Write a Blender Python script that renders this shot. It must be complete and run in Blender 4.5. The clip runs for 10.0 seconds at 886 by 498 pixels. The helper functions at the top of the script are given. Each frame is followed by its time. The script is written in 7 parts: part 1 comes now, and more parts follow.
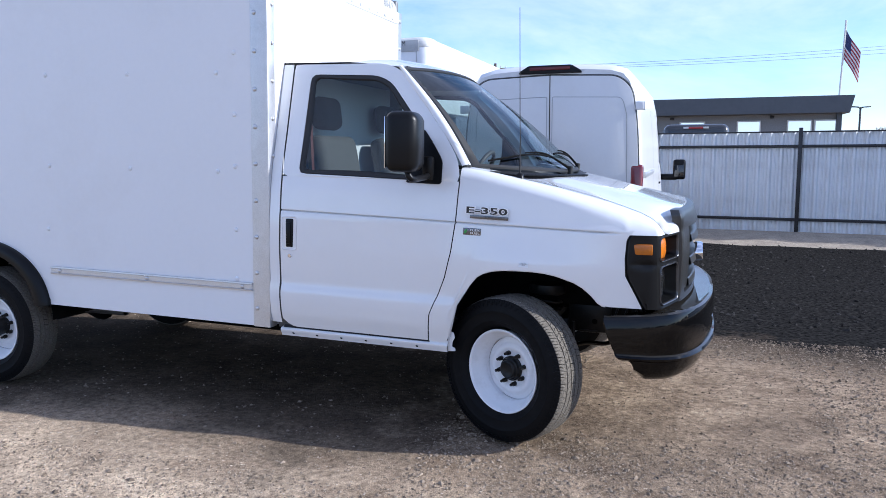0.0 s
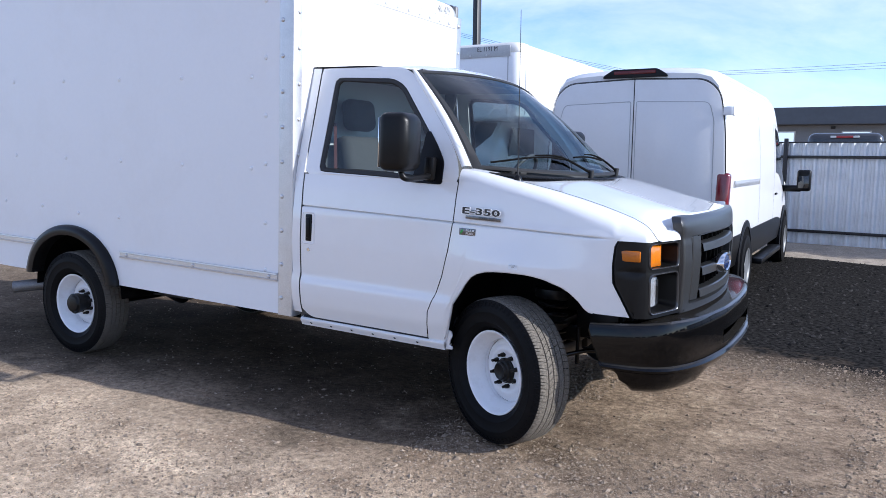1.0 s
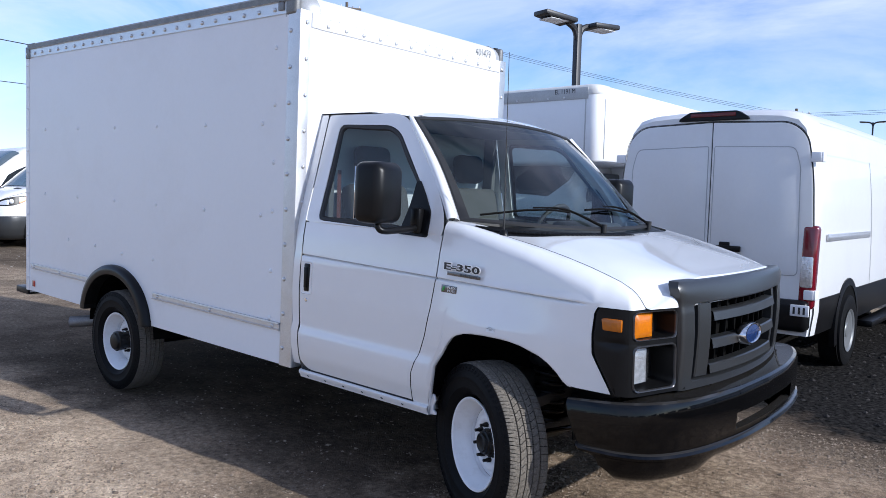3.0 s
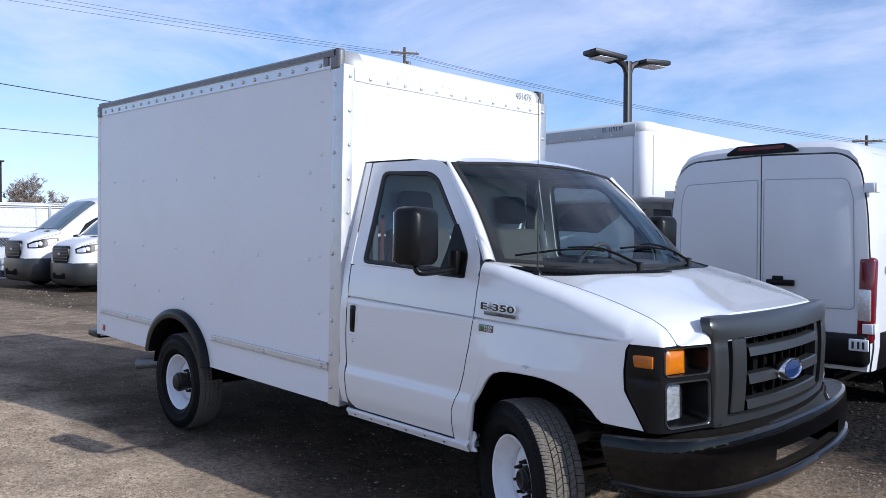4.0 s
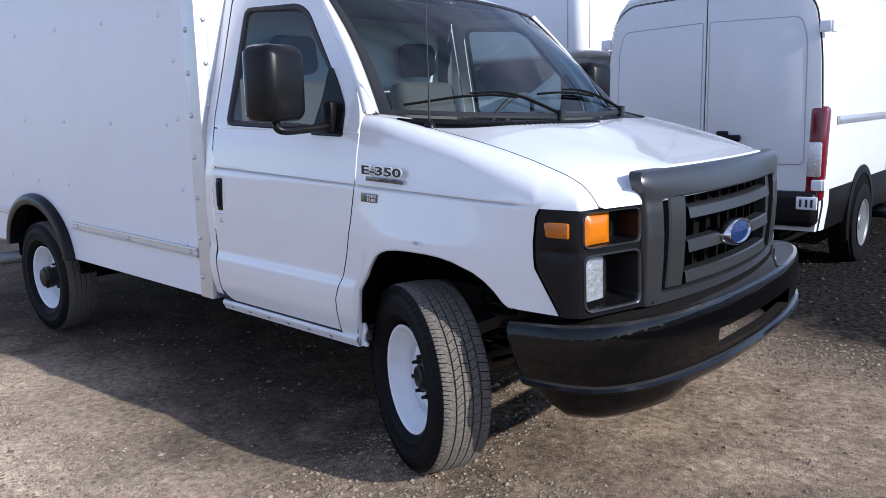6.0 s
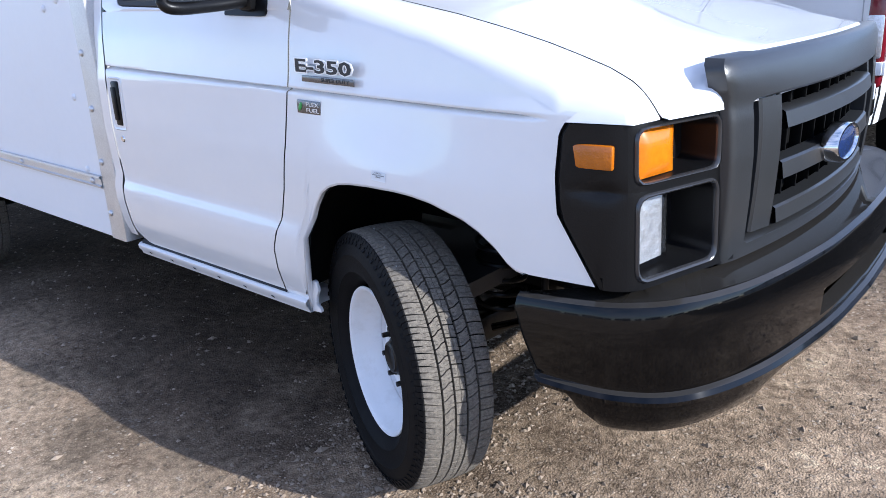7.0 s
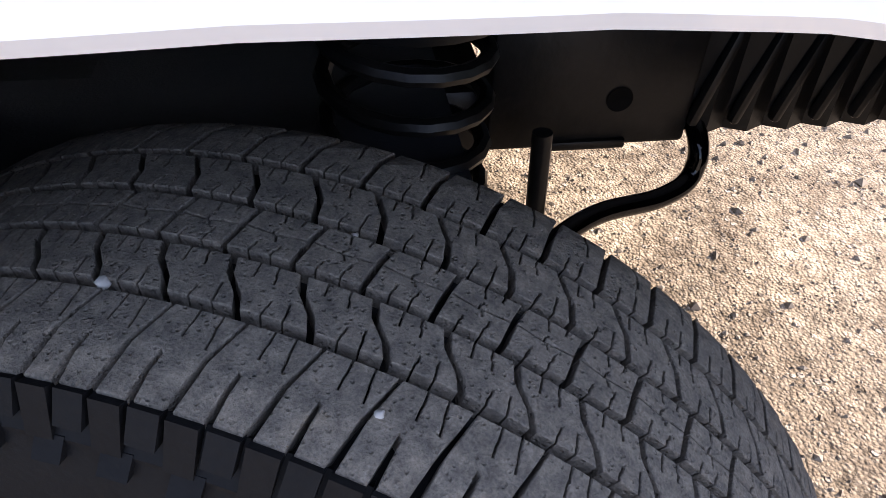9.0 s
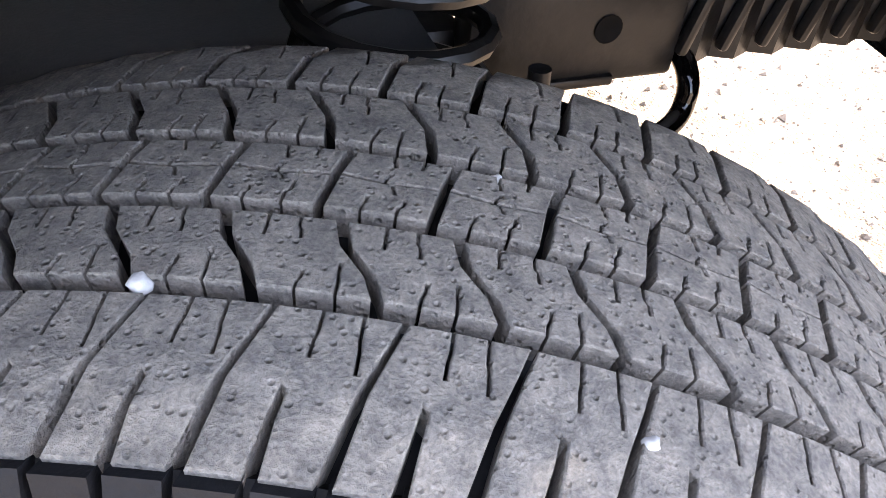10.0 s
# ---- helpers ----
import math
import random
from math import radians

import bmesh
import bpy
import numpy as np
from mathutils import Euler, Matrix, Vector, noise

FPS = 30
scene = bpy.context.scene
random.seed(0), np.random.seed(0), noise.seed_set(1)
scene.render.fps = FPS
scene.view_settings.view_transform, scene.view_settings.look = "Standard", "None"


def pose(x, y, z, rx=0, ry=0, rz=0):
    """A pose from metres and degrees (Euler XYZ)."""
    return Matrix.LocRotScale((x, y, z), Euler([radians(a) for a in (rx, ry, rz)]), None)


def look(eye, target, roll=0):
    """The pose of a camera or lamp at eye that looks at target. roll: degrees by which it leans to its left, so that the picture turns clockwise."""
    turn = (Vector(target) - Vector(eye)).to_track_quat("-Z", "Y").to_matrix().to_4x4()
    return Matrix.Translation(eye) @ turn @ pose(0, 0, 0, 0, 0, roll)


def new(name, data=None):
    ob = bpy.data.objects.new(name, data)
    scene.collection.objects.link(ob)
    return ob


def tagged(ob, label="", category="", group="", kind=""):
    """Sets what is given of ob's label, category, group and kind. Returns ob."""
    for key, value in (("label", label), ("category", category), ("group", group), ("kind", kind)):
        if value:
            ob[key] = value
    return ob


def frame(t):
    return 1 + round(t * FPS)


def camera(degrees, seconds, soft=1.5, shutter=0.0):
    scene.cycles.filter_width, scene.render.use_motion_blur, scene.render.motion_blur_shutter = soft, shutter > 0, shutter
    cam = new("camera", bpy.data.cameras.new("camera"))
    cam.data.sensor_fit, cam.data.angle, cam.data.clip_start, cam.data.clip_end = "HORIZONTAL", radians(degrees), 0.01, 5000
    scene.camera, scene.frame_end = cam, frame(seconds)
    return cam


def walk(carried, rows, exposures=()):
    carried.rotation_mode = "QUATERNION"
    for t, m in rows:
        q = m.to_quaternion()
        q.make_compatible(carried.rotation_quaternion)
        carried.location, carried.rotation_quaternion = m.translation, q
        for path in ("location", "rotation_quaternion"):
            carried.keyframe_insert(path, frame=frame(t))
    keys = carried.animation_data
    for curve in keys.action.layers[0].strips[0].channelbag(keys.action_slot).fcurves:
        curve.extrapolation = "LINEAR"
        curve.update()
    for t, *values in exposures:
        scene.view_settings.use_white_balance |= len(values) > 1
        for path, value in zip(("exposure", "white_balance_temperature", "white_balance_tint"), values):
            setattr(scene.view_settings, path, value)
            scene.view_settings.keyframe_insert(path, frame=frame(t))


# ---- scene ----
cam = camera(60.4, 10.0, soft=0.8)
PATH = [
    (0, (0.74, -4.752, 1.666), (0.124, -2.868, 1.403), 1.1),
    (0.5, (1.195, -4.69, 1.681), (0.388, -2.879, 1.416), 1.8),
    (1, (1.509, -4.489, 1.659), (0.528, -2.766, 1.402), 2.0),
    (1.5, (1.731, -4.292, 1.682), (0.616, -2.65, 1.436), 2.3),
    (2, (1.925, -4.056, 1.697), (0.733, -2.467, 1.465), 2.8),
    (2.5, (1.949, -3.881, 1.702), (0.716, -2.321, 1.49), 2.7),
    (2.7, (1.956, -3.832, 1.723), (0.703, -2.285, 1.527), 2.7),
    (3.8, (2.128, -3.826, 1.765), (0.756, -2.373, 1.676), 1.6),
    (4, (2.161, -3.839, 1.772), (0.754, -2.419, 1.698), 1.2),
    (4.5, (2.155, -3.848, 1.751), (0.69, -2.489, 1.66), 0.9),
    (5, (2.133, -3.763, 1.71), (0.699, -2.382, 1.521), 0.5),
    (5.5, (2.065, -3.507, 1.663), (0.715, -2.061, 1.369), -0.2),
    (5.7, (1.982, -3.358, 1.65), (0.675, -1.879, 1.323), -0.7),
    (6.8, (1.457, -2.469, 1.57), (0.207, -1.027, 0.975), -1.7),
    (7, (1.293, -2.372, 1.549), (0.067, -0.936, 0.89), -2.1),
    (7.5, (0.907, -2.052, 1.49), (-0.199, -0.598, 0.675), -2.6),
    (8, (0.442, -1.738, 1.428), (-0.307, -0.192, 0.404), -2.2),
    (8.5, (0.081, -1.437, 1.325), (-0.042, 0.143, 0.104), 1.4),
    (9, (-0.073, -1.205, 1.137), (0.204, 0.283, -0.17), 2.9),
    (9.5, (-0.125, -1.139, 1.078), (0.355, 0.253, -0.275), 3.5),
    (10, (-0.152, -1.104, 1.051), (0.402, 0.271, -0.291), 5.0),
]
# the truck's body stands nose-down on its springs; the rows are in the body's own axes
TRUCK = pose(0, 0, -0.133, 0, 1.45, 0)
walk(cam, [(t, TRUCK @ look(eye, target, roll)) for t, eye, target, roll in PATH],
     [(0, 0.92, 5550, 12), (1.0, 0.91, 5650, 12), (2.0, 0.72, 5600, 11), (2.5, 0.66, 5650, 11), (4.5, 0.40, 5650, 11), (5.5, 0.52, 5700, 12), (7.0, 1.27, 5600, 11), (7.5, 1.46, 5500, 9), (8.0, 1.52, 5500, 6), (8.5, 1.68, 5550, 6), (9.0, 2.2, 6300, 14), (9.5, 3.6, 6700, 15), (10, 4.3, 6800, 14)])

# ---------------------------------------------------------------- world, sun
SUN_EL, SUN_AZ = 26.0, 8.5      # degrees above the ground; degrees from +x towards +y
world = bpy.data.worlds.new("world")
scene.world = world
world.use_nodes = True
wn, wl = world.node_tree.nodes, world.node_tree.links
wn.clear()
w_out = wn.new("ShaderNodeOutputWorld")
w_bg = wn.new("ShaderNodeBackground")
w_sky = wn.new("ShaderNodeTexSky")
w_sky.sky_type = "NISHITA"
w_sky.sun_disc = False
w_sky.sun_elevation = radians(SUN_EL)
w_sky.sun_rotation = radians(90.0 - SUN_AZ)
w_sky.altitude = 1600
w_sky.air_density, w_sky.dust_density, w_sky.ozone_density = 1.0, 0.7, 3.2
# thin high cloud: streaks stretched over the sky dome
w_tc = wn.new("ShaderNodeTexCoord")
w_map = wn.new("ShaderNodeMapping")
w_map.inputs["Scale"].default_value = (1.3, 2.2, 4.5)
w_map.inputs["Rotation"].default_value = (0.25, 0.1, 0.6)
w_noise = wn.new("ShaderNodeTexNoise")
w_noise.inputs["Scale"].default_value = 1.6
w_noise.inputs["Detail"].default_value = 7.0
w_noise.inputs["Roughness"].default_value = 0.62
w_noise.inputs["Distortion"].default_value = 0.5
w_ramp = wn.new("ShaderNodeValToRGB")
w_ramp.color_ramp.elements[0].position = 0.34
w_ramp.color_ramp.elements[1].position = 0.74
w_mix = wn.new("ShaderNodeMixRGB")
w_mix.inputs["Color2"].default_value = (5.6, 5.7, 6.9, 1)
w_fac = wn.new("ShaderNodeMath")
w_fac.operation = "MULTIPLY"
w_fac.inputs[1].default_value = 0.8
w_bg.inputs["Strength"].default_value = 0.116
wl.new(w_tc.outputs["Generated"], w_map.inputs["Vector"])
wl.new(w_map.outputs["Vector"], w_noise.inputs["Vector"])
wl.new(w_noise.outputs["Fac"], w_ramp.inputs["Fac"])
wl.new(w_ramp.outputs["Color"], w_fac.inputs[0])
wl.new(w_fac.outputs[0], w_mix.inputs["Fac"])
wl.new(w_sky.outputs["Color"], w_mix.inputs["Color1"])
wl.new(w_mix.outputs["Color"], w_bg.inputs["Color"])
wl.new(w_bg.outputs["Background"], w_out.inputs["Surface"])

sun_data = bpy.data.lights.new("sun", "SUN")
sun_data.energy, sun_data.angle, sun_data.color = 3.35, radians(0.55), (1.0, 0.93, 0.82)
sun = new("sun", sun_data)
sx, sy, sz = (math.cos(radians(SUN_EL)) * math.cos(radians(SUN_AZ)), math.cos(radians(SUN_EL)) * math.sin(radians(SUN_AZ)), math.sin(radians(SUN_EL)))
sun.matrix_world = look((60 * sx, 60 * sy, 60 * sz), (0, 0, 0))


# ---------------------------------------------------------------- materials
def material(name, base, rough=0.5, metal=0.0, coat=0.0, var=0.0, scale=8.0, fine=0.0, fine_scale=120.0, bump=0.0, bump_scale=60.0, rough_var=0.0, spec=0.5, dirt=None, dirt_amount=0.0, dirt_scale=3.0, alpha_glass=False):
    """A surface with coarse and fine colour variation, a second dirt colour in patches, and a fine relief."""
    m = bpy.data.materials.new(name)
    m.use_nodes = True
    nt = m.node_tree
    n, l = nt.nodes, nt.links
    b = n["Principled BSDF"]
    b.inputs["Metallic"].default_value = metal
    b.inputs["Roughness"].default_value = rough
    b.inputs["Coat Weight"].default_value = coat
    b.inputs["Coat Roughness"].default_value = 0.04
    b.inputs["Specular IOR Level"].default_value = spec
    tc = n.new("ShaderNodeTexCoord")
    col = n.new("ShaderNodeMixRGB")
    col.inputs["Color1"].default_value = (*[c * (1 - var) for c in base], 1)
    col.inputs["Color2"].default_value = (*[min(1, c * (1 + var)) for c in base], 1)
    big = n.new("ShaderNodeTexNoise")
    big.inputs["Scale"].default_value, big.inputs["Detail"].default_value = scale, 5.0
    l.new(tc.outputs["Object"], big.inputs["Vector"])
    l.new(big.outputs["Fac"], col.inputs["Fac"])
    out = col.outputs["Color"]
    if fine > 0:
        sm = n.new("ShaderNodeTexNoise")
        sm.inputs["Scale"].default_value, sm.inputs["Detail"].default_value = fine_scale, 3.0
        l.new(tc.outputs["Object"], sm.inputs["Vector"])
        mul = n.new("ShaderNodeMixRGB")
        mul.blend_type = "OVERLAY"
        mul.inputs["Fac"].default_value = fine
        l.new(out, mul.inputs["Color1"])
        l.new(sm.outputs["Fac"], mul.inputs["Color2"])
        out = mul.outputs["Color"]
    if dirt:
        dn = n.new("ShaderNodeTexNoise")
        dn.inputs["Scale"].default_value, dn.inputs["Detail"].default_value, dn.inputs["Roughness"].default_value = dirt_scale, 8.0, 0.7
        l.new(tc.outputs["Object"], dn.inputs["Vector"])
        rp = n.new("ShaderNodeValToRGB")
        rp.color_ramp.elements[0].position, rp.color_ramp.elements[1].position = 0.5, 0.72
        l.new(dn.outputs["Fac"], rp.inputs["Fac"])
        am = n.new("ShaderNodeMath")
        am.operation = "MULTIPLY"
        am.inputs[1].default_value = dirt_amount
        l.new(rp.outputs["Color"], am.inputs[0])
        dm = n.new("ShaderNodeMixRGB")
        dm.inputs["Color2"].default_value = (*dirt, 1)
        l.new(am.outputs[0], dm.inputs["Fac"])
        l.new(out, dm.inputs["Color1"])
        out = dm.outputs["Color"]
    l.new(out, b.inputs["Base Color"])
    if rough_var > 0:
        mr = n.new("ShaderNodeMapRange")
        mr.inputs["To Min"].default_value, mr.inputs["To Max"].default_value = max(0.02, rough - rough_var), min(1, rough + rough_var)
        l.new(big.outputs["Fac"], mr.inputs["Value"])
        l.new(mr.outputs["Result"], b.inputs["Roughness"])
    if bump > 0:
        bn = n.new("ShaderNodeTexNoise")
        bn.inputs["Scale"].default_value, bn.inputs["Detail"].default_value = bump_scale, 4.0
        l.new(tc.outputs["Object"], bn.inputs["Vector"])
        bp = n.new("ShaderNodeBump")
        bp.inputs["Strength"].default_value, bp.inputs["Distance"].default_value = 1.0, bump
        l.new(bn.outputs["Fac"], bp.inputs["Height"])
        l.new(bp.outputs["Normal"], b.inputs["Normal"])
    return m


def glass(name, tint, rough=0.0, see=0.75, gloss=0.06):
    """A pane: clear with a tint, and a mirror-like surface that grows at a slant."""
    m = bpy.data.materials.new(name)
    m.use_nodes = True
    n, l = m.node_tree.nodes, m.node_tree.links
    n.clear()
    o = n.new("ShaderNodeOutputMaterial")
    mix = n.new("ShaderNodeMixShader")
    tr = n.new("ShaderNodeBsdfTransparent")
    gl = n.new("ShaderNodeBsdfGlossy")
    lw = n.new("ShaderNodeLayerWeight")
    lw.inputs["Blend"].default_value = 0.5
    pw = n.new("ShaderNodeMath")
    pw.operation = "POWER"
    pw.inputs[1].default_value = 5.0
    fr = n.new("ShaderNodeMath")
    fr.operation = "MULTIPLY_ADD"
    fr.inputs[1].default_value, fr.inputs[2].default_value = 0.7, gloss
    l.new(lw.outputs["Facing"], pw.inputs[0])
    l.new(pw.outputs[0], fr.inputs[0])
    tr.inputs["Color"].default_value = (*[c * see for c in tint], 1)
    gl.inputs["Roughness"].default_value = rough
    l.new(fr.outputs[0], mix.inputs["Fac"])
    l.new(tr.outputs["BSDF"], mix.inputs[1])
    l.new(gl.outputs["BSDF"], mix.inputs[2])
    l.new(mix.outputs["Shader"], o.inputs["Surface"])
    return m


M_PAINT = material("white paint", (0.77, 0.77, 0.77), 0.18, coat=1.0, var=0.015, scale=3, fine=0.04, fine_scale=40, dirt=(0.55, 0.52, 0.46), dirt_amount=0.10, dirt_scale=2.5)
M_BOX = material("white panel", (0.76, 0.765, 0.78), 0.42, var=0.03, scale=1.2, fine=0.06, fine_scale=30, bump=0.0006, bump_scale=9, dirt=(0.6, 0.58, 0.55), dirt_amount=0.18, dirt_scale=1.6, rough_var=0.08)
M_VAN = material("white van paint", (0.70, 0.70, 0.70), 0.3, coat=0.3, var=0.02, scale=2, fine=0.05, fine_scale=30, dirt=(0.5, 0.47, 0.42), dirt_amount=0.15, dirt_scale=1.5)
M_ALU = material("brushed aluminium", (0.62, 0.62, 0.63), 0.42, metal=0.85, var=0.10, scale=14, fine=0.25, fine_scale=160, rough_var=0.1, dirt=(0.4, 0.39, 0.37), dirt_amount=0.3)
M_RAIL = material("weathered grey rail", (0.40, 0.405, 0.41), 0.5, metal=0.3, var=0.15, scale=6, fine=0.2)
M_CASTING = material("worn grey casting", (0.20, 0.20, 0.20), 0.55, metal=0.6, var=0.3, scale=18, fine=0.3)
M_CAP = material("off-white cap", (0.66, 0.65, 0.62), 0.45, var=0.08, scale=9, fine=0.12, dirt=(0.4, 0.37, 0.32), dirt_amount=0.3, dirt_scale=6)
M_BLACKGLOSS = material("glossy black enamel", (0.0015, 0.0015, 0.0017), 0.06, spec=0.3, var=0.2, scale=6, dirt=(0.006, 0.0055, 0.005), dirt_amount=0.25, dirt_scale=9, rough_var=0.04)
nt_ = M_BLACKGLOSS.node_tree
pb_ = nt_.nodes["Principled BSDF"]
gm_, sx_n, mr_, mx_ = (nt_.nodes.new(k) for k in ("ShaderNodeNewGeometry", "ShaderNodeSeparateXYZ", "ShaderNodeMapRange", "ShaderNodeMixRGB"))
# the sky's sheen on the flat top step, painted in along with road dust
mr_.inputs["From Min"].default_value, mr_.inputs["From Max"].default_value, mr_.inputs["To Max"].default_value = 0.75, 0.97, 0.40
mx_.inputs["Color2"].default_value = (0.085, 0.078, 0.070, 1)
nt_.links.new(gm_.outputs["Normal"], sx_n.inputs[0])
nt_.links.new(sx_n.outputs["Z"], mr_.inputs["Value"])
nt_.links.new(mr_.outputs["Result"], mx_.inputs["Fac"])
nt_.links.new(pb_.inputs["Base Color"].links[0].from_socket, mx_.inputs["Color1"])
nt_.links.new(mx_.outputs["Color"], pb_.inputs["Base Color"])
M_PLASTIC = material("black plastic", (0.0055, 0.0055, 0.006), 0.33, spec=0.2, var=0.2, scale=15, fine=0.2, fine_scale=200, bump=0.0003, bump_scale=260, dirt=(0.02, 0.019, 0.018), dirt_amount=0.08, dirt_scale=5)
M_GREYPLASTIC = material("charcoal plastic", (0.024, 0.0248, 0.026), 0.31, spec=0.6, var=0.12, scale=10, fine=0.15, fine_scale=180, bump=0.0003, bump_scale=260)
M_LIP = material("satin black lip", (0.030, 0.030, 0.032), 0.22, spec=0.7, var=0.1, scale=10)
M_SEAL = material("black rubber seal", (0.012, 0.012, 0.013), 0.6, var=0.2, scale=20)
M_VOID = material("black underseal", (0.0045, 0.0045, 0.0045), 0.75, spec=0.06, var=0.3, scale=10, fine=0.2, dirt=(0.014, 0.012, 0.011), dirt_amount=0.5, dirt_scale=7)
M_FRAMEPAINT = material("black chassis paint", (0.008, 0.008, 0.008), 0.36, spec=0.22, var=0.3, scale=10, fine=0.2, dirt=(0.044, 0.037, 0.031), dirt_amount=0.5, dirt_scale=9, bump=0.0008, bump_scale=50)
M_CHROME = material("chrome", (0.75, 0.76, 0.78), 0.12, metal=1.0, var=0.05)
M_DARKCHROME = material("smoked chrome", (0.16, 0.16, 0.17), 0.25, metal=0.9, var=0.15, scale=30)
M_CHROMEWHITE = material("bright chrome edge", (0.86, 0.87, 0.90), 0.35, metal=0.7, var=0.05)
M_MIRROR = material("mirror glass", (0.8, 0.82, 0.84), 0.02, metal=1.0)
M_RIM = material("white wheel paint", (0.78, 0.79, 0.81), 0.4, var=0.03, scale=12, fine=0.06, dirt=(0.4, 0.37, 0.33), dirt_amount=0.25, dirt_scale=11)
M_SEAT = material("grey seat cloth", (0.075, 0.074, 0.071), 0.85, var=0.15, scale=25, fine=0.3, bump=0.001, bump_scale=400)
M_DASH = material("dark grey dash", (0.045, 0.046, 0.048), 0.6, var=0.1, scale=20, fine=0.2, bump=0.0004, bump_scale=300)
M_TRIMGREY = material("grey interior trim", (0.11, 0.112, 0.113), 0.65, var=0.1, scale=12)
M_BELT = material("red belt webbing", (0.075, 0.018, 0.014), 0.7, var=0.15, scale=50)
M_EMBLEM = material("blue enamel", (0.012, 0.03, 0.11), 0.2, coat=0.8, var=0.1)
M_RED = material("red lens", (0.34, 0.010, 0.012), 0.18, coat=0.6, var=0.2, scale=40)
M_TAIL = material("deep red lens", (0.15, 0.006, 0.014), 0.15, coat=0.7, var=0.3, scale=30)
M_DARKRED = material("dark red lens", (0.10, 0.006, 0.008), 0.2, var=0.2, scale=40)
M_INK = material("black ink", (0.02, 0.02, 0.022), 0.5, var=0.1)
M_STICKER = material("pale sticker", (0.74, 0.77, 0.80), 0.5, var=0.03)
M_INKGREY = material("grey ink", (0.16, 0.17, 0.18), 0.6, var=0.1)
M_GREEN = material("green leaf mark", (0.05, 0.3, 0.06), 0.4, var=0.1)
M_GLASS = glass("tinted glass", (0.74, 0.86, 0.87), see=0.68)
M_WSGLASS = glass("windscreen glass", (0.78, 0.91, 0.90), see=0.78)
M_DARKGLASS = material("dark glass", (0.012, 0.015, 0.017), 0.04, var=0.1, spec=0.9)
# green glass, its base lightened with the reflected sky painted in
M_VANGLASS = material("tinted van windscreen with sky tone", (0.10, 0.135, 0.135), 0.05, var=0.25, scale=2, spec=0.9)
M_LENS = glass("clear lens", (0.97, 0.98, 1.0), see=0.95, gloss=0.08)


def amber():
    m = material("amber lens", (0.56, 0.155, 0.0), 0.25, coat=0.2, var=0.18, scale=60)
    b = m.node_tree.nodes["Principled BSDF"]
    b.inputs["Subsurface Weight"].default_value = 0.05
    b.inputs["Subsurface Radius"].default_value = (0.03, 0.01, 0.002)
    return m


M_AMBER = amber()
M_MARKER = material("dull amber lens", (0.42, 0.115, 0.001), 0.25, coat=0.2, var=0.25, scale=50, bump=0.001, bump_scale=160)


# ---------------------------------------------------------------- mesh helpers
def mesh_of(name, verts, faces, mat, smooth=True, angle=40):
    me = bpy.data.meshes.new(name)
    me.from_pydata([tuple(v) for v in verts], [], faces)
    bm = bmesh.new()
    bm.from_mesh(me)
    bmesh.ops.remove_doubles(bm, verts=bm.verts, dist=1e-5)
    bmesh.ops.recalc_face_normals(bm, faces=bm.faces)
    finish(bm, me, smooth, angle)
    me.materials.append(mat)
    return me


def finish(bm, me, smooth=True, angle=40):
    lim = radians(angle)
    for f in bm.faces:
        f.smooth = smooth
    for e in bm.edges:
        e.smooth = not (len(e.link_faces) != 2 or e.calc_face_angle(0) > lim)
    bm.to_mesh(me)
    bm.free()


def part(name, me, parent, label="", at=None):
    ob = new(name, me)
    ob.parent = parent
    if at is not None:
        ob.matrix_local = at
    if label:
        tagged(ob, label)
    return ob


def thing(name, label, category, at=None, group="", kind=""):
    ob = new(name)
    ob.empty_display_size = 0.2
    if at is not None:
        ob.matrix_world = at
    return tagged(ob, label, category, group, kind)


def bm_mesh(name, bm, mat, smooth=True, angle=40):
    me = bpy.data.meshes.new(name)
    finish(bm, me, smooth, angle)
    me.materials.append(mat)
    return me


def loft(rows, closed=False, cap=False):
    """Verts and faces of a grid of equally long rows; closed joins each row's ends."""
    n = len(rows[0])
    v = [p for r in rows for p in r]
    f = []
    for i in range(len(rows) - 1):
        for j in range(n if closed else n - 1):
            k = (j + 1) % n
            f.append((i * n + j, i * n + k, (i + 1) * n + k, (i + 1) * n + j))
    if cap:
        f.append(tuple(range(n)))
        f.append(tuple(range((len(rows) - 1) * n, len(rows) * n)))
    return v, f


def flip(v):
    return [(p[0], -p[1], p[2]) for p in v]


def sweep(path, radius, n=10, cap=True, radii=None):
    """A tube along a path of points."""
    pts = [Vector(p) for p in path]
    rows, up = [], Vector((0, 0, 1))
    for i, p in enumerate(pts):
        d = (pts[min(i + 1, len(pts) - 1)] - pts[max(i - 1, 0)]).normalized()
        a = d.cross(up)
        if a.length < 0.05:
            a = d.cross(Vector((1, 0, 0)))
        a.normalize()
        b = a.cross(d).normalized()
        r = radii[i] if radii else radius
        rows.append([p + (a * math.cos(t) + b * math.sin(t)) * r for t in [2 * math.pi * k / n for k in range(n)]])
    return loft(rows, True, cap)


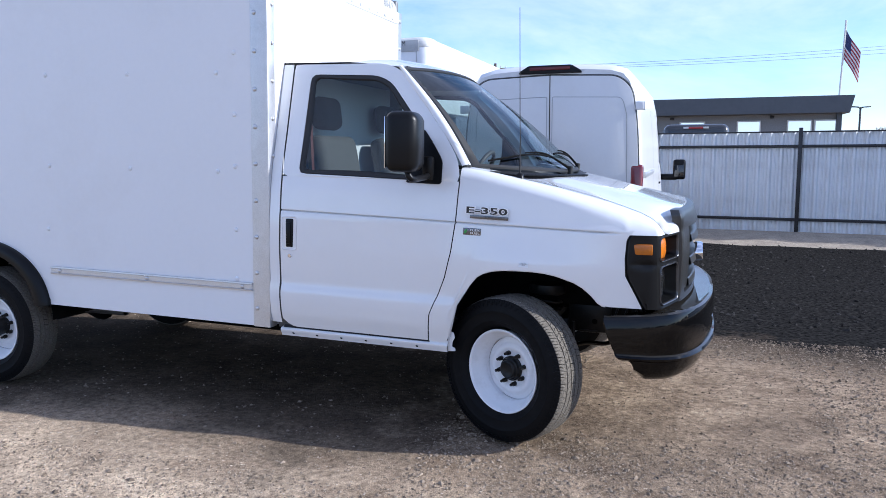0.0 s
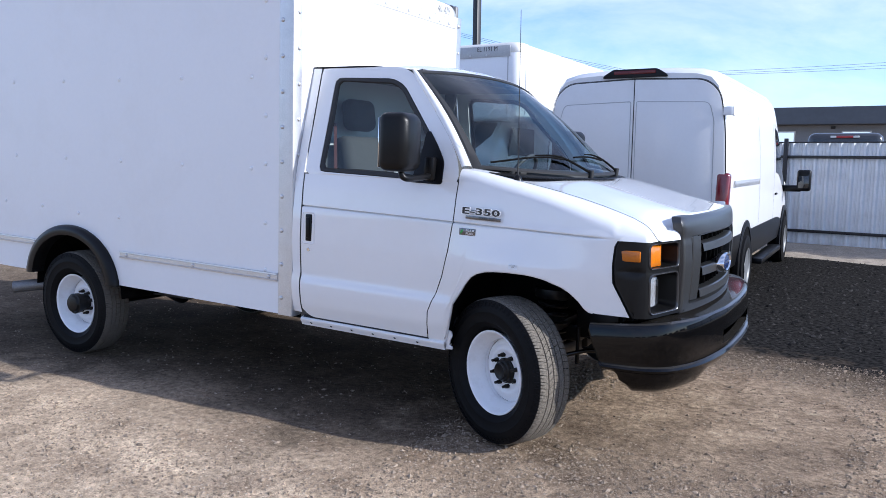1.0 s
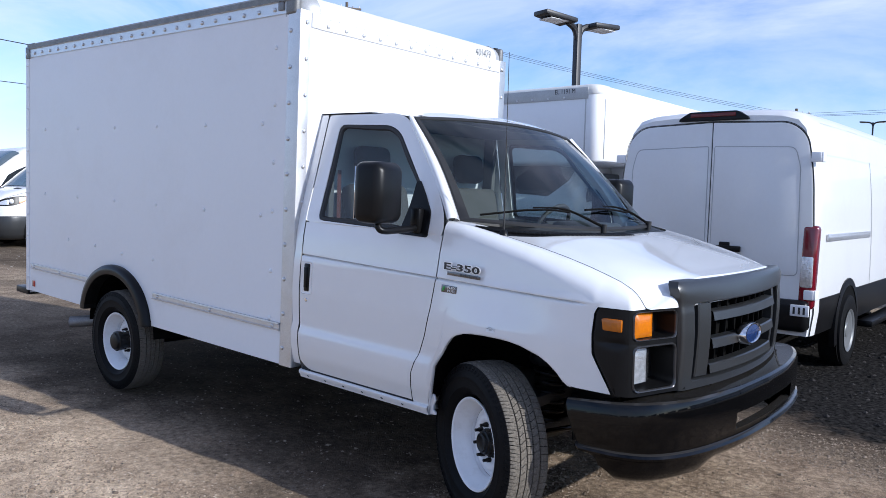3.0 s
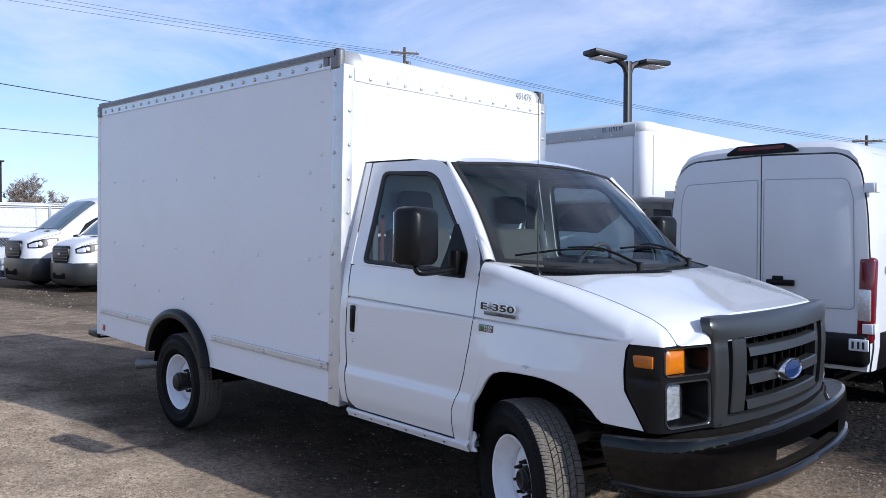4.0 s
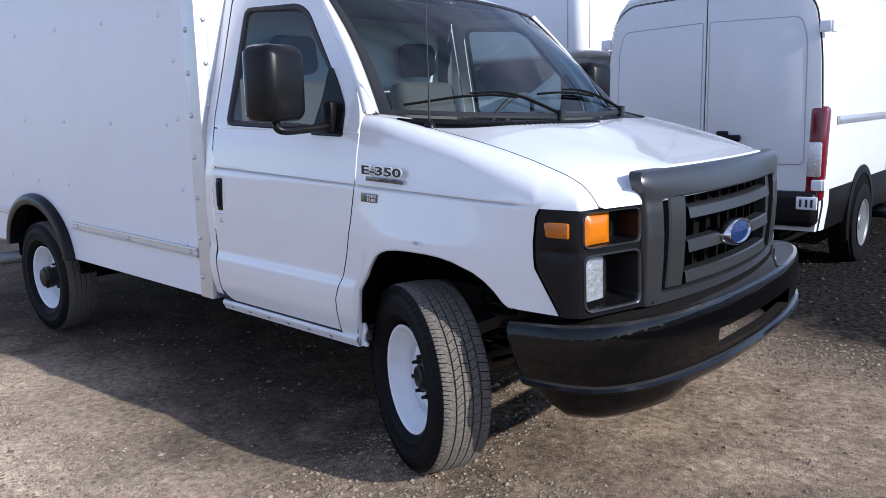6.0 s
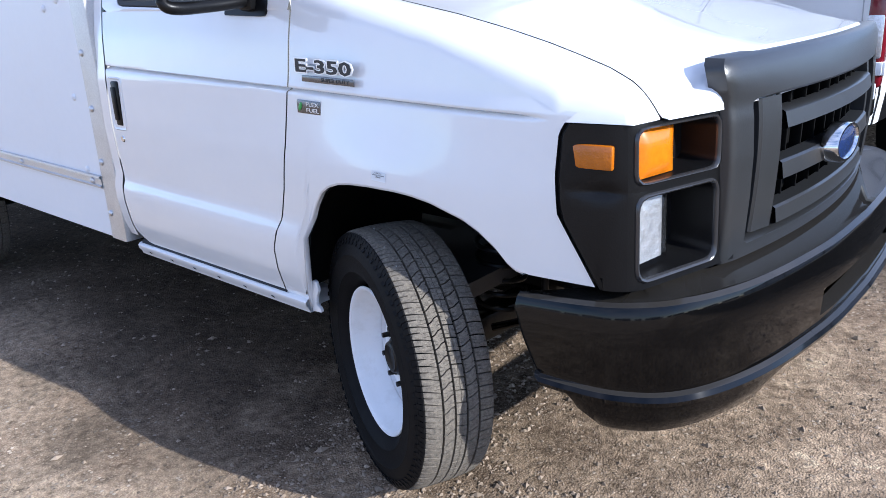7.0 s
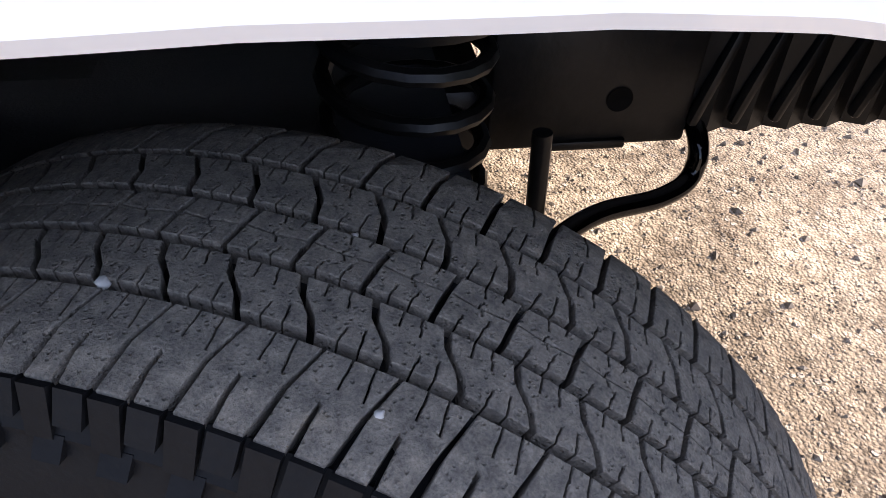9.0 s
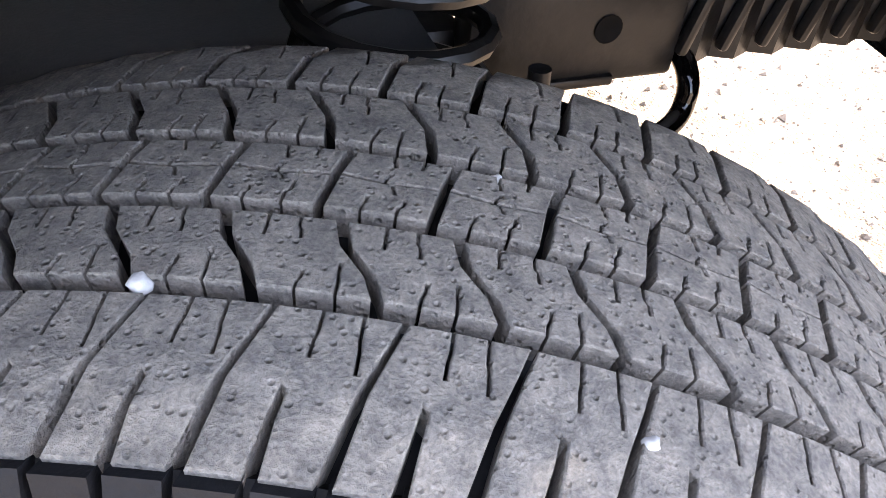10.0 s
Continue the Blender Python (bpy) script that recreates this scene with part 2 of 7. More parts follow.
def curve_points(pts, steps=6):
    """A smooth line through points (Catmull-Rom)."""
    P = [Vector(p) for p in pts]
    P = [P[0] * 2 - P[1], *P, P[-1] * 2 - P[-2]]
    out = []
    for i in range(1, len(P) - 2):
        for s in range(steps):
            t = s / steps
            a, b, c, d = P[i - 1], P[i], P[i + 1], P[i + 2]
            out.append(0.5 * ((2 * b) + (c - a) * t + (2 * a - 5 * b + 4 * c - d) * t * t + (3 * b - a - 3 * c + d) * t ** 3))
    out.append(P[-2])
    return out


def block(size, at=(0, 0, 0), bevel=0.0, seg=2, turn=(0, 0, 0)):
    """A bevelled box as a bmesh."""
    bm = bmesh.new()
    bmesh.ops.create_cube(bm, size=1.0)
    bmesh.ops.scale(bm, vec=size, verts=bm.verts)
    if bevel > 0:
        bmesh.ops.bevel(bm, geom=list(bm.edges), offset=bevel, segments=seg, profile=0.5, affect="EDGES", clamp_overlap=True)
    bmesh.ops.transform(bm, matrix=pose(*at, *turn), verts=bm.verts)
    return bm


def joined(*bms):
    out = bmesh.new()
    for b in bms:
        tmp = bpy.data.meshes.new("tmp")
        b.to_mesh(tmp)
        b.free()
        out.from_mesh(tmp)
        bpy.data.meshes.remove(tmp)
    return out


def from_vf(v, f):
    bm = bmesh.new()
    vs = [bm.verts.new(tuple(p)) for p in v]
    for q in f:
        try:
            bm.faces.new([vs[i] for i in q])
        except ValueError:
            pass
    bmesh.ops.recalc_face_normals(bm, faces=bm.faces)
    return bm


def lathe(profile, n=48, axis="y"):
    """Rows round an axis from (radius, along) pairs."""
    rows = []
    for r, a in profile:
        row = []
        for k in range(n):
            t = 2 * math.pi * k / n
            row.append((r * math.cos(t), a, r * math.sin(t)) if axis == "y" else (r * math.cos(t), r * math.sin(t), a))
        rows.append(row)
    return loft(rows, True)


def rounded(poly, r, seg=5):
    """A 2D polygon with rounded corners; r: one radius, or one for each corner."""
    out, n = [], len(poly)
    for i in range(n):
        p, a, b = Vector(poly[i]), Vector(poly[i - 1]), Vector(poly[(i + 1) % n])
        rr = r[i] if isinstance(r, (list, tuple)) else r
        u, w = (a - p), (b - p)
        d = min(rr, u.length * 0.48, w.length * 0.48)
        if d < 1e-4:
            out.append(tuple(p))
            continue
        s, e = p + u.normalized() * d, p + w.normalized() * d
        for k in range(seg + 1):
            t = k / seg
            out.append(tuple(s * (1 - t) ** 2 + p * 2 * t * (1 - t) + e * t * t))
    return out


def resample(poly, n):
    """n points at even steps round a closed 2D polygon, from the point with the least x+y."""
    P = [Vector(p) for p in poly]
    k0 = min(range(len(P)), key=lambda i: P[i].x + P[i].y)
    P = P[k0:] + P[:k0] + [P[k0]]
    L = [0.0]
    for a, b in zip(P, P[1:]):
        L.append(L[-1] + (b - a).length)
    out, k = [], 0
    for i in range(n):
        d = L[-1] * i / n
        while L[k + 1] < d:
            k += 1
        t = (d - L[k]) / max(1e-9, L[k + 1] - L[k])
        out.append(tuple(P[k].lerp(P[k + 1], t)))
    return out


def lerp(a, b, t):
    return a + (b - a) * t


def table(pairs):
    """A piecewise-linear function through (x, y) pairs."""
    xs, ys = [p[0] for p in pairs], [p[1] for p in pairs]
    return lambda x: float(np.interp(x, xs, ys))


def prism(poly, y0, y1, bevel=0.0, axis="y", mat=None):
    """A 2D outline (x, z) drawn out from y0 to y1, as a bmesh; axis x: outline is (y, z)."""
    bm = bmesh.new()
    P = lambda p, h: (p[0], h, p[1]) if axis == "y" else ((h, p[0], p[1]) if axis == "x" else (p[0], p[1], h))
    a = [bm.verts.new(P(p, y0)) for p in poly]
    b = [bm.verts.new(P(p, y1)) for p in poly]
    bm.faces.new(a)
    bm.faces.new(b)
    n = len(poly)
    for i in range(n):
        bm.faces.new((a[i], a[(i + 1) % n], b[(i + 1) % n], b[i]))
    bmesh.ops.recalc_face_normals(bm, faces=bm.faces)
    if bevel > 0:
        ed = [e for e in bm.edges if abs(e.verts[0].co["xyz".index(axis)] - e.verts[1].co["xyz".index(axis)]) < 1e-6]
        bmesh.ops.bevel(bm, geom=ed, offset=bevel, segments=2, profile=0.5, affect="EDGES", clamp_overlap=True)
    return bm


def letters(text, size, mat, parent, at, name="lettering", depth=0.001, label="", wide=1.0, bold=0.0):
    """Raised writing with the built-in font, as a mesh in the plane x right, y up of its pose."""
    cu = bpy.data.curves.new("writing", "FONT")
    cu.body, cu.size, cu.align_x, cu.align_y, cu.extrude, cu.offset = text, size, "CENTER", "CENTER", depth, bold
    cu.resolution_u = 2
    tmp = new("writing", cu)
    dg = bpy.context.evaluated_depsgraph_get()
    me = bpy.data.meshes.new_from_object(tmp.evaluated_get(dg))
    bpy.data.objects.remove(tmp)
    bpy.data.curves.remove(cu)
    me.materials.clear()
    me.materials.append(mat)
    me.transform(Matrix.Diagonal((wide, 1, 1, 1)))
    ob = part(name, me, parent, label)
    ob.matrix_local = at
    return ob


# ---------------------------------------------------------------- the box truck (in the body's own axes)
truck = thing("box_truck", "white box truck with black bumper and charcoal grille parked on gravel", "truck", TRUCK)

# cargo box: x from the rear to the front wall, half width, floor and roof heights
BX0, BX1, BW, BZ0, BZ1 = -5.30, -1.52, 1.0, 0.63, 2.80
ZR = 2.70                       # lower edge of the roof rail


def box_side(sign):
    """One side wall with an arch cut for the rear wheel."""
    cx, r = -3.63, 0.50
    xs = sorted(set([BX0 + 0.06, BX1 - 0.03] + [cx + r * math.cos(t) for t in np.linspace(math.pi, 0, 33)] + [cx - r - 0.0004, cx + r + 0.0004]))
    low = lambda x: max(BZ0, 0.52 + 0.46 * math.sqrt(max(0.0, 1 - ((x - cx) / r) ** 2))) if abs(x - cx) <= r else BZ0
    y, yi = sign * BW, sign * (BW - 0.03)
    rows = [[(x, yi, ZR), (x, y, ZR), (x, y, low(x)), (x, yi, low(x)), (x, yi, ZR)] for x in xs]
    return from_vf(*loft(rows, False, True))


part("side_panel", bm_mesh("side_panel", box_side(-1), M_BOX, False), truck, "smooth white side panel with rivets")
part("side_panel", bm_mesh("side_panel", box_side(1), M_BOX, False), truck)
part("front_panel", bm_mesh("front_panel", block((0.03, 1.88, ZR - BZ0), (BX1 - 0.015, 0, (ZR + BZ0) / 2)), M_BOX, False), truck)
part("rear_panel", bm_mesh("rear_panel", block((0.04, 1.96, ZR - BZ0 + 0.06), (BX0 + 0.02, 0, (ZR + BZ0) / 2)), M_BOX, False), truck)
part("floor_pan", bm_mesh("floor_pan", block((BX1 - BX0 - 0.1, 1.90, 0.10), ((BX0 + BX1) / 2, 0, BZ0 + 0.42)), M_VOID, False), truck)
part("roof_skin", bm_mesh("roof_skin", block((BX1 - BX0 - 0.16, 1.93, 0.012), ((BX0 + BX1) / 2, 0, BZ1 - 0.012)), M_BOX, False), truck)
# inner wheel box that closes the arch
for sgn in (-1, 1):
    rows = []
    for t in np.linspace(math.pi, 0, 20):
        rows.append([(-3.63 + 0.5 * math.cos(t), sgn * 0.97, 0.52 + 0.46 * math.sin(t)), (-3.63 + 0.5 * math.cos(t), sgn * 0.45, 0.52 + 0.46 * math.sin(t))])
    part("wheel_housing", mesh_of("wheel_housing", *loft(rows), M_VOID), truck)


def corner_post(x0, x1, y0, y1):
    """An L-shaped aluminium post of a corner."""
    sx_, sy_ = (1 if x1 > x0 else -1), (1 if y1 > y0 else -1)
    t = 0.004
    out = [(x0, y1), (x1 - sx_ * 0.012, y1), (x1 - sx_ * 0.0035, y1 - sy_ * 0.0035), (x1, y1 - sy_ * 0.012), (x1, y0), (x1 - sx_ * t, y0), (x1 - sx_ * t, y1 - sy_ * t), (x0, y1 - sy_ * t)]
    return prism(out, BZ0 - 0.004, ZR + 0.002, axis="z")


for sgn in (-1, 1):
    part("corner_post", bm_mesh("corner_post", corner_post(BX1 - 0.105, BX1 + 0.003, sgn * 0.93, sgn * (BW + 0.004)), M_ALU), truck, "brushed aluminium corner post")
    part("corner_post", bm_mesh("corner_post", corner_post(BX0 + 0.07, BX0 - 0.003, sgn * 0.93, sgn * (BW + 0.004)), M_BOX), truck)
    # roof rail along the side: a flat flange with a rolled top
    prof = [(BW + 0.020, ZR + 0.058), (BW + 0.022, ZR + 0.09), (BW - 0.01, ZR + 0.110), (BW - 0.06, ZR + 0.106), (BW - 0.06, ZR + 0.094)]
    rows = [[(x, sgn * p[0], p[1]) for p in prof] for x in (BX0 + 0.10, BX1 - 0.075)]
    part("rail_lip", mesh_of("rail_lip", *loft(rows, False), M_CASTING, angle=20), truck, "dark weathered rail lip")
    prof = [(BW + 0.006, ZR - 0.012), (BW + 0.007, ZR + 0.055), (BW + 0.019, ZR + 0.060)]
    rows = [[(x, sgn * p[0], p[1]) for p in prof] for x in (BX0 + 0.10, BX1 - 0.075)]
    part("roof_rail", mesh_of("roof_rail", *loft(rows, False), M_ALU, angle=20), truck, "weathered aluminium roof rail")
    # corner casting
    part("corner_casting", bm_mesh("corner_casting", joined(block((0.10, 0.05, 0.125), (BX1 - 0.080, sgn * (BW - 0.012), ZR + 0.040), 0.020, 4), block((0.05, 0.012, 0.05), (BX1 - 0.165, sgn * (BW + 0.010), ZR + 0.032), 0.004)), M_CASTING), truck, "worn grey corner casting")
    part("corner_casting", bm_mesh("corner_casting", joined(block((0.08, 0.05, 0.10), (BX0 + 0.06, sgn * (BW - 0.01), ZR + 0.03), 0.006), block((0.16, 0.05, 0.03), (BX0 + 0.11, sgn * (BW - 0.02), ZR + 0.095), 0.006)), M_CASTING), truck)

# rounded front cap over the front wall
rows = []
for y in (-0.86, 0.86):
    rows.append([(BX1 + 0.006, y, ZR - 0.09), (BX1 + 0.007, y, ZR - 0.005)] + [(BX1 - 0.095 + 0.102 * math.cos(t), y, ZR + 0.002 + 0.102 * math.sin(t)) for t in np.linspace(0, math.pi / 2, 9)] + [(BX1 - 0.30, y, ZR + 0.106)])
part("front_cap", mesh_of("front_cap", *loft(rows), M_CAP, angle=60), truck, "rounded off-white front roof cap")
for sgn in (-1, 1):
    rows = []
    for a in np.linspace(0, math.pi / 2, 7):
        cy, d = 0.86, 0.135
        row = [(BX1 - 0.135 + (d + 0.006) * math.cos(a), sgn * (cy + (d + 0.006) * math.sin(a)), z) for z in (ZR - 0.03, ZR - 0.001)]
        row += [(BX1 - 0.135 + (0.033 + 0.108 * math.cos(t)) * math.cos(a), sgn * (cy + (0.033 + 0.108 * math.cos(t)) * math.sin(a)), ZR + 0.002 + 0.108 * math.sin(t)) for t in np.linspace(0, math.pi / 2, 7)]
        rows.append(row)
    part("corner_cap", mesh_of("corner_cap", *loft(rows), M_RAIL, angle=60), truck, "dull grey metal corner cap")
# base flange of the cap
part("cap_flange", bm_mesh("cap_flange", block((0.004, 1.84, 0.085), (BX1 + 0.0055, 0, ZR - 0.045), 0.001), M_BOX), truck)

# rivets
rv, rf = lathe([(0.0135, 0.0), (0.0130, 0.004), (0.0105, 0.0075), (0.006, 0.0095), (0.0, 0.0100)], 12)
ME_RIVET = mesh_of("rivet", rv, rf, M_BOX)
ME_RIVETA = mesh_of("rivet", rv, rf, M_ALU)
FACE_R, FACE_F = pose(0, 0, 0, 0, 0, 180), pose(0, 0, 0, 0, 0, -90)


def rivet(x, y, z, face, me=None, s=1.0):
    ob = part("rivet", me or ME_RIVET, truck)
    ob.matrix_local = Matrix.Translation((x, y, z)) @ face @ Matrix.Scale(s, 4)


for k in range(6):
    for z in (2.06, 1.509):
        rivet(-1.85 - 0.6096 * k, -BW, z, FACE_R)
for z in (2.17, 1.83, 1.54, 1.18, 0.855 + 0.04, 2.50):
    rivet(-1.735, -BW, z, FACE_R)
for x, z in ((-3.10, 1.115), (-3.55, 1.115), (-3.98, 1.14), (-4.45, 1.15)):
    rivet(x, -BW, z, FACE_R)
for k in range(11):
    rivet(-5.25, -BW - 0.004, 0.75 + 0.187 * k, FACE_R, s=0.8)
for k in range(10):
    rivet(-1.60, -BW - 0.004, 0.733 + 0.206 * k, FACE_R, ME_RIVETA)
    rivet(BX1 + 0.003, -0.955, 0.78 + 0.206 * k, FACE_F, ME_RIVETA, 0.9)
    rivet(BX1 + 0.003, 0.955, 0.78 + 0.206 * k, FACE_F, ME_RIVETA, 0.9)
for k in range(24):
    rivet(-1.75 - 0.1524 * k, -BW - 0.007, ZR + 0.018, FACE_R, ME_RIVETA)
for k in range(13):
    rivet(BX1 + 0.0075, -0.80 + 0.144 * k if k < 12 else 0.93, ZR - 0.065, FACE_F, ME_RIVETA)
for k in range(24):
    rivet(BX1 + 0.0075, -0.78 + 0.068 * k, ZR - 0.022, FACE_F, ME_RIVETA, 0.4)
letters("401479", 0.082, M_INKGREY, truck, pose(BX1 + 0.011, 0.70, ZR + 0.020, 90, 0, 90), "unit_number", 0.0006, "dark unit number", wide=0.74, bold=-0.0012)

# rub rails low on the side
for sgn in (-1, 1):
    for x0, x1 in ((-3.09, -1.63), (-5.19, -4.02)):
        prof = [(BW + 0.001, 0.829), (BW + 0.012, 0.831), (BW + 0.013, 0.838), (BW + 0.006, 0.842), (BW + 0.006, 0.866), (BW + 0.013, 0.870), (BW + 0.012, 0.878), (BW + 0.001, 0.880)]
        rows = [[(x, sgn * p[0], p[1]) for p in prof] for x in (x0, x1)]
        part("rub_rail", mesh_of("rub_rail", *loft(rows, False, False), M_ALU, angle=15), truck, "scuffed aluminium rub rail")
        if sgn < 0:
            for x in (x0 + 0.07, (x0 + x1) / 2, x1 - 0.07):
                rivet(x, -BW - 0.006, 0.854, FACE_R, ME_RIVETA, 0.95)
part("side_reflector", bm_mesh("side_reflector", block((0.05, 0.006, 0.055), (-5.13, -BW - 0.004, 0.70), 0.002), M_RED), truck, "small red side reflector")

# black wheel-arch flare
for sgn in (-1, 1):
    rows = []
    for t in np.linspace(math.pi + 0.02, -0.02, 34):
        c, s = math.cos(t), math.sin(t)
        P = lambda r, h, y: (-3.635 + r * c, sgn * y, 0.60 + (r * 0.80) * s + (0.03 if t > 3 or t < 0.1 else 0))
        rows.append([P(0.525, 0, BW + 0.001), P(0.525, 0, BW + 0.022), P(0.512, 0, BW + 0.042), P(0.475, 0, BW + 0.052), P(0.435, 0, BW + 0.046), P(0.428, 0, BW + 0.02), P(0.43, 0, BW - 0.05)])
    part("arch_flare", mesh_of("arch_flare", *loft(rows), M_PLASTIC, angle=50), truck, "black rubber wheel-arch flare")
# rear step and tail pipe
part("rear_step", bm_mesh("rear_step", block((0.26, 2.0, 0.06), (BX0 - 0.10, 0, BZ0 - 0.02), 0.01), M_FRAMEPAINT), truck, "black rear step bumper")
part("tail_pipe", mesh_of("tail_pipe", *sweep(curve_points([(-3.0, -0.45, 0.5), (-3.9, -0.55, 0.5), (-4.2, -0.85, 0.49), (-4.36, -1.02, 0.470)]), 0.046, 14, False), M_CASTING), truck, "dull steel tail pipe")
# chassis rails, cross tanks and axles
for sgn in (-1, 1):
    part("chassis_rail", bm_mesh("chassis_rail", block((4.9, 0.07, 0.17), (-2.75, sgn * 0.43, 0.66), 0.01), M_FRAMEPAINT), truck)
part("rear_axle", mesh_of("rear_axle", *sweep([(-3.64, -0.85, 0.42), (-3.64, -0.15, 0.42), (-3.64, 0, 0.42), (-3.64, 0.15, 0.42), (-3.64, 0.85, 0.42)], 0.06, 14, True, [0.05, 0.06, 0.15, 0.06, 0.05]), M_FRAMEPAINT), truck)
part("fuel_tank", bm_mesh("fuel_tank", block((1.1, 0.55, 0.30), (-2.3, 0.1, 0.52), 0.05), M_VOID), truck)
part("gearbox", bm_mesh("gearbox", block((1.3, 0.45, 0.32), (-0.75, 0, 0.58), 0.08), M_VOID), truck)

# ---------------------------------------------------------------- cab
YZ = table([(0.50, 0.93), (0.60, 0.962), (0.66, 0.982), (0.72, 1.002), (0.80, 1.014), (0.855, 1.016), (0.885, 1.003), (0.895, 1.001), (1.0, 1.008), (1.10, 1.012), (1.28, 1.006), (1.31, 1.000), (1.42, 0.990), (1.55, 0.968), (1.75, 0.915), (2.13, 0.820)])
ZC = lambda x: 1.307 - 0.02 * (x + 1.51)          # the crease below the window


def side_y(x, z):
    """Half width of the cab's skin."""
    y = YZ(z)
    y += 0.034 * math.exp(-((x + 0.06) / 0.33) ** 2) * math.exp(-((z - 1.04) / 0.17) ** 2)
    if x > 0.15:
        y -= 0.22 * (x - 0.15) ** 2
    g = 0.017 * math.exp(-((z - ZC(x)) / 0.0038) ** 2)
    if x > 0.34:
        g *= max(0.0, 1 - (x - 0.34) / 0.07)
    return y - g


def side_rows(zlow, ztop, xa, xb, nx=24):
    """Rows of the skin between two heights and two edges, with close rows at the crease."""
    rows = []
    offs = [-0.012, -0.008, -0.005, -0.0025, 0, 0.0025, 0.005, 0.008, 0.012]
    for i in range(nx + 1):
        s = i / nx
        x = lerp(xa(1.2), xb(1.2), s)
        for _ in range(4):
            zl = zlow(x)
            x = lerp(xa(zl), xb(zl), s)
        zl = zlow(x)
        col = []
        zc = ZC(lerp(xa(1.29), xb(1.29), s))
        zt = ztop(lerp(xa(1.5), xb(1.5), s))
        zs = [lerp(zl, zc - 0.02, k / 30) for k in range(31)] + [zc + o for o in offs] + [lerp(zc + 0.02, zt, k / 7) for k in range(8)]
        for z in zs:
            xx = lerp(xa(z), xb(z), s)
            col.append((xx, -side_y(xx, z), z))
        rows.append(col)
    return rows


XF = table([(0.50, -0.567), (0.637, -0.565), (0.79, -0.552), (0.90, -0.505), (0.996, -0.468), (1.13, -0.437), (1.284, -0.418), (1.573, -0.404)])
BELT = 1.525


def both(name, v, f, mat, label="", parent=None, angle=40):
    a = part(name, mesh_of(name, v, f, mat, angle=angle), parent or truck, label)
    b = part(name, mesh_of(name, flip(v), f, mat, angle=angle), parent or truck)
    return a, b


# door skin below the window
zdoor = lambda x: 0.640 + 0.05 * max(0.0, (-1.36 - x) / 0.085) ** 2
v, f = loft(side_rows(zdoor, lambda x: BELT - 0.03, lambda z: -1.443, lambda z: XF(z) - 0.006, 30))
doors = both("door", v, f, M_PAINT, "white cab door")
door = doors[0]

# window frame of the door: a ring between the outer outline and the window
OUT = [(-1.443, BELT - 0.03), (-0.410, BELT - 0.03), (-0.425, 1.60), (-0.50, 1.72), (-0.80, 2.085), (-0.90, 2.118), (-1.443, 2.118)]
WIN = [(-1.345, 1.512), (-0.512, 1.492), (-0.512, 1.585), (-0.575, 1.685), (-0.845, 2.015), (-0.93, 2.052), (-1.335, 2.062)]


def on_side(p, off=0.0):
    return (p[0], -(side_y(p[0], p[1]) - off), p[1])


def angle_sorted(outline, rr, n=96, c=(-0.95, 1.78)):
    """Points of an outline at even angles round a centre, so that two outlines pair up."""
    P = resample(rounded(outline, rr, 6), 600)
    A = [(math.atan2(p[1] - c[1], p[0] - c[0]), p) for p in P]
    out = []
    for k in range(n):
        t = -math.pi + 2 * math.pi * (k + 0.5) / n
        out.append(min(A, key=lambda q: abs((q[0] - t + math.pi) % (2 * math.pi) - math.pi))[1])
    return out


o_, w_ = angle_sorted(OUT, [0.0, 0.0, 0.05, 0.1, 0.08, 0.05, 0.015], 120), angle_sorted(WIN, [0.03, 0.03, 0.05, 0.08, 0.1, 0.08, 0.04], 120)
rows = [[on_side(p) for p in o_], [on_side((lerp(a[0], b[0], 0.5), lerp(a[1], b[1], 0.5)), -0.003) for a, b in zip(o_, w_)], [on_side(p) for p in w_], [on_side(p, 0.03) for p in w_]]
v, f = loft(rows, True)
part("window_frame", mesh_of("window_frame", v, f, M_PAINT), doors[0])
part("window_frame", mesh_of("window_frame", flip(v), f, M_PAINT), doors[1])


def shrink(points, c, d):
    out = []
    for p in points:
        u = Vector((p[0] - c[0], p[1] - c[1]))
        L = u.length
        u = u * ((L - d * (1.0 + 0.25 * abs(u.x) / L)) / L)
        out.append((c[0] + u.x, c[1] + u.y))
    return out


g_ = shrink(w_, (-0.95, 1.78), 0.03)
rows = [[on_side(p, 0.004) for p in w_], [on_side(p, -0.002) for p in shrink(w_, (-0.95, 1.78), 0.006)], [on_side(p, 0.000) for p in shrink(w_, (-0.95, 1.78), 0.022)], [on_side(p, 0.012) for p in g_]]
v, f = loft(rows, True)
part("window_seal", mesh_of("window_seal", v, f, M_SEAL), doors[0], "black rubber window seal")
part("window_seal", mesh_of("window_seal", flip(v), f, M_SEAL), doors[1])
gv = [on_side(p, 0.011) for p in g_]
for d_, vv in ((doors[0], gv), (doors[1], flip(gv))):
    ob = part("window_glass", mesh_of("window_glass", vv, [tuple(range(len(gv)))], M_GLASS, False), d_)
    ob.visible_shadow = False
# sail plate at the front of the window
sail = rounded([(-0.508, 1.478), (-0.510, 1.60), (-0.575, 1.695), (-0.628, 1.762), (-0.650, 1.752), (-0.662, 1.62), (-0.705, 1.482)], [0.02, 0.03, 0.03, 0.01, 0.01, 0.05, 0.01])
v = [on_side(p, -0.007) for p in sail] + [on_side(p, 0.02) for p in sail]
n_ = len(sail)
f = [tuple(range(n_))] + [(i, (i + 1) % n_, n_ + (i + 1) % n_, n_ + i) for i in range(n_)]
part("mirror_sail", mesh_of("mirror_sail", v, f, M_PLASTIC, angle=30), doors[0])
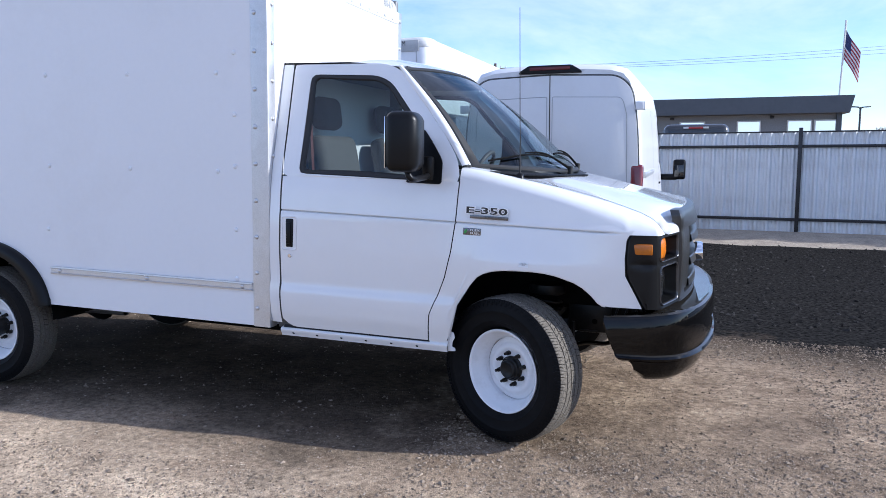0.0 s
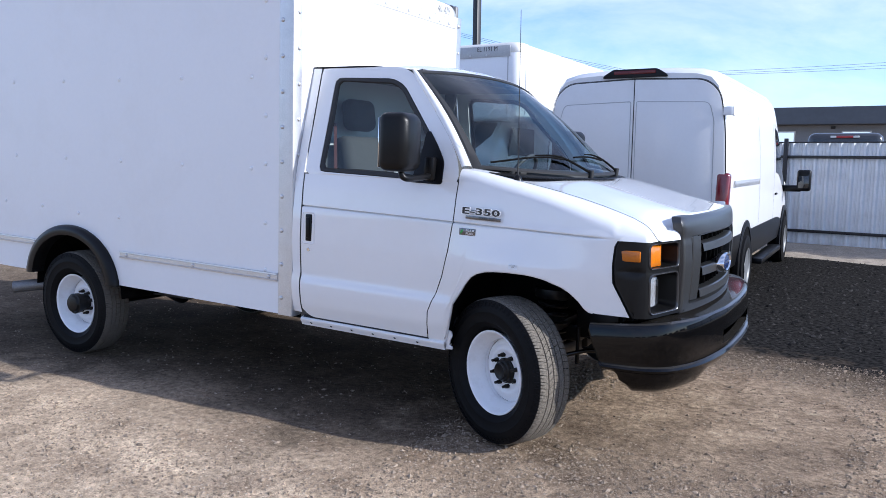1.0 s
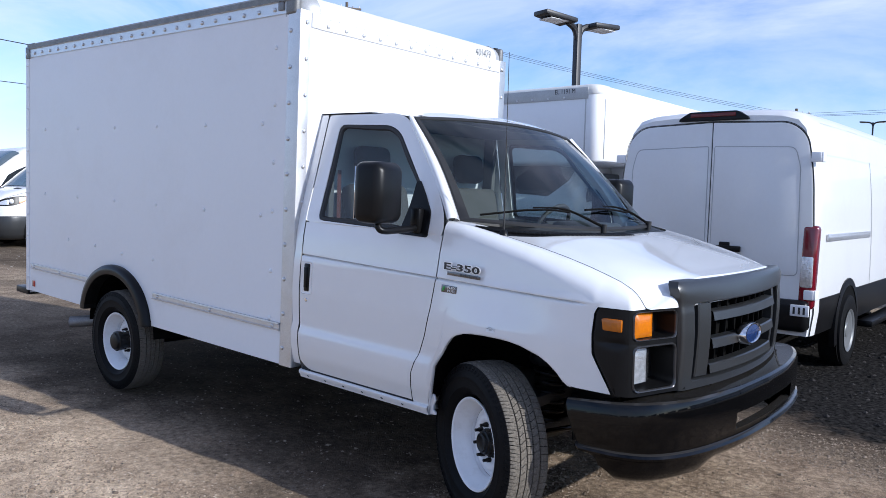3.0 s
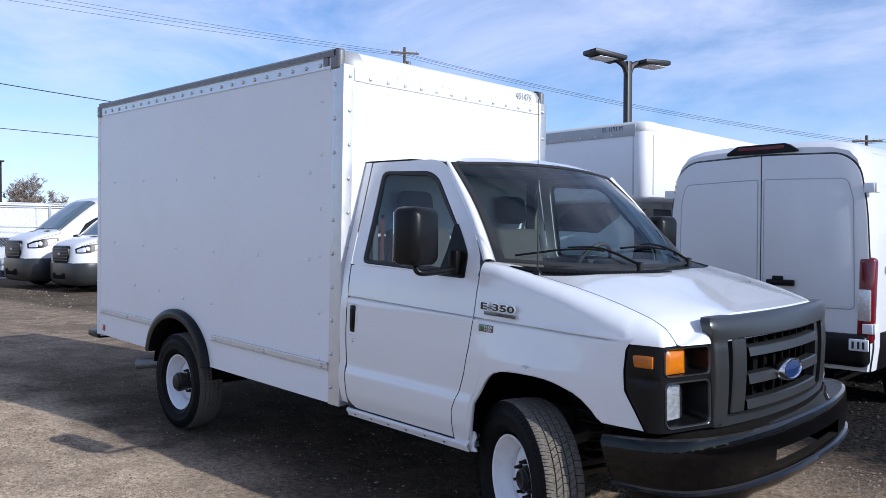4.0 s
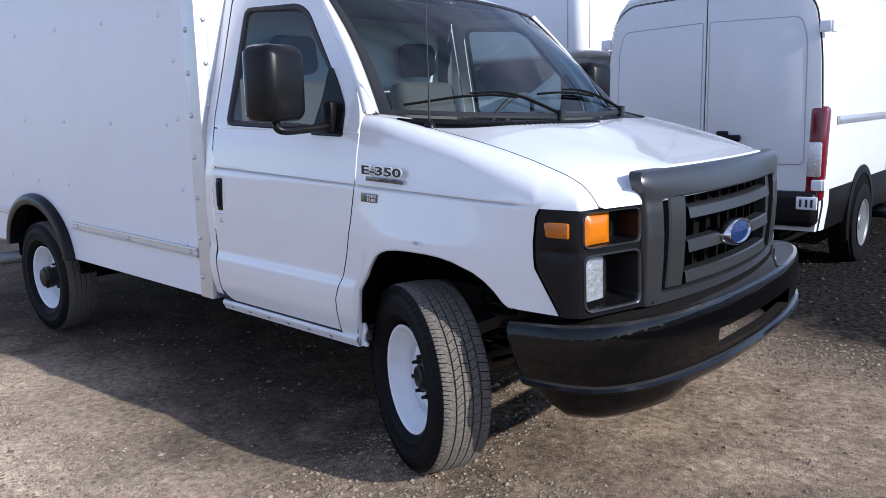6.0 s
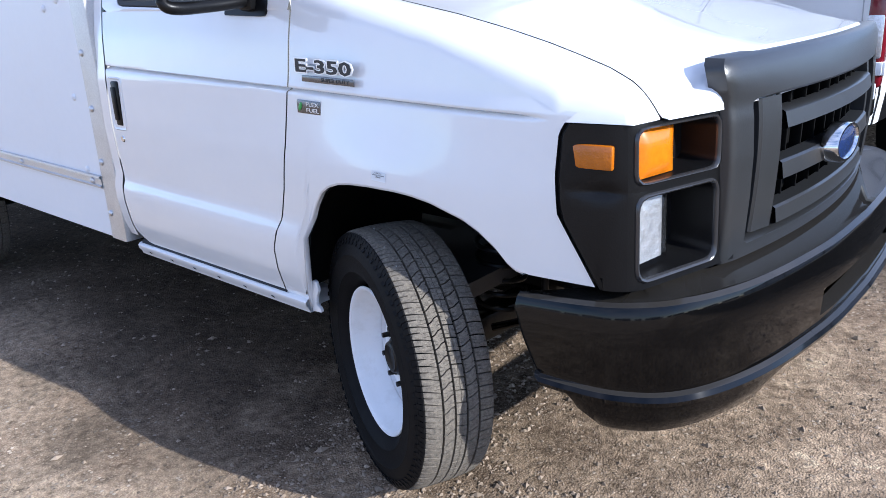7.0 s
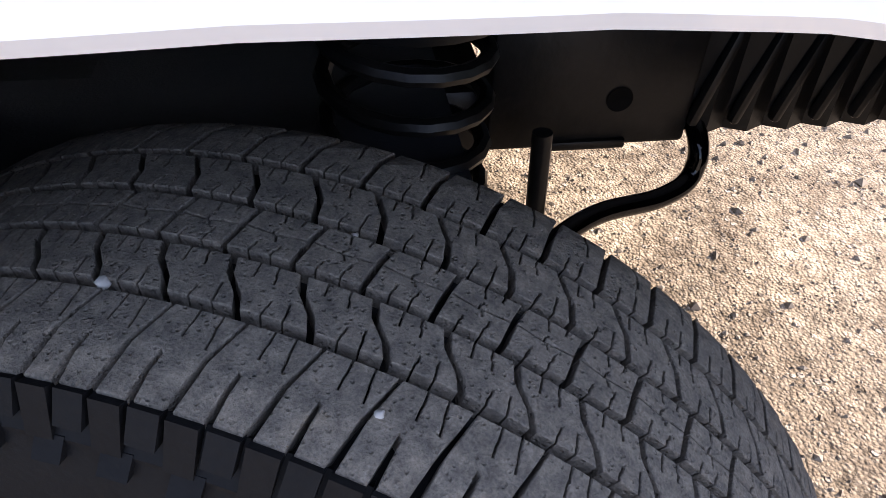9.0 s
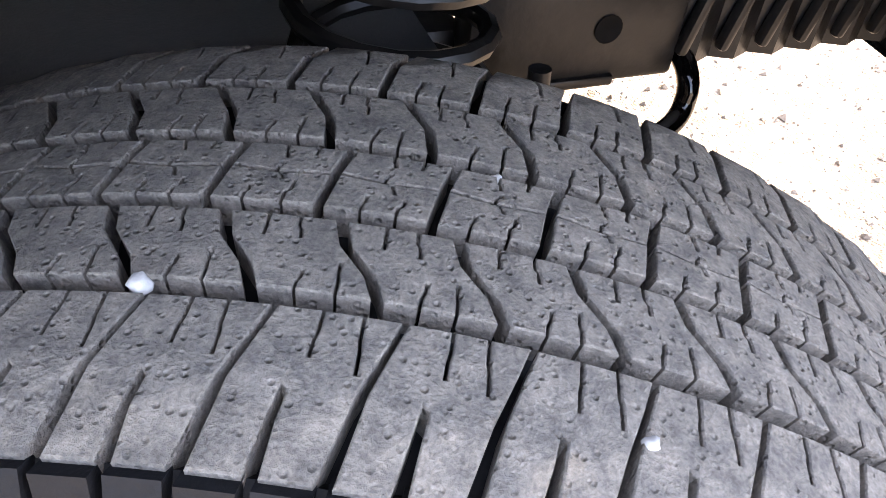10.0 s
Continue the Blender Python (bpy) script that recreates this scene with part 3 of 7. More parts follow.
part("mirror_sail", mesh_of("mirror_sail", flip(v), f, M_PLASTIC, angle=30), doors[1])

# pillar behind the door, sill, and the gap's dark lining
v, f = loft([[(-1.452, -side_y(-1.45, z), z) for z in np.linspace(0.66, 2.118, 30)], [(-1.515, -side_y(-1.51, z) + 0.004, z) for z in np.linspace(0.66, 2.118, 30)], [(-1.53, -side_y(-1.51, z) + 0.05, z) for z in np.linspace(0.66, 2.118, 30)]])
both("rear_pillar", v, f, M_PAINT)
v, f = loft([[(x, -y, z) for x in np.linspace(-1.46, -0.46, 12)] for y, z in ((0.955, 0.634), (0.980, 0.630), (0.987, 0.622), (0.986, 0.610), (0.975, 0.596), (0.972, 0.584), (0.94, 0.581), (0.925, 0.60), (0.80, 0.60))])
sills = both("sill", v, f, M_PAINT, "white rocker sill with clip holes")
both("sill_seal", *loft([[(x, -0.979, 0.6325) for x in (-1.445, -0.56)], [(x, -0.966, 0.646) for x in (-1.445, -0.56)]]), M_SEAL)
for sgn_, sl in ((-1, sills[0]), (1, sills[1])):
    tab = prism(rounded([(-0.462, 0.586), (-0.418, 0.590), (-0.424, 0.606), (-0.440, 0.612), (-0.436, 0.640), (-0.424, 0.662), (-0.432, 0.690), (-0.448, 0.694), (-0.462, 0.66)], 0.005, 3), sgn_ * 0.950, sgn_ * 0.962, 0.002)
    part("weld_flange", bm_mesh("weld_flange", tab, M_PAINT), sl, "ragged folded flange at the sill end")
hole = mesh_of("clip_hole", *lathe([(0.0, 0.0), (0.006, 0.0), (0.0075, 0.0006)], 12), M_VOID)
for k in range(6):
    part("clip_hole", hole, sills[0], "", Matrix.Translation((-1.38 + 0.15 * k, -0.9830, 0.603)) @ pose(0, 0, 0, -38, 0, 180))
v, f = loft([[(x, -(side_y(x, z) - 0.035), z) for x in np.linspace(-1.50, -0.60, 10)] for z in np.linspace(0.62, 1.50, 10)])
both("door_inner", v, f, M_TRIMGREY)

# fender
ARCH = table([(-0.60, 0.588), (-0.455, 0.588), (-0.440, 0.69), (-0.418, 0.81), (-0.381, 0.884), (-0.340, 0.958), (-0.294, 1.014), (-0.258, 1.037), (-0.213, 1.052), (-0.160, 1.060), (-0.09, 1.064), (0.0, 1.064), (0.055, 1.060), (0.113, 1.050), (0.160, 1.035), (0.204, 1.021), (0.249, 0.995), (0.289, 0.960), (0.317, 0.926), (0.340, 0.910), (0.375, 0.904), (0.53, 0.902), (0.60, 0.90)])
ZS = table([(-0.45, 1.575), (-0.30, 1.557), (-0.10, 1.518), (0.10, 1.478), (0.25, 1.442), (0.35, 1.415), (0.42, 1.393), (0.50, 1.366), (0.55, 1.342), (0.575, 1.324), (0.595, 1.302), (0.609, 1.283), (0.618, 1.268), (0.70, 1.25)])
DZ = table([(0.10, 0.075), (0.50, 0.102)])
XB = table([(0.60, 0.535), (0.90, 0.535), (0.98, 0.493), (1.062, 0.448), (1.15, 0.441), (1.24, 0.446), (1.262, 0.458), (1.30, 0.50), (1.50, 0.50)])
xa_f = lambda z: XF(z)
rows = side_rows(ARCH, lambda x: ZS(x) - DZ(x), xa_f, XB, 60)
# shoulder that rolls over to the bonnet
HY = table([(-0.45, 0.93), (-0.10, 0.902), (0.20, 0.880), (0.45, 0.874), (0.60, 0.872), (0.70, 0.86)])      # bonnet seam's half width
for col in rows:
    x, y0, z0 = col[-1]
    zt, yh = ZS(x), HY(x)
    zt = max(zt, z0 + 0.01)
    yo = -y0
    for k in range(1, 9):
        t = k / 8 * math.pi / 2
        col.append((x, -(yh + (yo - yh) * math.cos(t)), z0 + (zt - z0) * math.sin(t)))
# front end of the fender, over the headlamp housing, round to the bonnet's seam
nrows = []
B0, T0 = Vector(rows[-1][-9]), Vector(rows[-1][-1])
for k in range(13):
    s = k / 12
    B_ = B0.lerp(Vector((0.600, -0.952, 1.264)), s * 1.5) if s < 0.667 else Vector((0.600, -0.952, 1.264)).lerp(Vector((0.620, -0.876, 1.266)), (s - 0.667) / 0.333)
    xt = lerp(T0.x, 0.618, s)
    T_ = Vector((xt, -HY(xt), max(ZS(xt), B_.z + 0.001))) if k else T0
    col = []
    for j in range(9):
        t = j / 8 * math.pi / 2
        col.append((lerp(B_.x, T_.x, j / 8), -(abs(T_.y) + (abs(B_.y) - abs(T_.y)) * math.cos(t)), B_.z + (T_.z - B_.z) * math.sin(t)))
    nrows.append(col)
v, f = loft(rows)
nv, nf = loft(nrows)
f = f + [tuple(i + len(v) for i in q) for q in nf]
v = v + nv
both("fender", v, f, M_PAINT, "white front fender", angle=60)
# lip of the wheel arch, and the dark housing behind it
lrows = [[p, (p[0], p[1] + 0.004, p[2] - 0.006), (p[0], p[1] + 0.018, p[2] - 0.005), (p[0], p[1] + 0.02, p[2] + 0.01)] for p in [c[0] for c in rows if c[0][0] < 0.36]]
both("arch_lip", *loft(lrows), M_PAINT)
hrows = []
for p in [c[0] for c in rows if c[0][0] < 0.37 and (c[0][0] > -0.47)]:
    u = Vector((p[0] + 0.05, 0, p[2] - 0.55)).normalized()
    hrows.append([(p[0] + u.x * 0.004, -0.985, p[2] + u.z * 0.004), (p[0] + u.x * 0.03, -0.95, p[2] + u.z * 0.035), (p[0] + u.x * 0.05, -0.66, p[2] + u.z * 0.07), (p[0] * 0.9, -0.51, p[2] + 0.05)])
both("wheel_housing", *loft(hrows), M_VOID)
# bonnet
HF = lambda y: 0.700 - 0.072 * (abs(y) / 0.85) ** 2          # front edge
HB = lambda y: 0.085 - 0.20 * (abs(y) / 0.9) ** 2.1         # rear edge


ZM = table([(-0.12, 1.552), (0.13, 1.503), (0.20, 1.488), (0.45, 1.427), (0.62, 1.388), (0.70, 1.374)])


def hood_z(x, y):
    a = abs(y)
    b = min(1.0, max(0.0, (HY(x) - a) / lerp(0.60, 0.42, min(1.0, max(0.0, (x - 0.2) / 0.4)))))
    return lerp(ZS(x), ZM(x), b * b * (3 - 2 * b)) + 0.008 * (1 - (a / 0.9) ** 2)


rows = []
for i in range(49):
    s = -1 + 2 * i / 48
    col = []
    for k in range(31):
        t = 1 - (1 - k / 30) ** 1.7
        y = s * 0.85
        x = lerp(HB(y), HF(y), t)
        y = s * (HY(x) - 0.0035)
        col.append((x, y, hood_z(x, y) + 0.001))
    x, y, z = col[-1]
    drop = max(0.002, z - 1.265)
    out_ = min(0.030, max(0.004, 0.608 + 0.2826 * (0.962 - abs(y)) - x))
    for a_ in (0.25, 0.5, 0.75, 1.0):
        col.append((x + out_ * math.sin(a_ * math.pi / 2), y, z - drop * (1 - math.cos(a_ * math.pi / 2)) * 0.5 - drop * a_ * 0.5))
    rows.append(col)
part("bonnet", mesh_of("bonnet", *loft(rows), M_PAINT, angle=50), truck, "white bonnet")
# dark seam under the bonnet's edge
v, f = loft([[(x, -(HY(x) + 0.004), ZS(x) - 0.009), (x, -(HY(x) - 0.03), ZS(x) - 0.014)] for x in np.linspace(-0.1, 0.612, 40)])
both("seam_lining", v, f, M_SEAL)

# windscreen with its black border, cowl, roof and pillars
WB = lambda y: (0.03 - 0.39 * (abs(y) / 0.9) ** 3.0, 1.535 + 0.035 * (abs(y) / 0.9) ** 2)      # base line: x, z
WT = lambda y: (-0.715 - 0.095 * (abs(y) / 0.8) ** 2, 2.128 - 0.032 * (abs(y) / 0.8) ** 2)      # top line


def screen(s, t):
    """s -1..1 across, t 0..1 up."""
    yb, yt = s * 0.905, s * 0.795
    (xb, zb), (xt, zt) = WB(yb), WT(yt)
    b = math.sin(t * math.pi)
    return Vector((lerp(xb, xt, t) + 0.022 * b, lerp(yb, yt, t), lerp(zb, zt, t) + 0.02 * b))


rows = [[screen(-0.98 + 1.96 * i / 24, 0.02 + 0.96 * k / 12) for i in range(25)] for k in range(13)]
ws = part("windscreen", mesh_of("windscreen", *loft(rows), M_WSGLASS), truck, "tinted curved windscreen")
ws.visible_shadow = False
edge = [(-1 + 2 * i / 24, 0.0) for i in range(25)] + [(1, k / 12) for k in range(1, 13)] + [(1 - 2 * i / 24, 1.0) for i in range(1, 25)] + [(-1, 1 - k / 12) for k in range(1, 12)]
rows = []
for c0, c1, up in ((1.0, 1.0, 0.0), (0.995, 0.99, 0.006), (0.965, 0.945, 0.0035), (0.96, 0.94, -0.012)):
    row = []
    for s, t in edge:
        p = screen(s * c0, 0.5 + (t - 0.5) * c1)
        row.append(p + Vector((up * 0.6, 0, up)))
    rows.append(row)
part("windscreen_seal", mesh_of("windscreen_seal", *loft(rows, True), M_SEAL, angle=30), truck, "black windscreen border")
rows = [[(WB(y)[0] - 0.03, y, WB(y)[1] - 0.012) for y in np.linspace(-0.9, 0.9, 31)], [(WB(y)[0] + 0.03, y, WB(y)[1] - 0.012) for y in np.linspace(-0.9, 0.9, 31)], [(HB(y) + 0.02, y, hood_z(HB(y), y) - 0.012) for y in np.linspace(-0.885, 0.885, 31)], [(HB(y) + 0.05, y, hood_z(HB(y), y) - 0.03) for y in np.linspace(-0.885, 0.885, 31)]]
cowl = part("cowl", mesh_of("cowl", *loft(rows), M_PLASTIC), truck, "black slotted cowl panel")
slot = bm_mesh("cowl_slat", block((0.085, 0.006, 0.010), (0, 0, 0), 0.002), M_PLASTIC)
for k in range(34):
    y = -0.86 + k * 0.026
    (x0, z0), x1 = WB(y), HB(y)
    ob = part("cowl_slat", slot, cowl)
    ob.matrix_local = pose((x0 + x1) / 2 + 0.02, y, (z0 + hood_z(x1, y)) / 2 - 0.008, 0, 4, 25)
# roof
rows = []
for i in range(25):
    s = -1 + 2 * i / 24
    yt = s * 0.80
    xt, zt = WT(yt)
    e = 1 - abs(s) ** 6
    col = []
    for k in range(15):
        t = k / 14
        x = lerp(xt + 0.004, -1.53, t)
        y = s * lerp(0.80, 0.822, min(1, t * 3))
        col.append((x, y, lerp(zt + 0.004, 2.128, min(1, t * 2.5)) + e * 0.054 * (1 - (1 - min(1.0, t * 2.6)) ** 2.6)))
    rows.append(col)
part("cab_roof", mesh_of("cab_roof", *loft(rows), M_PAINT, angle=60), truck, "white cab roof")
# A pillar: between the door's upper edge and the screen's side, wrapping round
rows = []
for k in range(17):
    t = k / 16
    a = Vector(on_side((lerp(-0.404, -0.815, t) + 0.03 * math.sin(t * math.pi) * (1 - t), lerp(1.575, 2.098, t))))
    b = screen(-1.0, t * 0.985)
    m_ = (a + b) / 2 + Vector((0.012, -0.016, 0.012))
    q1, q3 = (a + m_) / 2 + Vector((0.002, -0.006, 0.002)), (b + m_) / 2 + Vector((0.005, -0.003, 0.004))
    rows.append([a + Vector((-0.004, 0.025, -0.01)), a, q1, m_, q3, b, b + Vector((-0.03, 0.02, -0.03))])
both("windscreen_pillar", *loft(rows), M_PAINT, angle=60)
# corner under the pillar down to the fender top
rows = []
for k in range(9):
    t = k / 8
    x = lerp(-0.404, -0.27, t)
    rows.append([on_side((x, lerp(ZS(x) - 0.075, ZS(x) - 0.02, 0))), (x, -0.945, ZS(x) - 0.012), (x, -0.90, ZS(x) + 0.004), (x + 0.05, -0.86, ZS(x) - 0.002)])
both("cowl_corner", *loft(rows), M_PAINT, angle=60)
# back wall and floor of the cab, so that it is closed
part("cab_back", bm_mesh("cab_back", block((0.03, 1.66, 1.5), (-1.545, 0, 1.36)), M_TRIMGREY, False), truck)
part("cab_floor", bm_mesh("cab_floor", block((1.6, 1.7, 0.05), (-0.75, 0, 0.72)), M_DASH, False), truck)
part("headliner", bm_mesh("headliner", block((0.72, 1.5, 0.02), (-1.15, 0, 2.10)), M_TRIMGREY, False), truck)


# ---------------------------------------------------------------- wheels
def rubber():
    """Dusty worn rubber: dark body, pale dust in patches, pits and scuffs in relief."""
    m = bpy.data.materials.new("worn rubber")
    m.use_nodes = True
    n, l = m.node_tree.nodes, m.node_tree.links
    b = n["Principled BSDF"]
    tc = n.new("ShaderNodeTexCoord")
    a, c, d, e = (n.new("ShaderNodeTexNoise") for _ in range(4))
    for q, s, dt in ((a, 110, 3), (c, 620, 6), (d, 1500, 3), (e, 25, 4)):
        q.inputs["Scale"].default_value, q.inputs["Detail"].default_value, q.inputs["Roughness"].default_value = s, dt, 0.68
        l.new(tc.outputs["Object"], q.inputs["Vector"])
    r = n.new("ShaderNodeValToRGB")
    r.color_ramp.elements[0].position, r.color_ramp.elements[0].color = 0.25, (0.085, 0.077, 0.067, 1)
    r.color_ramp.elements[1].position, r.color_ramp.elements[1].color = 0.75, (0.235, 0.205, 0.165, 1)
    l.new(a.outputs["Fac"], r.inputs["Fac"])
    o = n.new("ShaderNodeMixRGB")
    o.blend_type, o.inputs["Fac"].default_value = "OVERLAY", 0.95
    l.new(r.outputs["Color"], o.inputs["Color1"])
    l.new(c.outputs["Fac"], o.inputs["Color2"])
    l.new(o.outputs["Color"], b.inputs["Base Color"])
    b.inputs["Roughness"].default_value = 0.8
    b.inputs["Specular IOR Level"].default_value = 0.25
    # torn pits
    pit = n.new("ShaderNodeTexVoronoi")
    pit.inputs["Scale"].default_value = 260
    l.new(tc.outputs["Object"], pit.inputs["Vector"])
    hole = n.new("ShaderNodeMapRange")
    hole.inputs["From Min"].default_value, hole.inputs["From Max"].default_value = 0.10, 0.28
    hole.inputs["To Min"].default_value, hole.inputs["To Max"].default_value = -0.7, 0.0
    l.new(pit.outputs["Distance"], hole.inputs["Value"])
    add = n.new("ShaderNodeMath")
    add.operation = "ADD"
    l.new(c.outputs["Fac"], add.inputs[0])
    l.new(hole.outputs["Result"], add.inputs[1])
    bp = n.new("ShaderNodeBump")
    bp.inputs["Strength"].default_value, bp.inputs["Distance"].default_value = 1.0, 0.0022
    l.new(add.outputs[0], bp.inputs["Height"])
    l.new(bp.outputs["Normal"], b.inputs["Normal"])
    return m


M_TREAD = rubber()
M_SIDEWALL = material("black sidewall rubber", (0.0065, 0.0065, 0.007), 0.6, spec=0.1, var=0.25, scale=30, fine=0.3, fine_scale=300, bump=0.0006, bump_scale=220, dirt=(0.018, 0.0165, 0.015), dirt_amount=0.3, dirt_scale=14)
# groove floors kept blacker, the shade of their depth put into the colour
M_GROOVE = material("groove rubber", (0.010, 0.010, 0.010), 0.9, spec=0.1, var=0.3, scale=60, fine=0.3, dirt=(0.03, 0.028, 0.025), dirt_amount=0.5, dirt_scale=50)
M_STONE = material("pale stone", (0.36, 0.345, 0.32), 0.8, var=0.3, scale=40, fine=0.4, bump=0.001, bump_scale=200)
TYRE_R, PITCHES = 0.385, 72
PITCH = 2 * math.pi * TYRE_R / PITCHES
EDGE = 0.097


def crown(w):
    return TYRE_R - 0.0055 * (abs(w) / EDGE) ** 2.2 - (0.004 * max(0.0, (abs(w) - 0.084) / 0.013) ** 2)


def slit(x, w, length, kink, s=0.0010):
    """A thin kinked cut from an edge at (x, w); length signed."""
    side = lambda d: [(x + d, w), (x + d + kink * 0.2, w + length * 0.45), (x + d + kink, w + length * 0.6), (x + d + kink * 1.3, w + length)]
    return side(-s / 2) + list(reversed(side(s / 2)))


def lug(gap, w0, w1, g, low, high, rnd, knots=(), wide=None):
    """Outline of one tread block between two neighbouring cuts; gap(w) gives the cut's place in pitches."""
    ws = sorted([w0, w1] + [w for w in knots if w0 + 0.0015 < w < w1 - 0.0015])
    gw = wide or (lambda w: g)
    L = [(gap(w) * PITCH + gw(w) / 2, w) for w in ws]
    R = [((gap(w) + 1) * PITCH - gw(w) / 2, w) for w in ws]
    j = lambda a: rnd.uniform(-a, a)
    out = [L[0]]
    for fr, ln, kk in sorted(low):
        out += slit(lerp(L[0][0], R[0][0], fr + j(0.03)), w0, ln * (1 + j(0.15)), kk * 0.001)
    out += R
    for fr, ln, kk in sorted(high, reverse=True):
        out += list(reversed(slit(lerp(L[-1][0], R[-1][0], fr + j(0.03)), w1, -ln * (1 + j(0.15)), kk * 0.001)))
    out += list(reversed(L))[:-1]
    return out


def unit(rnd):
    """The outlines of one pitch of the pattern: five ribs."""
    G1 = table([(0.0526, 1.002), (0.062, 0.916), (0.0756, 0.784), (0.097, 0.648)])
    G2 = table([(0.0200, 0.310), (0.0296, 0.40), (0.0397, 0.652), (0.048, 0.755)])
    G3 = table([(-0.0157, 1.216), (-0.003, 1.132), (0.017, 1.055)])
    G4 = table([(-0.050, 0.582), (-0.043, 0.69), (-0.033, 0.876), (-0.020, 0.952)])
    G5 = table([(-0.103, 0.518), (-0.0765, 0.348), (-0.055, 0.298)])
    B = []
    # outer shoulder with a half cut from the edge
    o = lug(G1, 0.0532, EDGE, 0.004, [(0.36, 0.0135, -0.6), (0.68, 0.0155, 0.6)], [], rnd, (0.062, 0.069, 0.0756), lambda w: 0.0019 if w < 0.064 else 0.0019 + (w - 0.064) * 0.075)
    k = max(range(len(o)), key=lambda i: (round(o[i][1], 4), o[i][0]))       # outer corner, far end
    x0 = lerp(G1(EDGE), G1(EDGE) + 1, 0.50) * PITCH
    o[k + 1:k + 1] = [(x0 + 0.0022, EDGE), (x0 + 0.0032, 0.0856), (x0 + 0.0041, 0.0770), (x0 + 0.0023, 0.0755), (x0 + 0.0009, 0.0840), (x0 - 0.0017, EDGE)]
    B.append(o)
    B.append(lug(G2, 0.0198, 0.0475, 0.0036, [(0.36, 0.008, 0.2), (0.70, 0.009, 1.3)], [(0.30, 0.008, 0.8), (0.66, 0.011, -0.5)], rnd, (0.0296, 0.0397)))
    lo = lug(G3, -0.0138, -0.0012, 0.0033, [(0.40, 0.006, 0.8), (0.72, 0.0045, -0.4)], [(0.48, 0.004, 1.2)], rnd, (-0.003,))
    hi = lug(G3, -0.0001, 0.0145, 0.0033, [(0.55, 0.0045, 0.8)], [(0.33, 0.008, 0.9), (0.68, 0.009, 1.5)], rnd, (0.007,))
    for poly in (lo, hi):
        for q, p in enumerate(poly):
            if -0.0016 < p[1] < 0.0008:
                poly[q] = (p[0], p[1] + 0.0010 * math.sin(p[0] / PITCH * 9.0))
    B += [lo, hi]
    B.append(lug(G4, -0.0490, -0.0195, 0.0036, [(0.30, 0.009, 0.3), (0.62, 0.011, 1.4)], [(0.36, 0.009, 1.1), (0.70, 0.011, 0.2)], rnd, (-0.043, -0.033)))
    o = lug(G5, -EDGE, -0.0548, 0.0035, [(0.5, 0.020, 1.4)], [(0.33, 0.013, 1.0), (0.66, 0.012, 0.6)], rnd, (-0.0765,))
    B.append(o)
    return B


def tread_mesh():
    rnd = random.Random(5)
    verts, faces = [], []
    units = [unit(rnd) for _ in range(4)]
    prepared = []
    for B in units:
        bm = bmesh.new()
        for poly in B:
            vs = [bm.verts.new((x, w, 0.0)) for x, w in poly]
            try:
                fc = bm.faces.new(vs)
            except ValueError:
                continue
            ex = bmesh.ops.extrude_face_region(bm, geom=[fc])
            low = [q for q in ex["geom"] if isinstance(q, bmesh.types.BMVert)]
            for q in low:
                q.co.z = -0.0122
        bmesh.ops.recalc_face_normals(bm, faces=bm.faces)
        ed = [e for e in bm.edges if e.verts[0].co.z > -0.001 and e.verts[1].co.z > -0.001]
        bmesh.ops.bevel(bm, geom=ed, offset=0.00055, segments=1, profile=0.5, affect="EDGES", clamp_overlap=True)
        bmesh.ops.delete(bm, geom=[q for q in bm.faces if all(v.co.z < -0.012 for v in q.verts)], context="FACES_ONLY")
        bmesh.ops.triangulate(bm, faces=[q for q in bm.faces if len(q.verts) > 4])
        bm.verts.index_update()
        prepared.append(([tuple(v.co) for v in bm.verts], [tuple(v.index for v in q.verts) for q in bm.faces]))
        bm.free()
    for k in range(PITCHES):
        V, F = prepared[rnd.randrange(4)]
        base = len(verts)
        for x, w, z in V:
            t = (x / PITCH + k) * 2 * math.pi / PITCHES
            r = crown(w) + z
            verts.append((r * math.sin(t), -w, r * math.cos(t)))
        faces += [tuple(base + i for i in q) for q in F]
    me = bpy.data.meshes.new("tread")
    me.from_pydata(verts, [], faces)
    me.materials.append(M_TREAD)
    return me


def carcass_mesh():
    prof = [(0.228, -0.090), (0.245, -0.102), (0.29, -0.115), (0.33, -0.113), (0.352, -0.108), (0.366, -0.101), (0.3715, -0.095)]
    prof += [(crown(w) - 0.0120, w) for w in np.linspace(-0.091, 0.091, 15)]
    prof += [(0.3715, 0.095), (0.366, 0.0995), (0.356, 0.104), (0.3525, 0.1075), (0.349, 0.1075), (0.346, 0.1095), (0.318, 0.1145), (0.312, 0.1165), (0.309, 0.1148), (0.29, 0.1148), (0.268, 0.110), (0.262, 0.111), (0.258, 0.107), (0.246, 0.099), (0.235, 0.088), (0.226, 0.076), (0.2185, 0.060)]
    v, f = lathe([(r, -w) for r, w in prof], 132)
    return mesh_of("sidewall", v, f, M_SIDEWALL, angle=35)


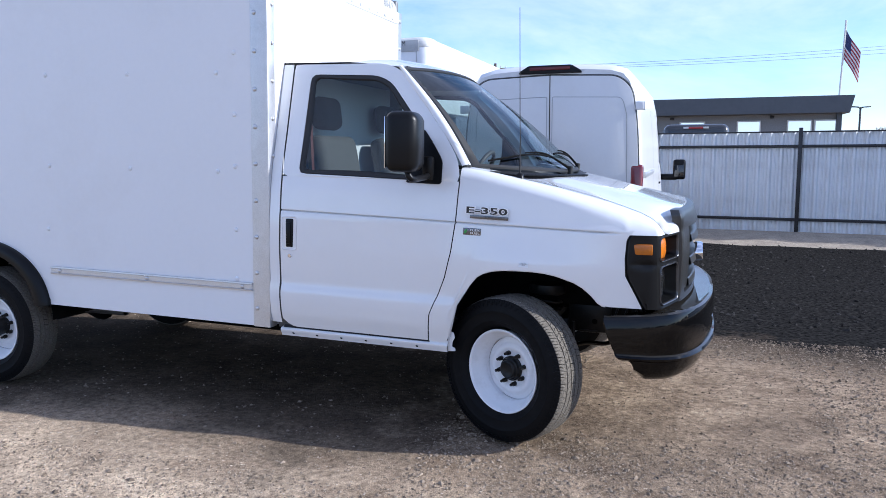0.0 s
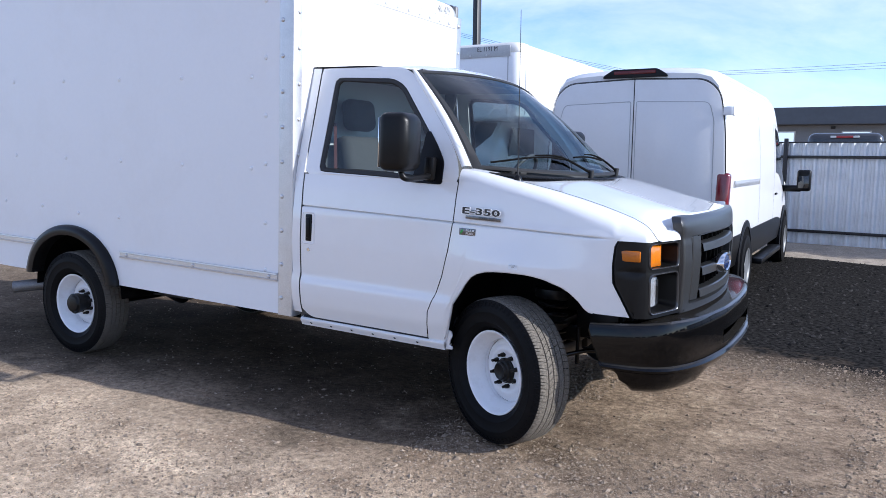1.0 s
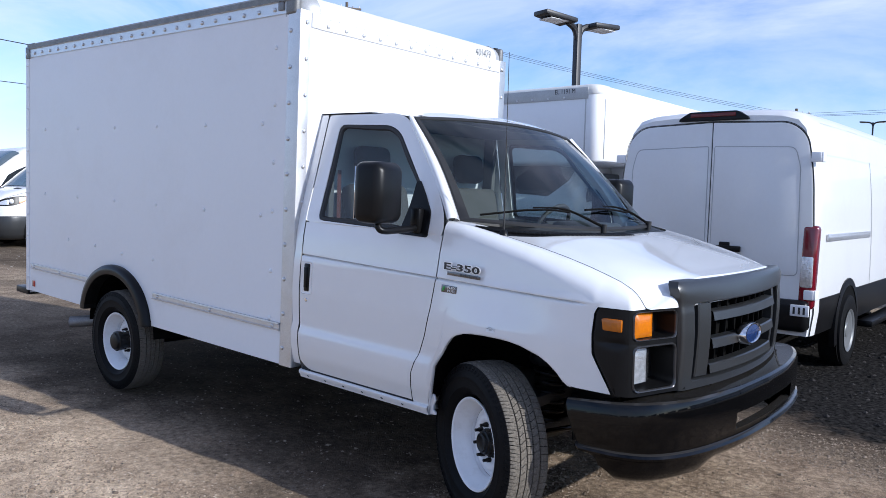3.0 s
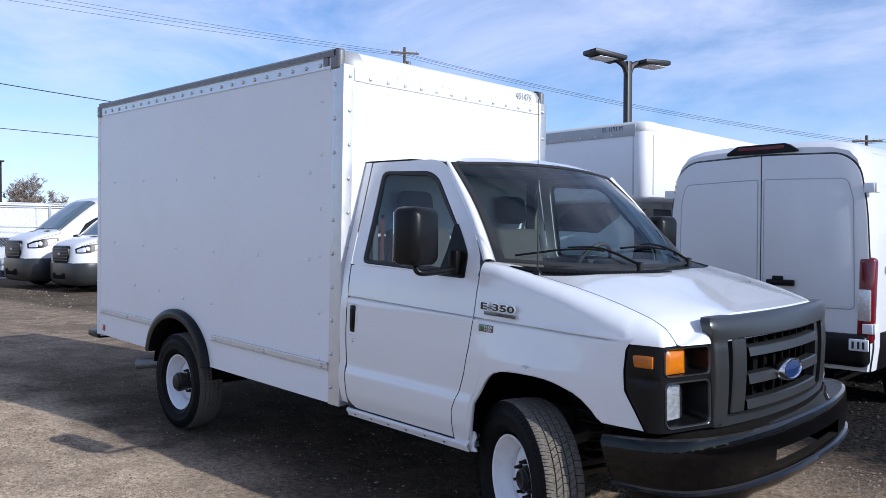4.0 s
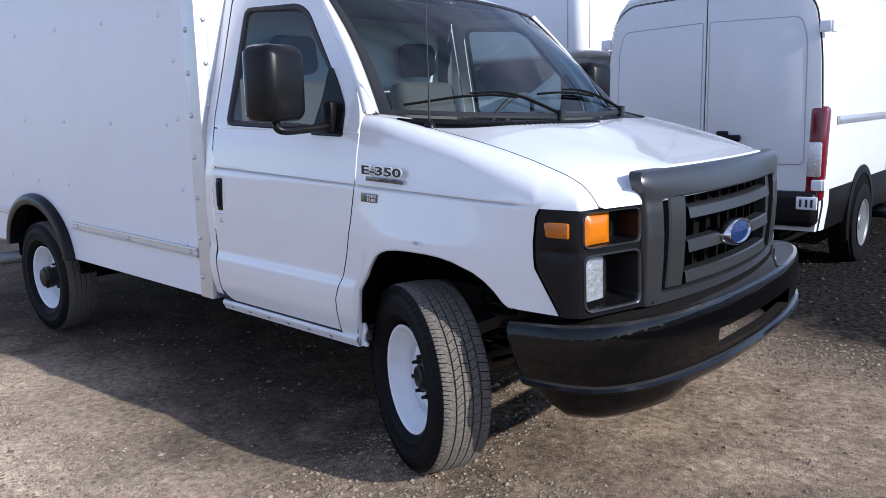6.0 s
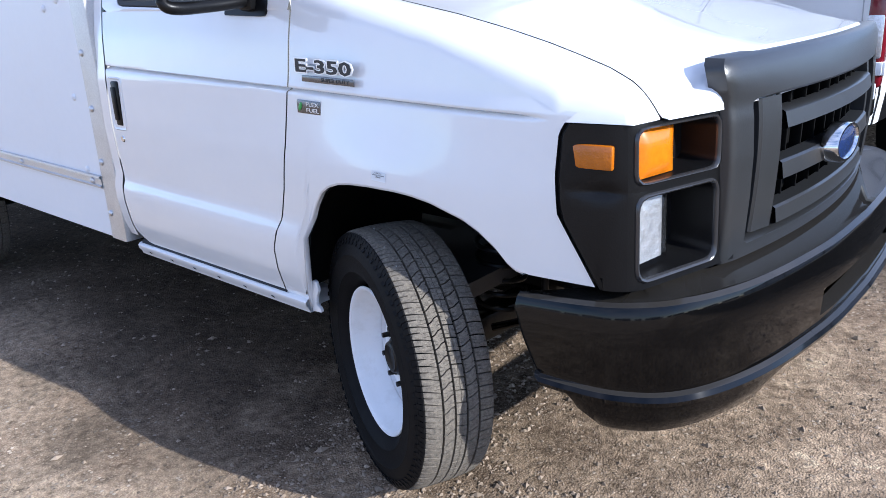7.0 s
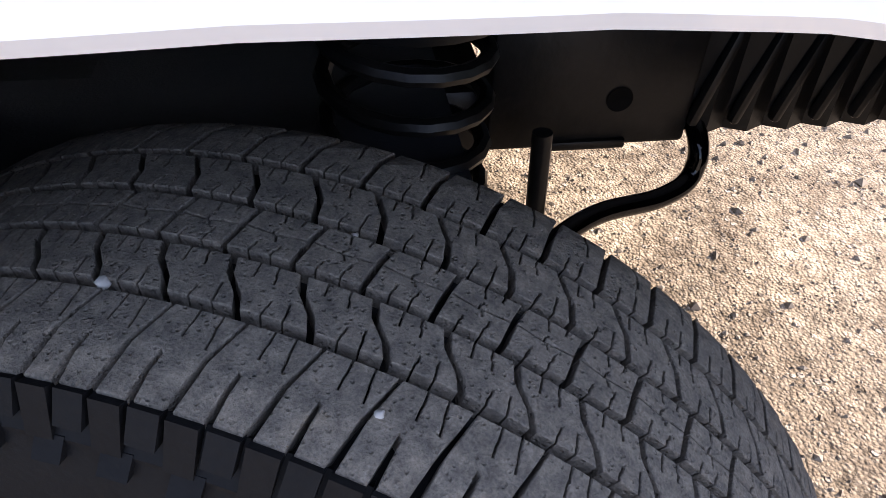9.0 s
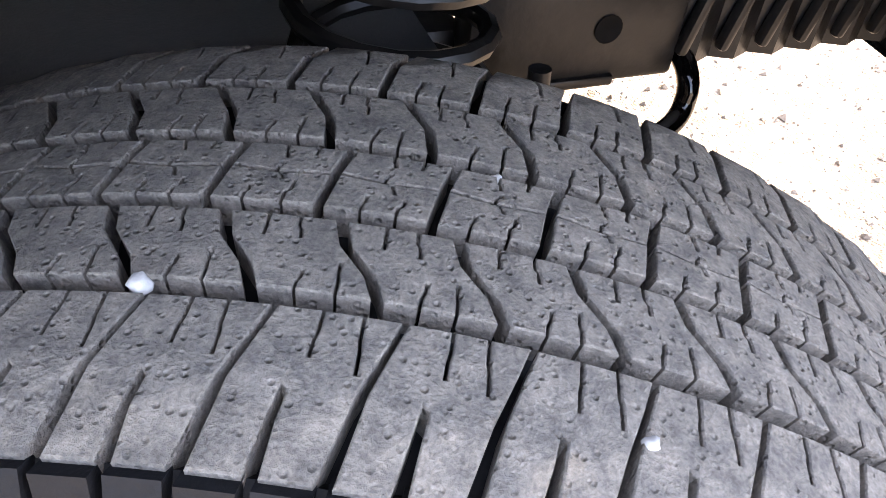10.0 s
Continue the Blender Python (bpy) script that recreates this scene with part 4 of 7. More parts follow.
def biter_mesh():
    """Stepped blocks round the shoulder, below the tread's edge."""
    verts, faces = [], []
    for k in range(PITCHES):
        for u0, u1, r0, r1, out in ((0.68, 1.10, 0.352, 0.375, 0.1045), (1.19, 1.60, 0.361, 0.375, 0.1035), (0.80, 1.25, 0.345, 0.3535, 0.1105)):
            b = len(verts)
            for u in (u0, u1):
                t = (u + k) * 2 * math.pi / PITCHES
                for r, w in ((r0, out + 0.0042), (r1, out - 0.0035), (r1 - 0.004, 0.091), (r0 - 0.002, 0.091)):
                    verts.append((r * math.sin(t), -w, r * math.cos(t)))
            faces += [(b, b + 1, b + 5, b + 4), (b + 1, b + 2, b + 6, b + 5), (b, b + 4, b + 7, b + 3), (b, b + 3, b + 2, b + 1), (b + 4, b + 5, b + 6, b + 7)]
    me = bpy.data.meshes.new("shoulder_tread")
    me.from_pydata(verts, [], faces)
    me.materials.append(M_SIDEWALL)
    return me


def groove_mesh():
    v, f = lathe([(crown(w) - 0.0112, -w) for w in np.linspace(-0.094, 0.094, 12)], 132)
    return mesh_of("tread_base", v, f, M_GROOVE)


ME_TREAD, ME_CARC, ME_BITE, ME_BASE = tread_mesh(), carcass_mesh(), biter_mesh(), groove_mesh()
rim_prof = [(0.214, 0.056), (0.2195, 0.064), (0.2225, 0.069), (0.2205, 0.073), (0.215, 0.073), (0.210, 0.069), (0.206, 0.062), (0.201, 0.050), (0.192, 0.034), (0.182, 0.018), (0.175, 0.004), (0.170, -0.012), (0.1675, -0.030), (0.1665, -0.062)]
ME_RIM = mesh_of("rim", *lathe([(r, -w) for r, w in rim_prof], 96), M_RIM, angle=50)
disc_prof = [(0.170, -0.030), (0.168, -0.012), (0.160, -0.006), (0.146, -0.006), (0.136, 0.001), (0.128, 0.010), (0.118, 0.014), (0.104, 0.012), (0.094, 0.004), (0.085, 0.001), (0.05, 0.001)]
ME_DISC = mesh_of("wheel_disc", *lathe([(r, -w) for r, w in disc_prof], 96), M_RIM, angle=50)
ME_BACK = mesh_of("wheel_barrel", *lathe([(0.1655, 0.010), (0.19, 0.05), (0.21, 0.095), (0.228, 0.098)], 64), M_RIM)
hub_prof = [(0.066, 0.0), (0.066, 0.012), (0.060, 0.016), (0.057, 0.030), (0.050, 0.034), (0.046, 0.046), (0.040, 0.049), (0.036, 0.047), (0.030, 0.044), (0.0, 0.043)]
ME_HUBF = mesh_of("hub", *lathe([(r, -w) for r, w in hub_prof], 32), M_FRAMEPAINT, angle=30)
hub_prof2 = [(0.062, 0.0), (0.062, 0.060), (0.074, 0.064), (0.076, 0.100), (0.066, 0.104), (0.060, 0.118), (0.050, 0.122), (0.0, 0.123)]
ME_HUBR = mesh_of("hub", *lathe([(r, -w) for r, w in hub_prof2], 32), M_FRAMEPAINT, angle=30)
nb = bmesh.new()
for r, d, z in ((0.0135, 0.020, 0.010), (0.0085, 0.022, 0.030)):
    bmesh.ops.create_cone(nb, cap_ends=True, segments=6 if r > 0.01 else 10, radius1=r, radius2=r * 0.9, depth=d, matrix=Matrix.Translation((0, 0, z)))
bmesh.ops.rotate(nb, verts=nb.verts, cent=(0, 0, 0), matrix=Matrix.Rotation(radians(90), 3, "X"))
ME_NUT = bm_mesh("lug_nut", nb, M_FRAMEPAINT, angle=20)

ME_SLOTS = []
for a0, a1 in ((98, 205), (238, 284)):
    arc = [radians(lerp(a0, a1, k / 20)) for k in range(21)]
    wd = [0.0045 * math.sin(math.pi * k / 20) ** 0.6 for k in range(21)]
    ME_SLOTS.append(mesh_of("vent_slot", *loft([[(r_ * math.cos(t), 0.0105, r_ * math.sin(t)) for r_ in (0.1635 - h, 0.1635 + h)] for t, h in zip(arc, wd)]), M_VOID))


def wheel(at, hub, label):
    tyre = part("wheel", ME_RIM, truck, label, at @ pose(0, 0, -0.008))
    up = pose(0, 0.014, 0.008)
    part("tyre", ME_CARC, tyre, "dusty black all-terrain tyre", up)
    for nm, me in (("tread", ME_TREAD), ("tread_base", ME_BASE), ("shoulder_tread", ME_BITE)):
        part(nm, me, tyre, "", up)
    deep = pose(0, 0.022, 0)
    part("wheel_disc", ME_DISC, tyre, "", deep)
    part("wheel_barrel", ME_BACK, tyre)
    for me in ME_SLOTS:
        part("vent_slot", me, tyre, "", deep)
    part("hub", hub, tyre, "black oily wheel hub", deep)
    for k in range(8):
        t = 2 * math.pi * (k + 0.35) / 8
        part("lug_nut", ME_NUT, tyre, "", pose(0.0825 * math.cos(t), 0.022, 0.0825 * math.sin(t)))
    return tyre


PHASE = 0.0                     # degrees by which the tread pattern is turned
wheel(pose(-0.125, -0.932, 0.526, 0, 0, -24.3) @ pose(0, 0, 0, 0, PHASE, 0), ME_HUBF, "white steel wheel with a dusty tyre, turned outward")
wheel(pose(-0.10, 0.932, 0.526, 0, 0, 180 - 24.3), ME_HUBF, "white steel wheel, turned inward")
wheel(pose(-3.64, -0.915, 0.434), ME_HUBR, "white steel rear wheel")
wheel(pose(-3.64, 0.915, 0.434, 0, 0, 180), ME_HUBR, "white steel rear wheel")
# pale stones wedged in the grooves
rs = random.Random(11)
for th, w, s in ((14.6, 0.0717, 0.0032), (22.7, -0.0225, 0.0032), (13.95, 0.0388, 0.0027), (-5.6, 0.0490, 0.0046), (27.0, 0.071, 0.0028), (8.0, -0.0170, 0.0025), (19.4, 0.0430, 0.0022)):
    bm = bmesh.new()
    bmesh.ops.create_icosphere(bm, subdivisions=2, radius=s * 0.75)
    for q in bm.verts:
        q.co *= rs.uniform(0.75, 1.2)
    t = radians(th)
    r = TYRE_R - 0.0035
    ob = part("pebble", bm_mesh("pebble", bm, M_STONE), truck)
    ob.matrix_local = pose(-0.125, -0.932, 0.526, 0, 0, -24.3) @ Matrix.Translation((r * math.sin(t), 0.014 - w, r * math.cos(t)))

# ---------------------------------------------------------------- what shows inside the front wheel arch
for sgn in (-1, 1):
    # rail end with a drilled hole and a ribbed crush section
    me = bm_mesh("rail_plate", joined(block((0.24, 0.05, 0.17), (0.225, sgn * 0.462, 0.735), 0.006), block((0.10, 0.012, 0.012), (0.22, sgn * 0.487, 0.655), 0.003)), M_FRAMEPAINT)
    rp_ = part("rail_plate", me, truck, "dusty black frame rail plate")
    part("rail_hole", mesh_of("rail_hole", *lathe([(0.0, -0.0), (0.013, 0.0), (0.0155, 0.0008)], 18), M_VOID), rp_, "", Matrix.Translation((0.254, sgn * 0.4878, 0.712)) @ pose(0, 0, 0, 0, 0, 180 if sgn < 0 else 0))
    prof = []
    for k in range(13):
        prof.append((0.345 + 0.026 * k, 0.012 if k % 2 else 0.0))
    rows = [[(x, sgn * (0.455 + d + 0.02), z) for x, d in prof] for z in (0.66, 0.675, 0.80, 0.815)]
    part("crush_section", mesh_of("crush_section", *loft(rows), M_FRAMEPAINT, angle=30), truck, "ribbed black crush section")
    rib = bm_mesh("rib", block((0.012, 0.016, 0.125), (0, 0, 0), 0.005), M_FRAMEPAINT)
    for k in range(6):
        part("rib", rib, truck, "", pose(0.362 + 0.052 * k, sgn * 0.488, 0.735, 0, 14, 0))
    # anti-roll bar end and its link
    pts = curve_points([(0.02, sgn * 0.66, 0.545), (0.14, sgn * 0.60, 0.585), (0.22, sgn * 0.56, 0.605), (0.31, sgn * 0.53, 0.60), (0.355, sgn * 0.51, 0.615), (0.36, sgn * 0.49, 0.66), (0.355, sgn * 0.40, 0.69)])
    part("anti_roll_bar", mesh_of("anti_roll_bar", *sweep(pts, 0.0125, 12), M_BLACKGLOSS), truck, "glossy black anti-roll bar")
    part("bar_link", mesh_of("bar_link", *sweep([(0.145, sgn * 0.56, 0.72), (0.15, sgn * 0.57, 0.52)], 0.011, 10), M_FRAMEPAINT), truck)
    # coil spring, its seat, and the axle beam
    hel = [(0.0 + 0.075 * math.cos(a), sgn * (0.585 + 0.075 * math.sin(a)), 0.60 + 0.046 * a / (2 * math.pi)) for a in np.linspace(0, 2 * math.pi * 7, 130)]
    part("coil_spring", mesh_of("coil_spring", *sweep(hel, 0.0085, 8), M_FRAMEPAINT), truck, "black coil spring")
    part("spring_seat", mesh_of("spring_seat", *lathe([(0.0, 0.93), (0.10, 0.93), (0.105, 0.90), (0.10, 0.88)], 24, "z"), M_FRAMEPAINT), truck, "", pose(0, sgn * 0.585, 0))
    part("axle_beam", bm_mesh("axle_beam", block((0.10, 0.75, 0.09), (-0.05, sgn * 0.42, 0.52), 0.015, turn=(sgn * 3, 0, 0)), M_FRAMEPAINT), truck)
    part("radius_arm", mesh_of("radius_arm", *sweep([(-0.05, sgn * 0.66, 0.52), (-0.6, sgn * 0.55, 0.60), (-1.2, sgn * 0.45, 0.66)], 0.035, 10), M_FRAMEPAINT), truck)
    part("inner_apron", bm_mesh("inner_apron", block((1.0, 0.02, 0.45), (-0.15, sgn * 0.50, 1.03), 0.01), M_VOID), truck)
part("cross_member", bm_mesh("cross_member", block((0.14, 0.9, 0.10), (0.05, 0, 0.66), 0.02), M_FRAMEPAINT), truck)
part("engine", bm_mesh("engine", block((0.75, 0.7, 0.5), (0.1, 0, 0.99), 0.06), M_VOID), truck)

# ---------------------------------------------------------------- front end
FX = table([(0.90, 0.774), (0.95, 0.779), (1.05, 0.784), (1.15, 0.785), (1.24, 0.779), (1.30, 0.768), (1.34, 0.756), (1.372, 0.742), (1.40, 0.71)])


def face(y, z, d=0.0):
    """Point of the grille's front surface, d metres behind it."""
    return (FX(z) - lerp(0.070, 0.054, min(1.0, max(0.0, (z - 1.27) / 0.07))) * (y / 0.65) ** 2 - d, y, z)


g_out = [(-0.706, 1.348), (-0.688, 1.376), (0.695, 1.376), (0.715, 1.348), (0.688, 1.300), (0.672, 0.892), (-0.672, 0.892), (-0.688, 1.300)]
g_in = [(-0.592, 1.276), (0.560, 1.276), (0.548, 0.930), (-0.580, 0.930)]


def paired(outline, rr, n, c):
    P = resample(rounded(outline, rr, 6), 900)
    A = [(math.atan2(p[1] - c[1], (p[0] - c[0]) * 0.4), p) for p in P]
    res = []
    for k in range(n):
        t = -math.pi + 2 * math.pi * (k + 0.5) / n
        res.append(min(A, key=lambda q: abs((q[0] - t + math.pi) % (2 * math.pi) - math.pi))[1])
    return res


NG = 160
go, gi = paired(g_out, [0.02, 0.025, 0.025, 0.02, 0.03, 0.02, 0.02, 0.03], NG, (0, 1.13)), paired(g_in, 0.018, NG, (0, 1.13))
rows = [[face(p[0], p[1], 0.05) for p in go], [face(p[0], p[1], 0.006) for p in go]]
for k in (0.06, 0.3, 0.55, 0.8, 0.94):
    rows.append([face(lerp(a[0], b[0], k), lerp(a[1], b[1], k), 0.0) for a, b in zip(go, gi)])
rows += [[face(p[0], p[1], 0.006) for p in gi], [face(p[0], p[1], 0.055) for p in gi]]
grille = part("grille", mesh_of("grille", *loft(rows, True), M_GREYPLASTIC, angle=40), truck, "charcoal plastic grille surround")
# bars
for sgn in (-1, 1):
    rows = [[face(sgn * y, z, d) for y, d in ((0.526, 0.07), (0.524, 0.026), (0.518, 0.020), (0.438, 0.014), (0.431, 0.018), (0.429, 0.07))] for z in np.linspace(0.940, 1.270, 8)]
    part("grille_post", mesh_of("grille_post", *loft(rows), M_GREYPLASTIC, angle=35), grille)
for zc, h in ((1.209, 0.046), (1.083, 0.048), (0.966, 0.046)):
    rows = [[face(y, z, d) for z, d in ((zc + h / 2, 0.06), (zc + h / 2, 0.016), (zc + h / 2 - 0.005, 0.009), (zc - h / 2 + 0.004, 0.002), (zc - h / 2, 0.010), (zc - h / 2 - 0.004, 0.06))] for y in np.linspace(-0.430, 0.430, 15)]
    part("grille_bar", mesh_of("grille_bar", *loft(rows), M_GREYPLASTIC, angle=35), grille)
finm = bm_mesh("grille_fin", block((0.03, 0.008, 0.33), (0, 0, 0), 0.002), M_VOID)
for k in range(9):
    y = -0.40 + 0.10 * k
    p = face(y, 1.10, 0.072)
    part("grille_fin", finm, grille, "", pose(*p))
rows = [[face(y, z, 0.11) for y in np.linspace(-0.62, 0.62, 9)] for z in (0.92, 1.12, 1.30)]
part("grille_back", mesh_of("grille_back", *loft(rows), M_VOID), grille)
# oval emblem, plain
em = Matrix.Translation(face(-0.07, 1.098, -0.016)) @ Matrix.Rotation(radians(-4), 4, "Y")
ov = lambda a, b, x: [(x, a * math.cos(t), b * math.sin(t)) for t in [2 * math.pi * k / 48 for k in range(48)]]
v, f = loft([ov(0.118, 0.054, -0.03), ov(0.118, 0.054, 0.004), ov(0.114, 0.050, 0.012), ov(0.106, 0.044, 0.012), ov(0.103, 0.041, 0.007)], True)
emb = part("emblem", mesh_of("emblem", v, f, M_CHROME, angle=40), truck, "chrome-rimmed blue oval emblem", em)
v, f = loft([ov(0.103, 0.041, 0.007), ov(0.06, 0.024, 0.0105), ov(0.03, 0.012, 0.012), ov(0.001, 0.001, 0.0125)], True)
part("emblem_field", mesh_of("emblem_field", v, f, M_EMBLEM), emb)

# headlamp housings
LAMP_C, LAMP_E = Vector((0.606, -0.962)), Vector((0.697, -0.640))
LAMP_T1, LAMP_T2 = Vector((0.548, -0.975)), LAMP_C.lerp(LAMP_E, 0.16)


def lamp_bend(t):
    """The rounded vertical corner of the housing, in plan; t 0 on the side to 1 on the front."""
    return LAMP_T1 * (1 - t) ** 2 + LAMP_C * 2 * t * (1 - t) + LAMP_T2 * t * t


front_line = [lamp_bend(0.5 + 0.05 * k) for k in range(11)] + [LAMP_T2.lerp(LAMP_E, k / 10) for k in range(1, 11)]
front_at = [0.0]
for p, q in zip(front_line, front_line[1:]):
    front_at.append(front_at[-1] + (q - p).length)
front_at = [q / front_at[-1] for q in front_at]


def lamp_plan(s):
    s = min(max(s, 0.0), 1.2)
    if s > 1:
        return LAMP_E + (LAMP_E - LAMP_T2) * (s - 1)
    return Vector((float(np.interp(s, front_at, [p.x for p in front_line])), float(np.interp(s, front_at, [p.y for p in front_line]))))


def lamp_side(s, z, d=0.0):
    """Front of the housing: s 0 at the rounded corner to 1 at the grille; d metres inward."""
    p = lamp_plan(s)
    g = lamp_plan(s + 0.03) - lamp_plan(s - 0.03)
    n = Vector((g.y, -g.x)).normalized()
    p = p - n * d
    lean = 0.05 * (z - 1.08)
    return (p.x - lean, p.y + 0.25 * lean, z)


def pocket_ring(cell, hole, rr, depth):
    c = ((hole[0][0] + hole[2][0]) / 2, (hole[0][1] + hole[2][1]) / 2)
    n = 72
    sc = lambda P: [(p[0] * 0.375, p[1]) for p in P]
    cc = (c[0] * 0.375, c[1])

    def pr(outline, r):
        P = resample(rounded(sc(outline), r, 5), 700)
        A = [(math.atan2(p[1] - cc[1], p[0] - cc[0]), p) for p in P]
        res = []
        for k in range(n):
            t = -math.pi + 2 * math.pi * (k + 0.5) / n
            q = min(A, key=lambda w: abs((w[0] - t + math.pi) % (2 * math.pi) - math.pi))[1]
            res.append((q[0] / 0.375, q[1]))
        if r < 0.01:                # keep the square corners
            for q in outline:
                t = math.atan2(q[1] - cc[1], q[0] * 0.375 - cc[0])
                res[int((t + math.pi) / (2 * math.pi) * n) % n] = tuple(q)
        return res
    o, i = pr(cell, 0.001), pr(hole, rr)
    i2 = [(lerp(c[0], p[0], 0.86), lerp(c[1], p[1], 0.84)) for p in i]
    i0 = [(lerp(c[0], p[0], 1.085), lerp(c[1], p[1], 1.12)) for p in i]
    shell = [[lamp_side(lerp(a[0], b[0], k), lerp(a[1], b[1], k)) for a, b in zip(o, i0)] for k in (0, 0.3, 0.6, 0.85, 1)]
    rim_ = [[lamp_side(lerp(a[0], b[0], k), lerp(a[1], b[1], k), d) for a, b in zip(i0, i)] for k, d in ((0, 0.0), (0.15, -0.004), (0.4, -0.007), (0.7, -0.005), (0.9, 0.0), (1.0, 0.008))]
    wallr = [[lamp_side(p[0], p[1], 0.004) for p in i], [lamp_side(p[0], p[1], depth) for p in i2], [lamp_side(c[0] + 0.001 * q[0], c[1] + 0.001 * q[1], depth) for q in i2]]
    return shell, rim_, wallr


def mirror_pair(name, v, f, mat, label, angle=40, parents=None):
    a = part(name, mesh_of(name, v, f, mat, angle=angle), parents[0] if parents else truck, label)
    b = part(name, mesh_of(name, flip(v), f, mat, angle=angle), parents[1] if parents else truck, label)
    return a, b


# side wrap of the housing
zs_ = [0.902, 0.93, 0.97, 1.01, 1.05, 1.08, 1.10, 1.11, 1.116, 1.121, 1.126, 1.134, 1.15, 1.18, 1.21, 1.24, 1.255, 1.263]
rows = []
for z in zs_:
    xb = XB(z) + 0.006
    row = [(xb + 0.004, -side_y(XB(z), z) + 0.03, z), (xb, -side_y(XB(z), z) + 0.004, z), (xb + 0.010, -side_y(XB(z), z) - 0.006, z), (xb + 0.022, -side_y(XB(z), z) - 0.002, z)]
    lean = 0.05 * (z - 1.08)
    x1, y1 = row[-1][0], row[-1][1]
    groove = 0.012 * math.exp(-((z - 1.121) / 0.012) ** 2)
    e = lamp_bend(0)
    for k in (0.3, 0.65, 1.0):
        row.append((lerp(x1, e.x - lean, k), lerp(y1, e.y + 0.25 * lean, k) + groove * k, z))
    for k in (0.12, 0.25, 0.37, 0.5):
        q = lamp_bend(k)
        row.append((q.x - lean, q.y + 0.25 * lean + groove * (1 - 2 * k), z))
    rows.append(row)
both("housing_gasket", *loft([[(XB(z) - 0.035, -side_y(XB(z), z) + 0.024, z), (XB(z) + 0.06, -side_y(XB(z), z) + 0.030, z)] for z in zs_]), M_SEAL)
hs = mirror_pair("headlamp_housing", *loft(rows), M_PLASTIC, "black plastic headlamp housing", 45)
for cell, hole, rr, depth in (([(0, 1.121), (1.08, 1.121), (1.08, 1.263), (0, 1.263)], [(0.075, 1.140), (0.83, 1.140), (0.83, 1.250), (0.075, 1.250)], 0.024, 0.085), ([(0, 0.902), (1.08, 0.902), (1.08, 1.121), (0, 1.121)], [(0.085, 0.926), (0.83, 0.926), (0.83, 1.104), (0.085, 1.104)], 0.030, 0.11)):
    sh, rm, wa = pocket_ring(cell, hole, rr, depth)
    mirror_pair("housing_front", *loft(sh, True), M_PLASTIC, "", parents=hs)
    mirror_pair("pocket_rim", *loft(rm, True), M_LIP, "", parents=hs)
    mirror_pair("pocket", *loft(wa, True), M_PLASTIC, "", parents=hs)


def lens(s0, s1, z0, z1, d0, d1, bulge, nx=9, nz=7):
    rows = []
    for i in range(nz + 1):
        z = lerp(z0, z1, i / nz)
        row = []
        for j in range(nx + 1):
            q = j / nx
            edge = min(1, min(q, 1 - q) * 5) * min(1, min(i / nz, 1 - i / nz) * 5)
            row.append(lamp_side(lerp(s0, s1, q), z, lerp(d0, d1, q) - bulge * edge))
        rows.append(row)
    for i, row in enumerate(rows):
        z = lerp(z0, z1, i / nz)
        row += [lamp_side(s1 + 0.02, z, d1 + 0.008), lamp_side(s1 + 0.03, z, d1 + 0.06)]
    return loft(rows)


mirror_pair("turn_lamp", *lens(0.085, 0.47, 1.144, 1.247, 0.012, 0.024, 0.012), M_AMBER, "amber turn-signal lens", 60, hs)
mirror_pair("headlamp", *lens(0.095, 0.44, 0.944, 1.100, 0.012, 0.028, 0.012), M_LENS, "clear headlamp lens", 60, hs)
M_REFLECT = material("lamp reflector", (0.72, 0.73, 0.74), 0.2, metal=0.6, var=0.45, scale=45, bump=0.004, bump_scale=70)
mirror_pair("reflector", *lens(0.10, 0.435, 0.947, 1.097, 0.026, 0.042, 0.0), M_REFLECT, "", 60, hs)
mk = block((0.100, 0.016, 0.052), (0.520, -0.979, 1.196), 0.005, turn=(0, -1, 4))
part("side_marker", bm_mesh("side_marker", mk, M_MARKER), hs[0], "amber side marker lens")
part("side_marker", bm_mesh("side_marker", block((0.100, 0.016, 0.052), (0.520, 0.979, 1.196), 0.005, turn=(0, -1, -4)), M_MARKER), hs[1])
mirror_pair("housing_top", *loft([[lamp_side(k / 14, 1.2628, d) for k in range(15)] for d in (0.001, 0.12)]), M_PLASTIC, "", parents=hs)
# panel under the bonnet lip
rows = [[(HF(y) + 0.006, y, hood_z(HF(y), y) - 0.02), (HF(y) - 0.01, y, 1.262), (0.58, y, 1.255)] for y in np.linspace(-0.78, 0.78, 31)]
part("nose_panel", mesh_of("nose_panel", *loft(rows), M_PLASTIC), truck)

# bumper
BP = [Vector(p) for p in ((0.345, -1.012), (0.50, -1.008), (0.60, -0.988), (0.69, -0.930), (0.755, -0.82), (0.805, -0.66), (0.84, -0.45), (0.858, -0.27), (0.866, 0.0))]
bp2 = curve_points([(p.x, p.y, 0) for p in BP], 8)
line = [Vector((p.x, p.y)) for p in bp2]
line = line + [Vector((p.x, -p.y)) for p in reversed(line[:-1])]
sec = [(-0.30, 0.862), (-0.16, 0.870), (-0.035, 0.878), (-0.012, 0.886), (0.004, 0.880), (0.012, 0.862), (0.016, 0.80), (0.016, 0.782), (0.014, 0.712), (0.011, 0.692), (0.012, 0.685), (0.025, 0.680), (0.032, 0.669), (0.028, 0.657), (0.010, 0.648), (0.004, 0.612), (-0.014, 0.572), (-0.05, 0.546), (-0.11, 0.538)]
rows = []
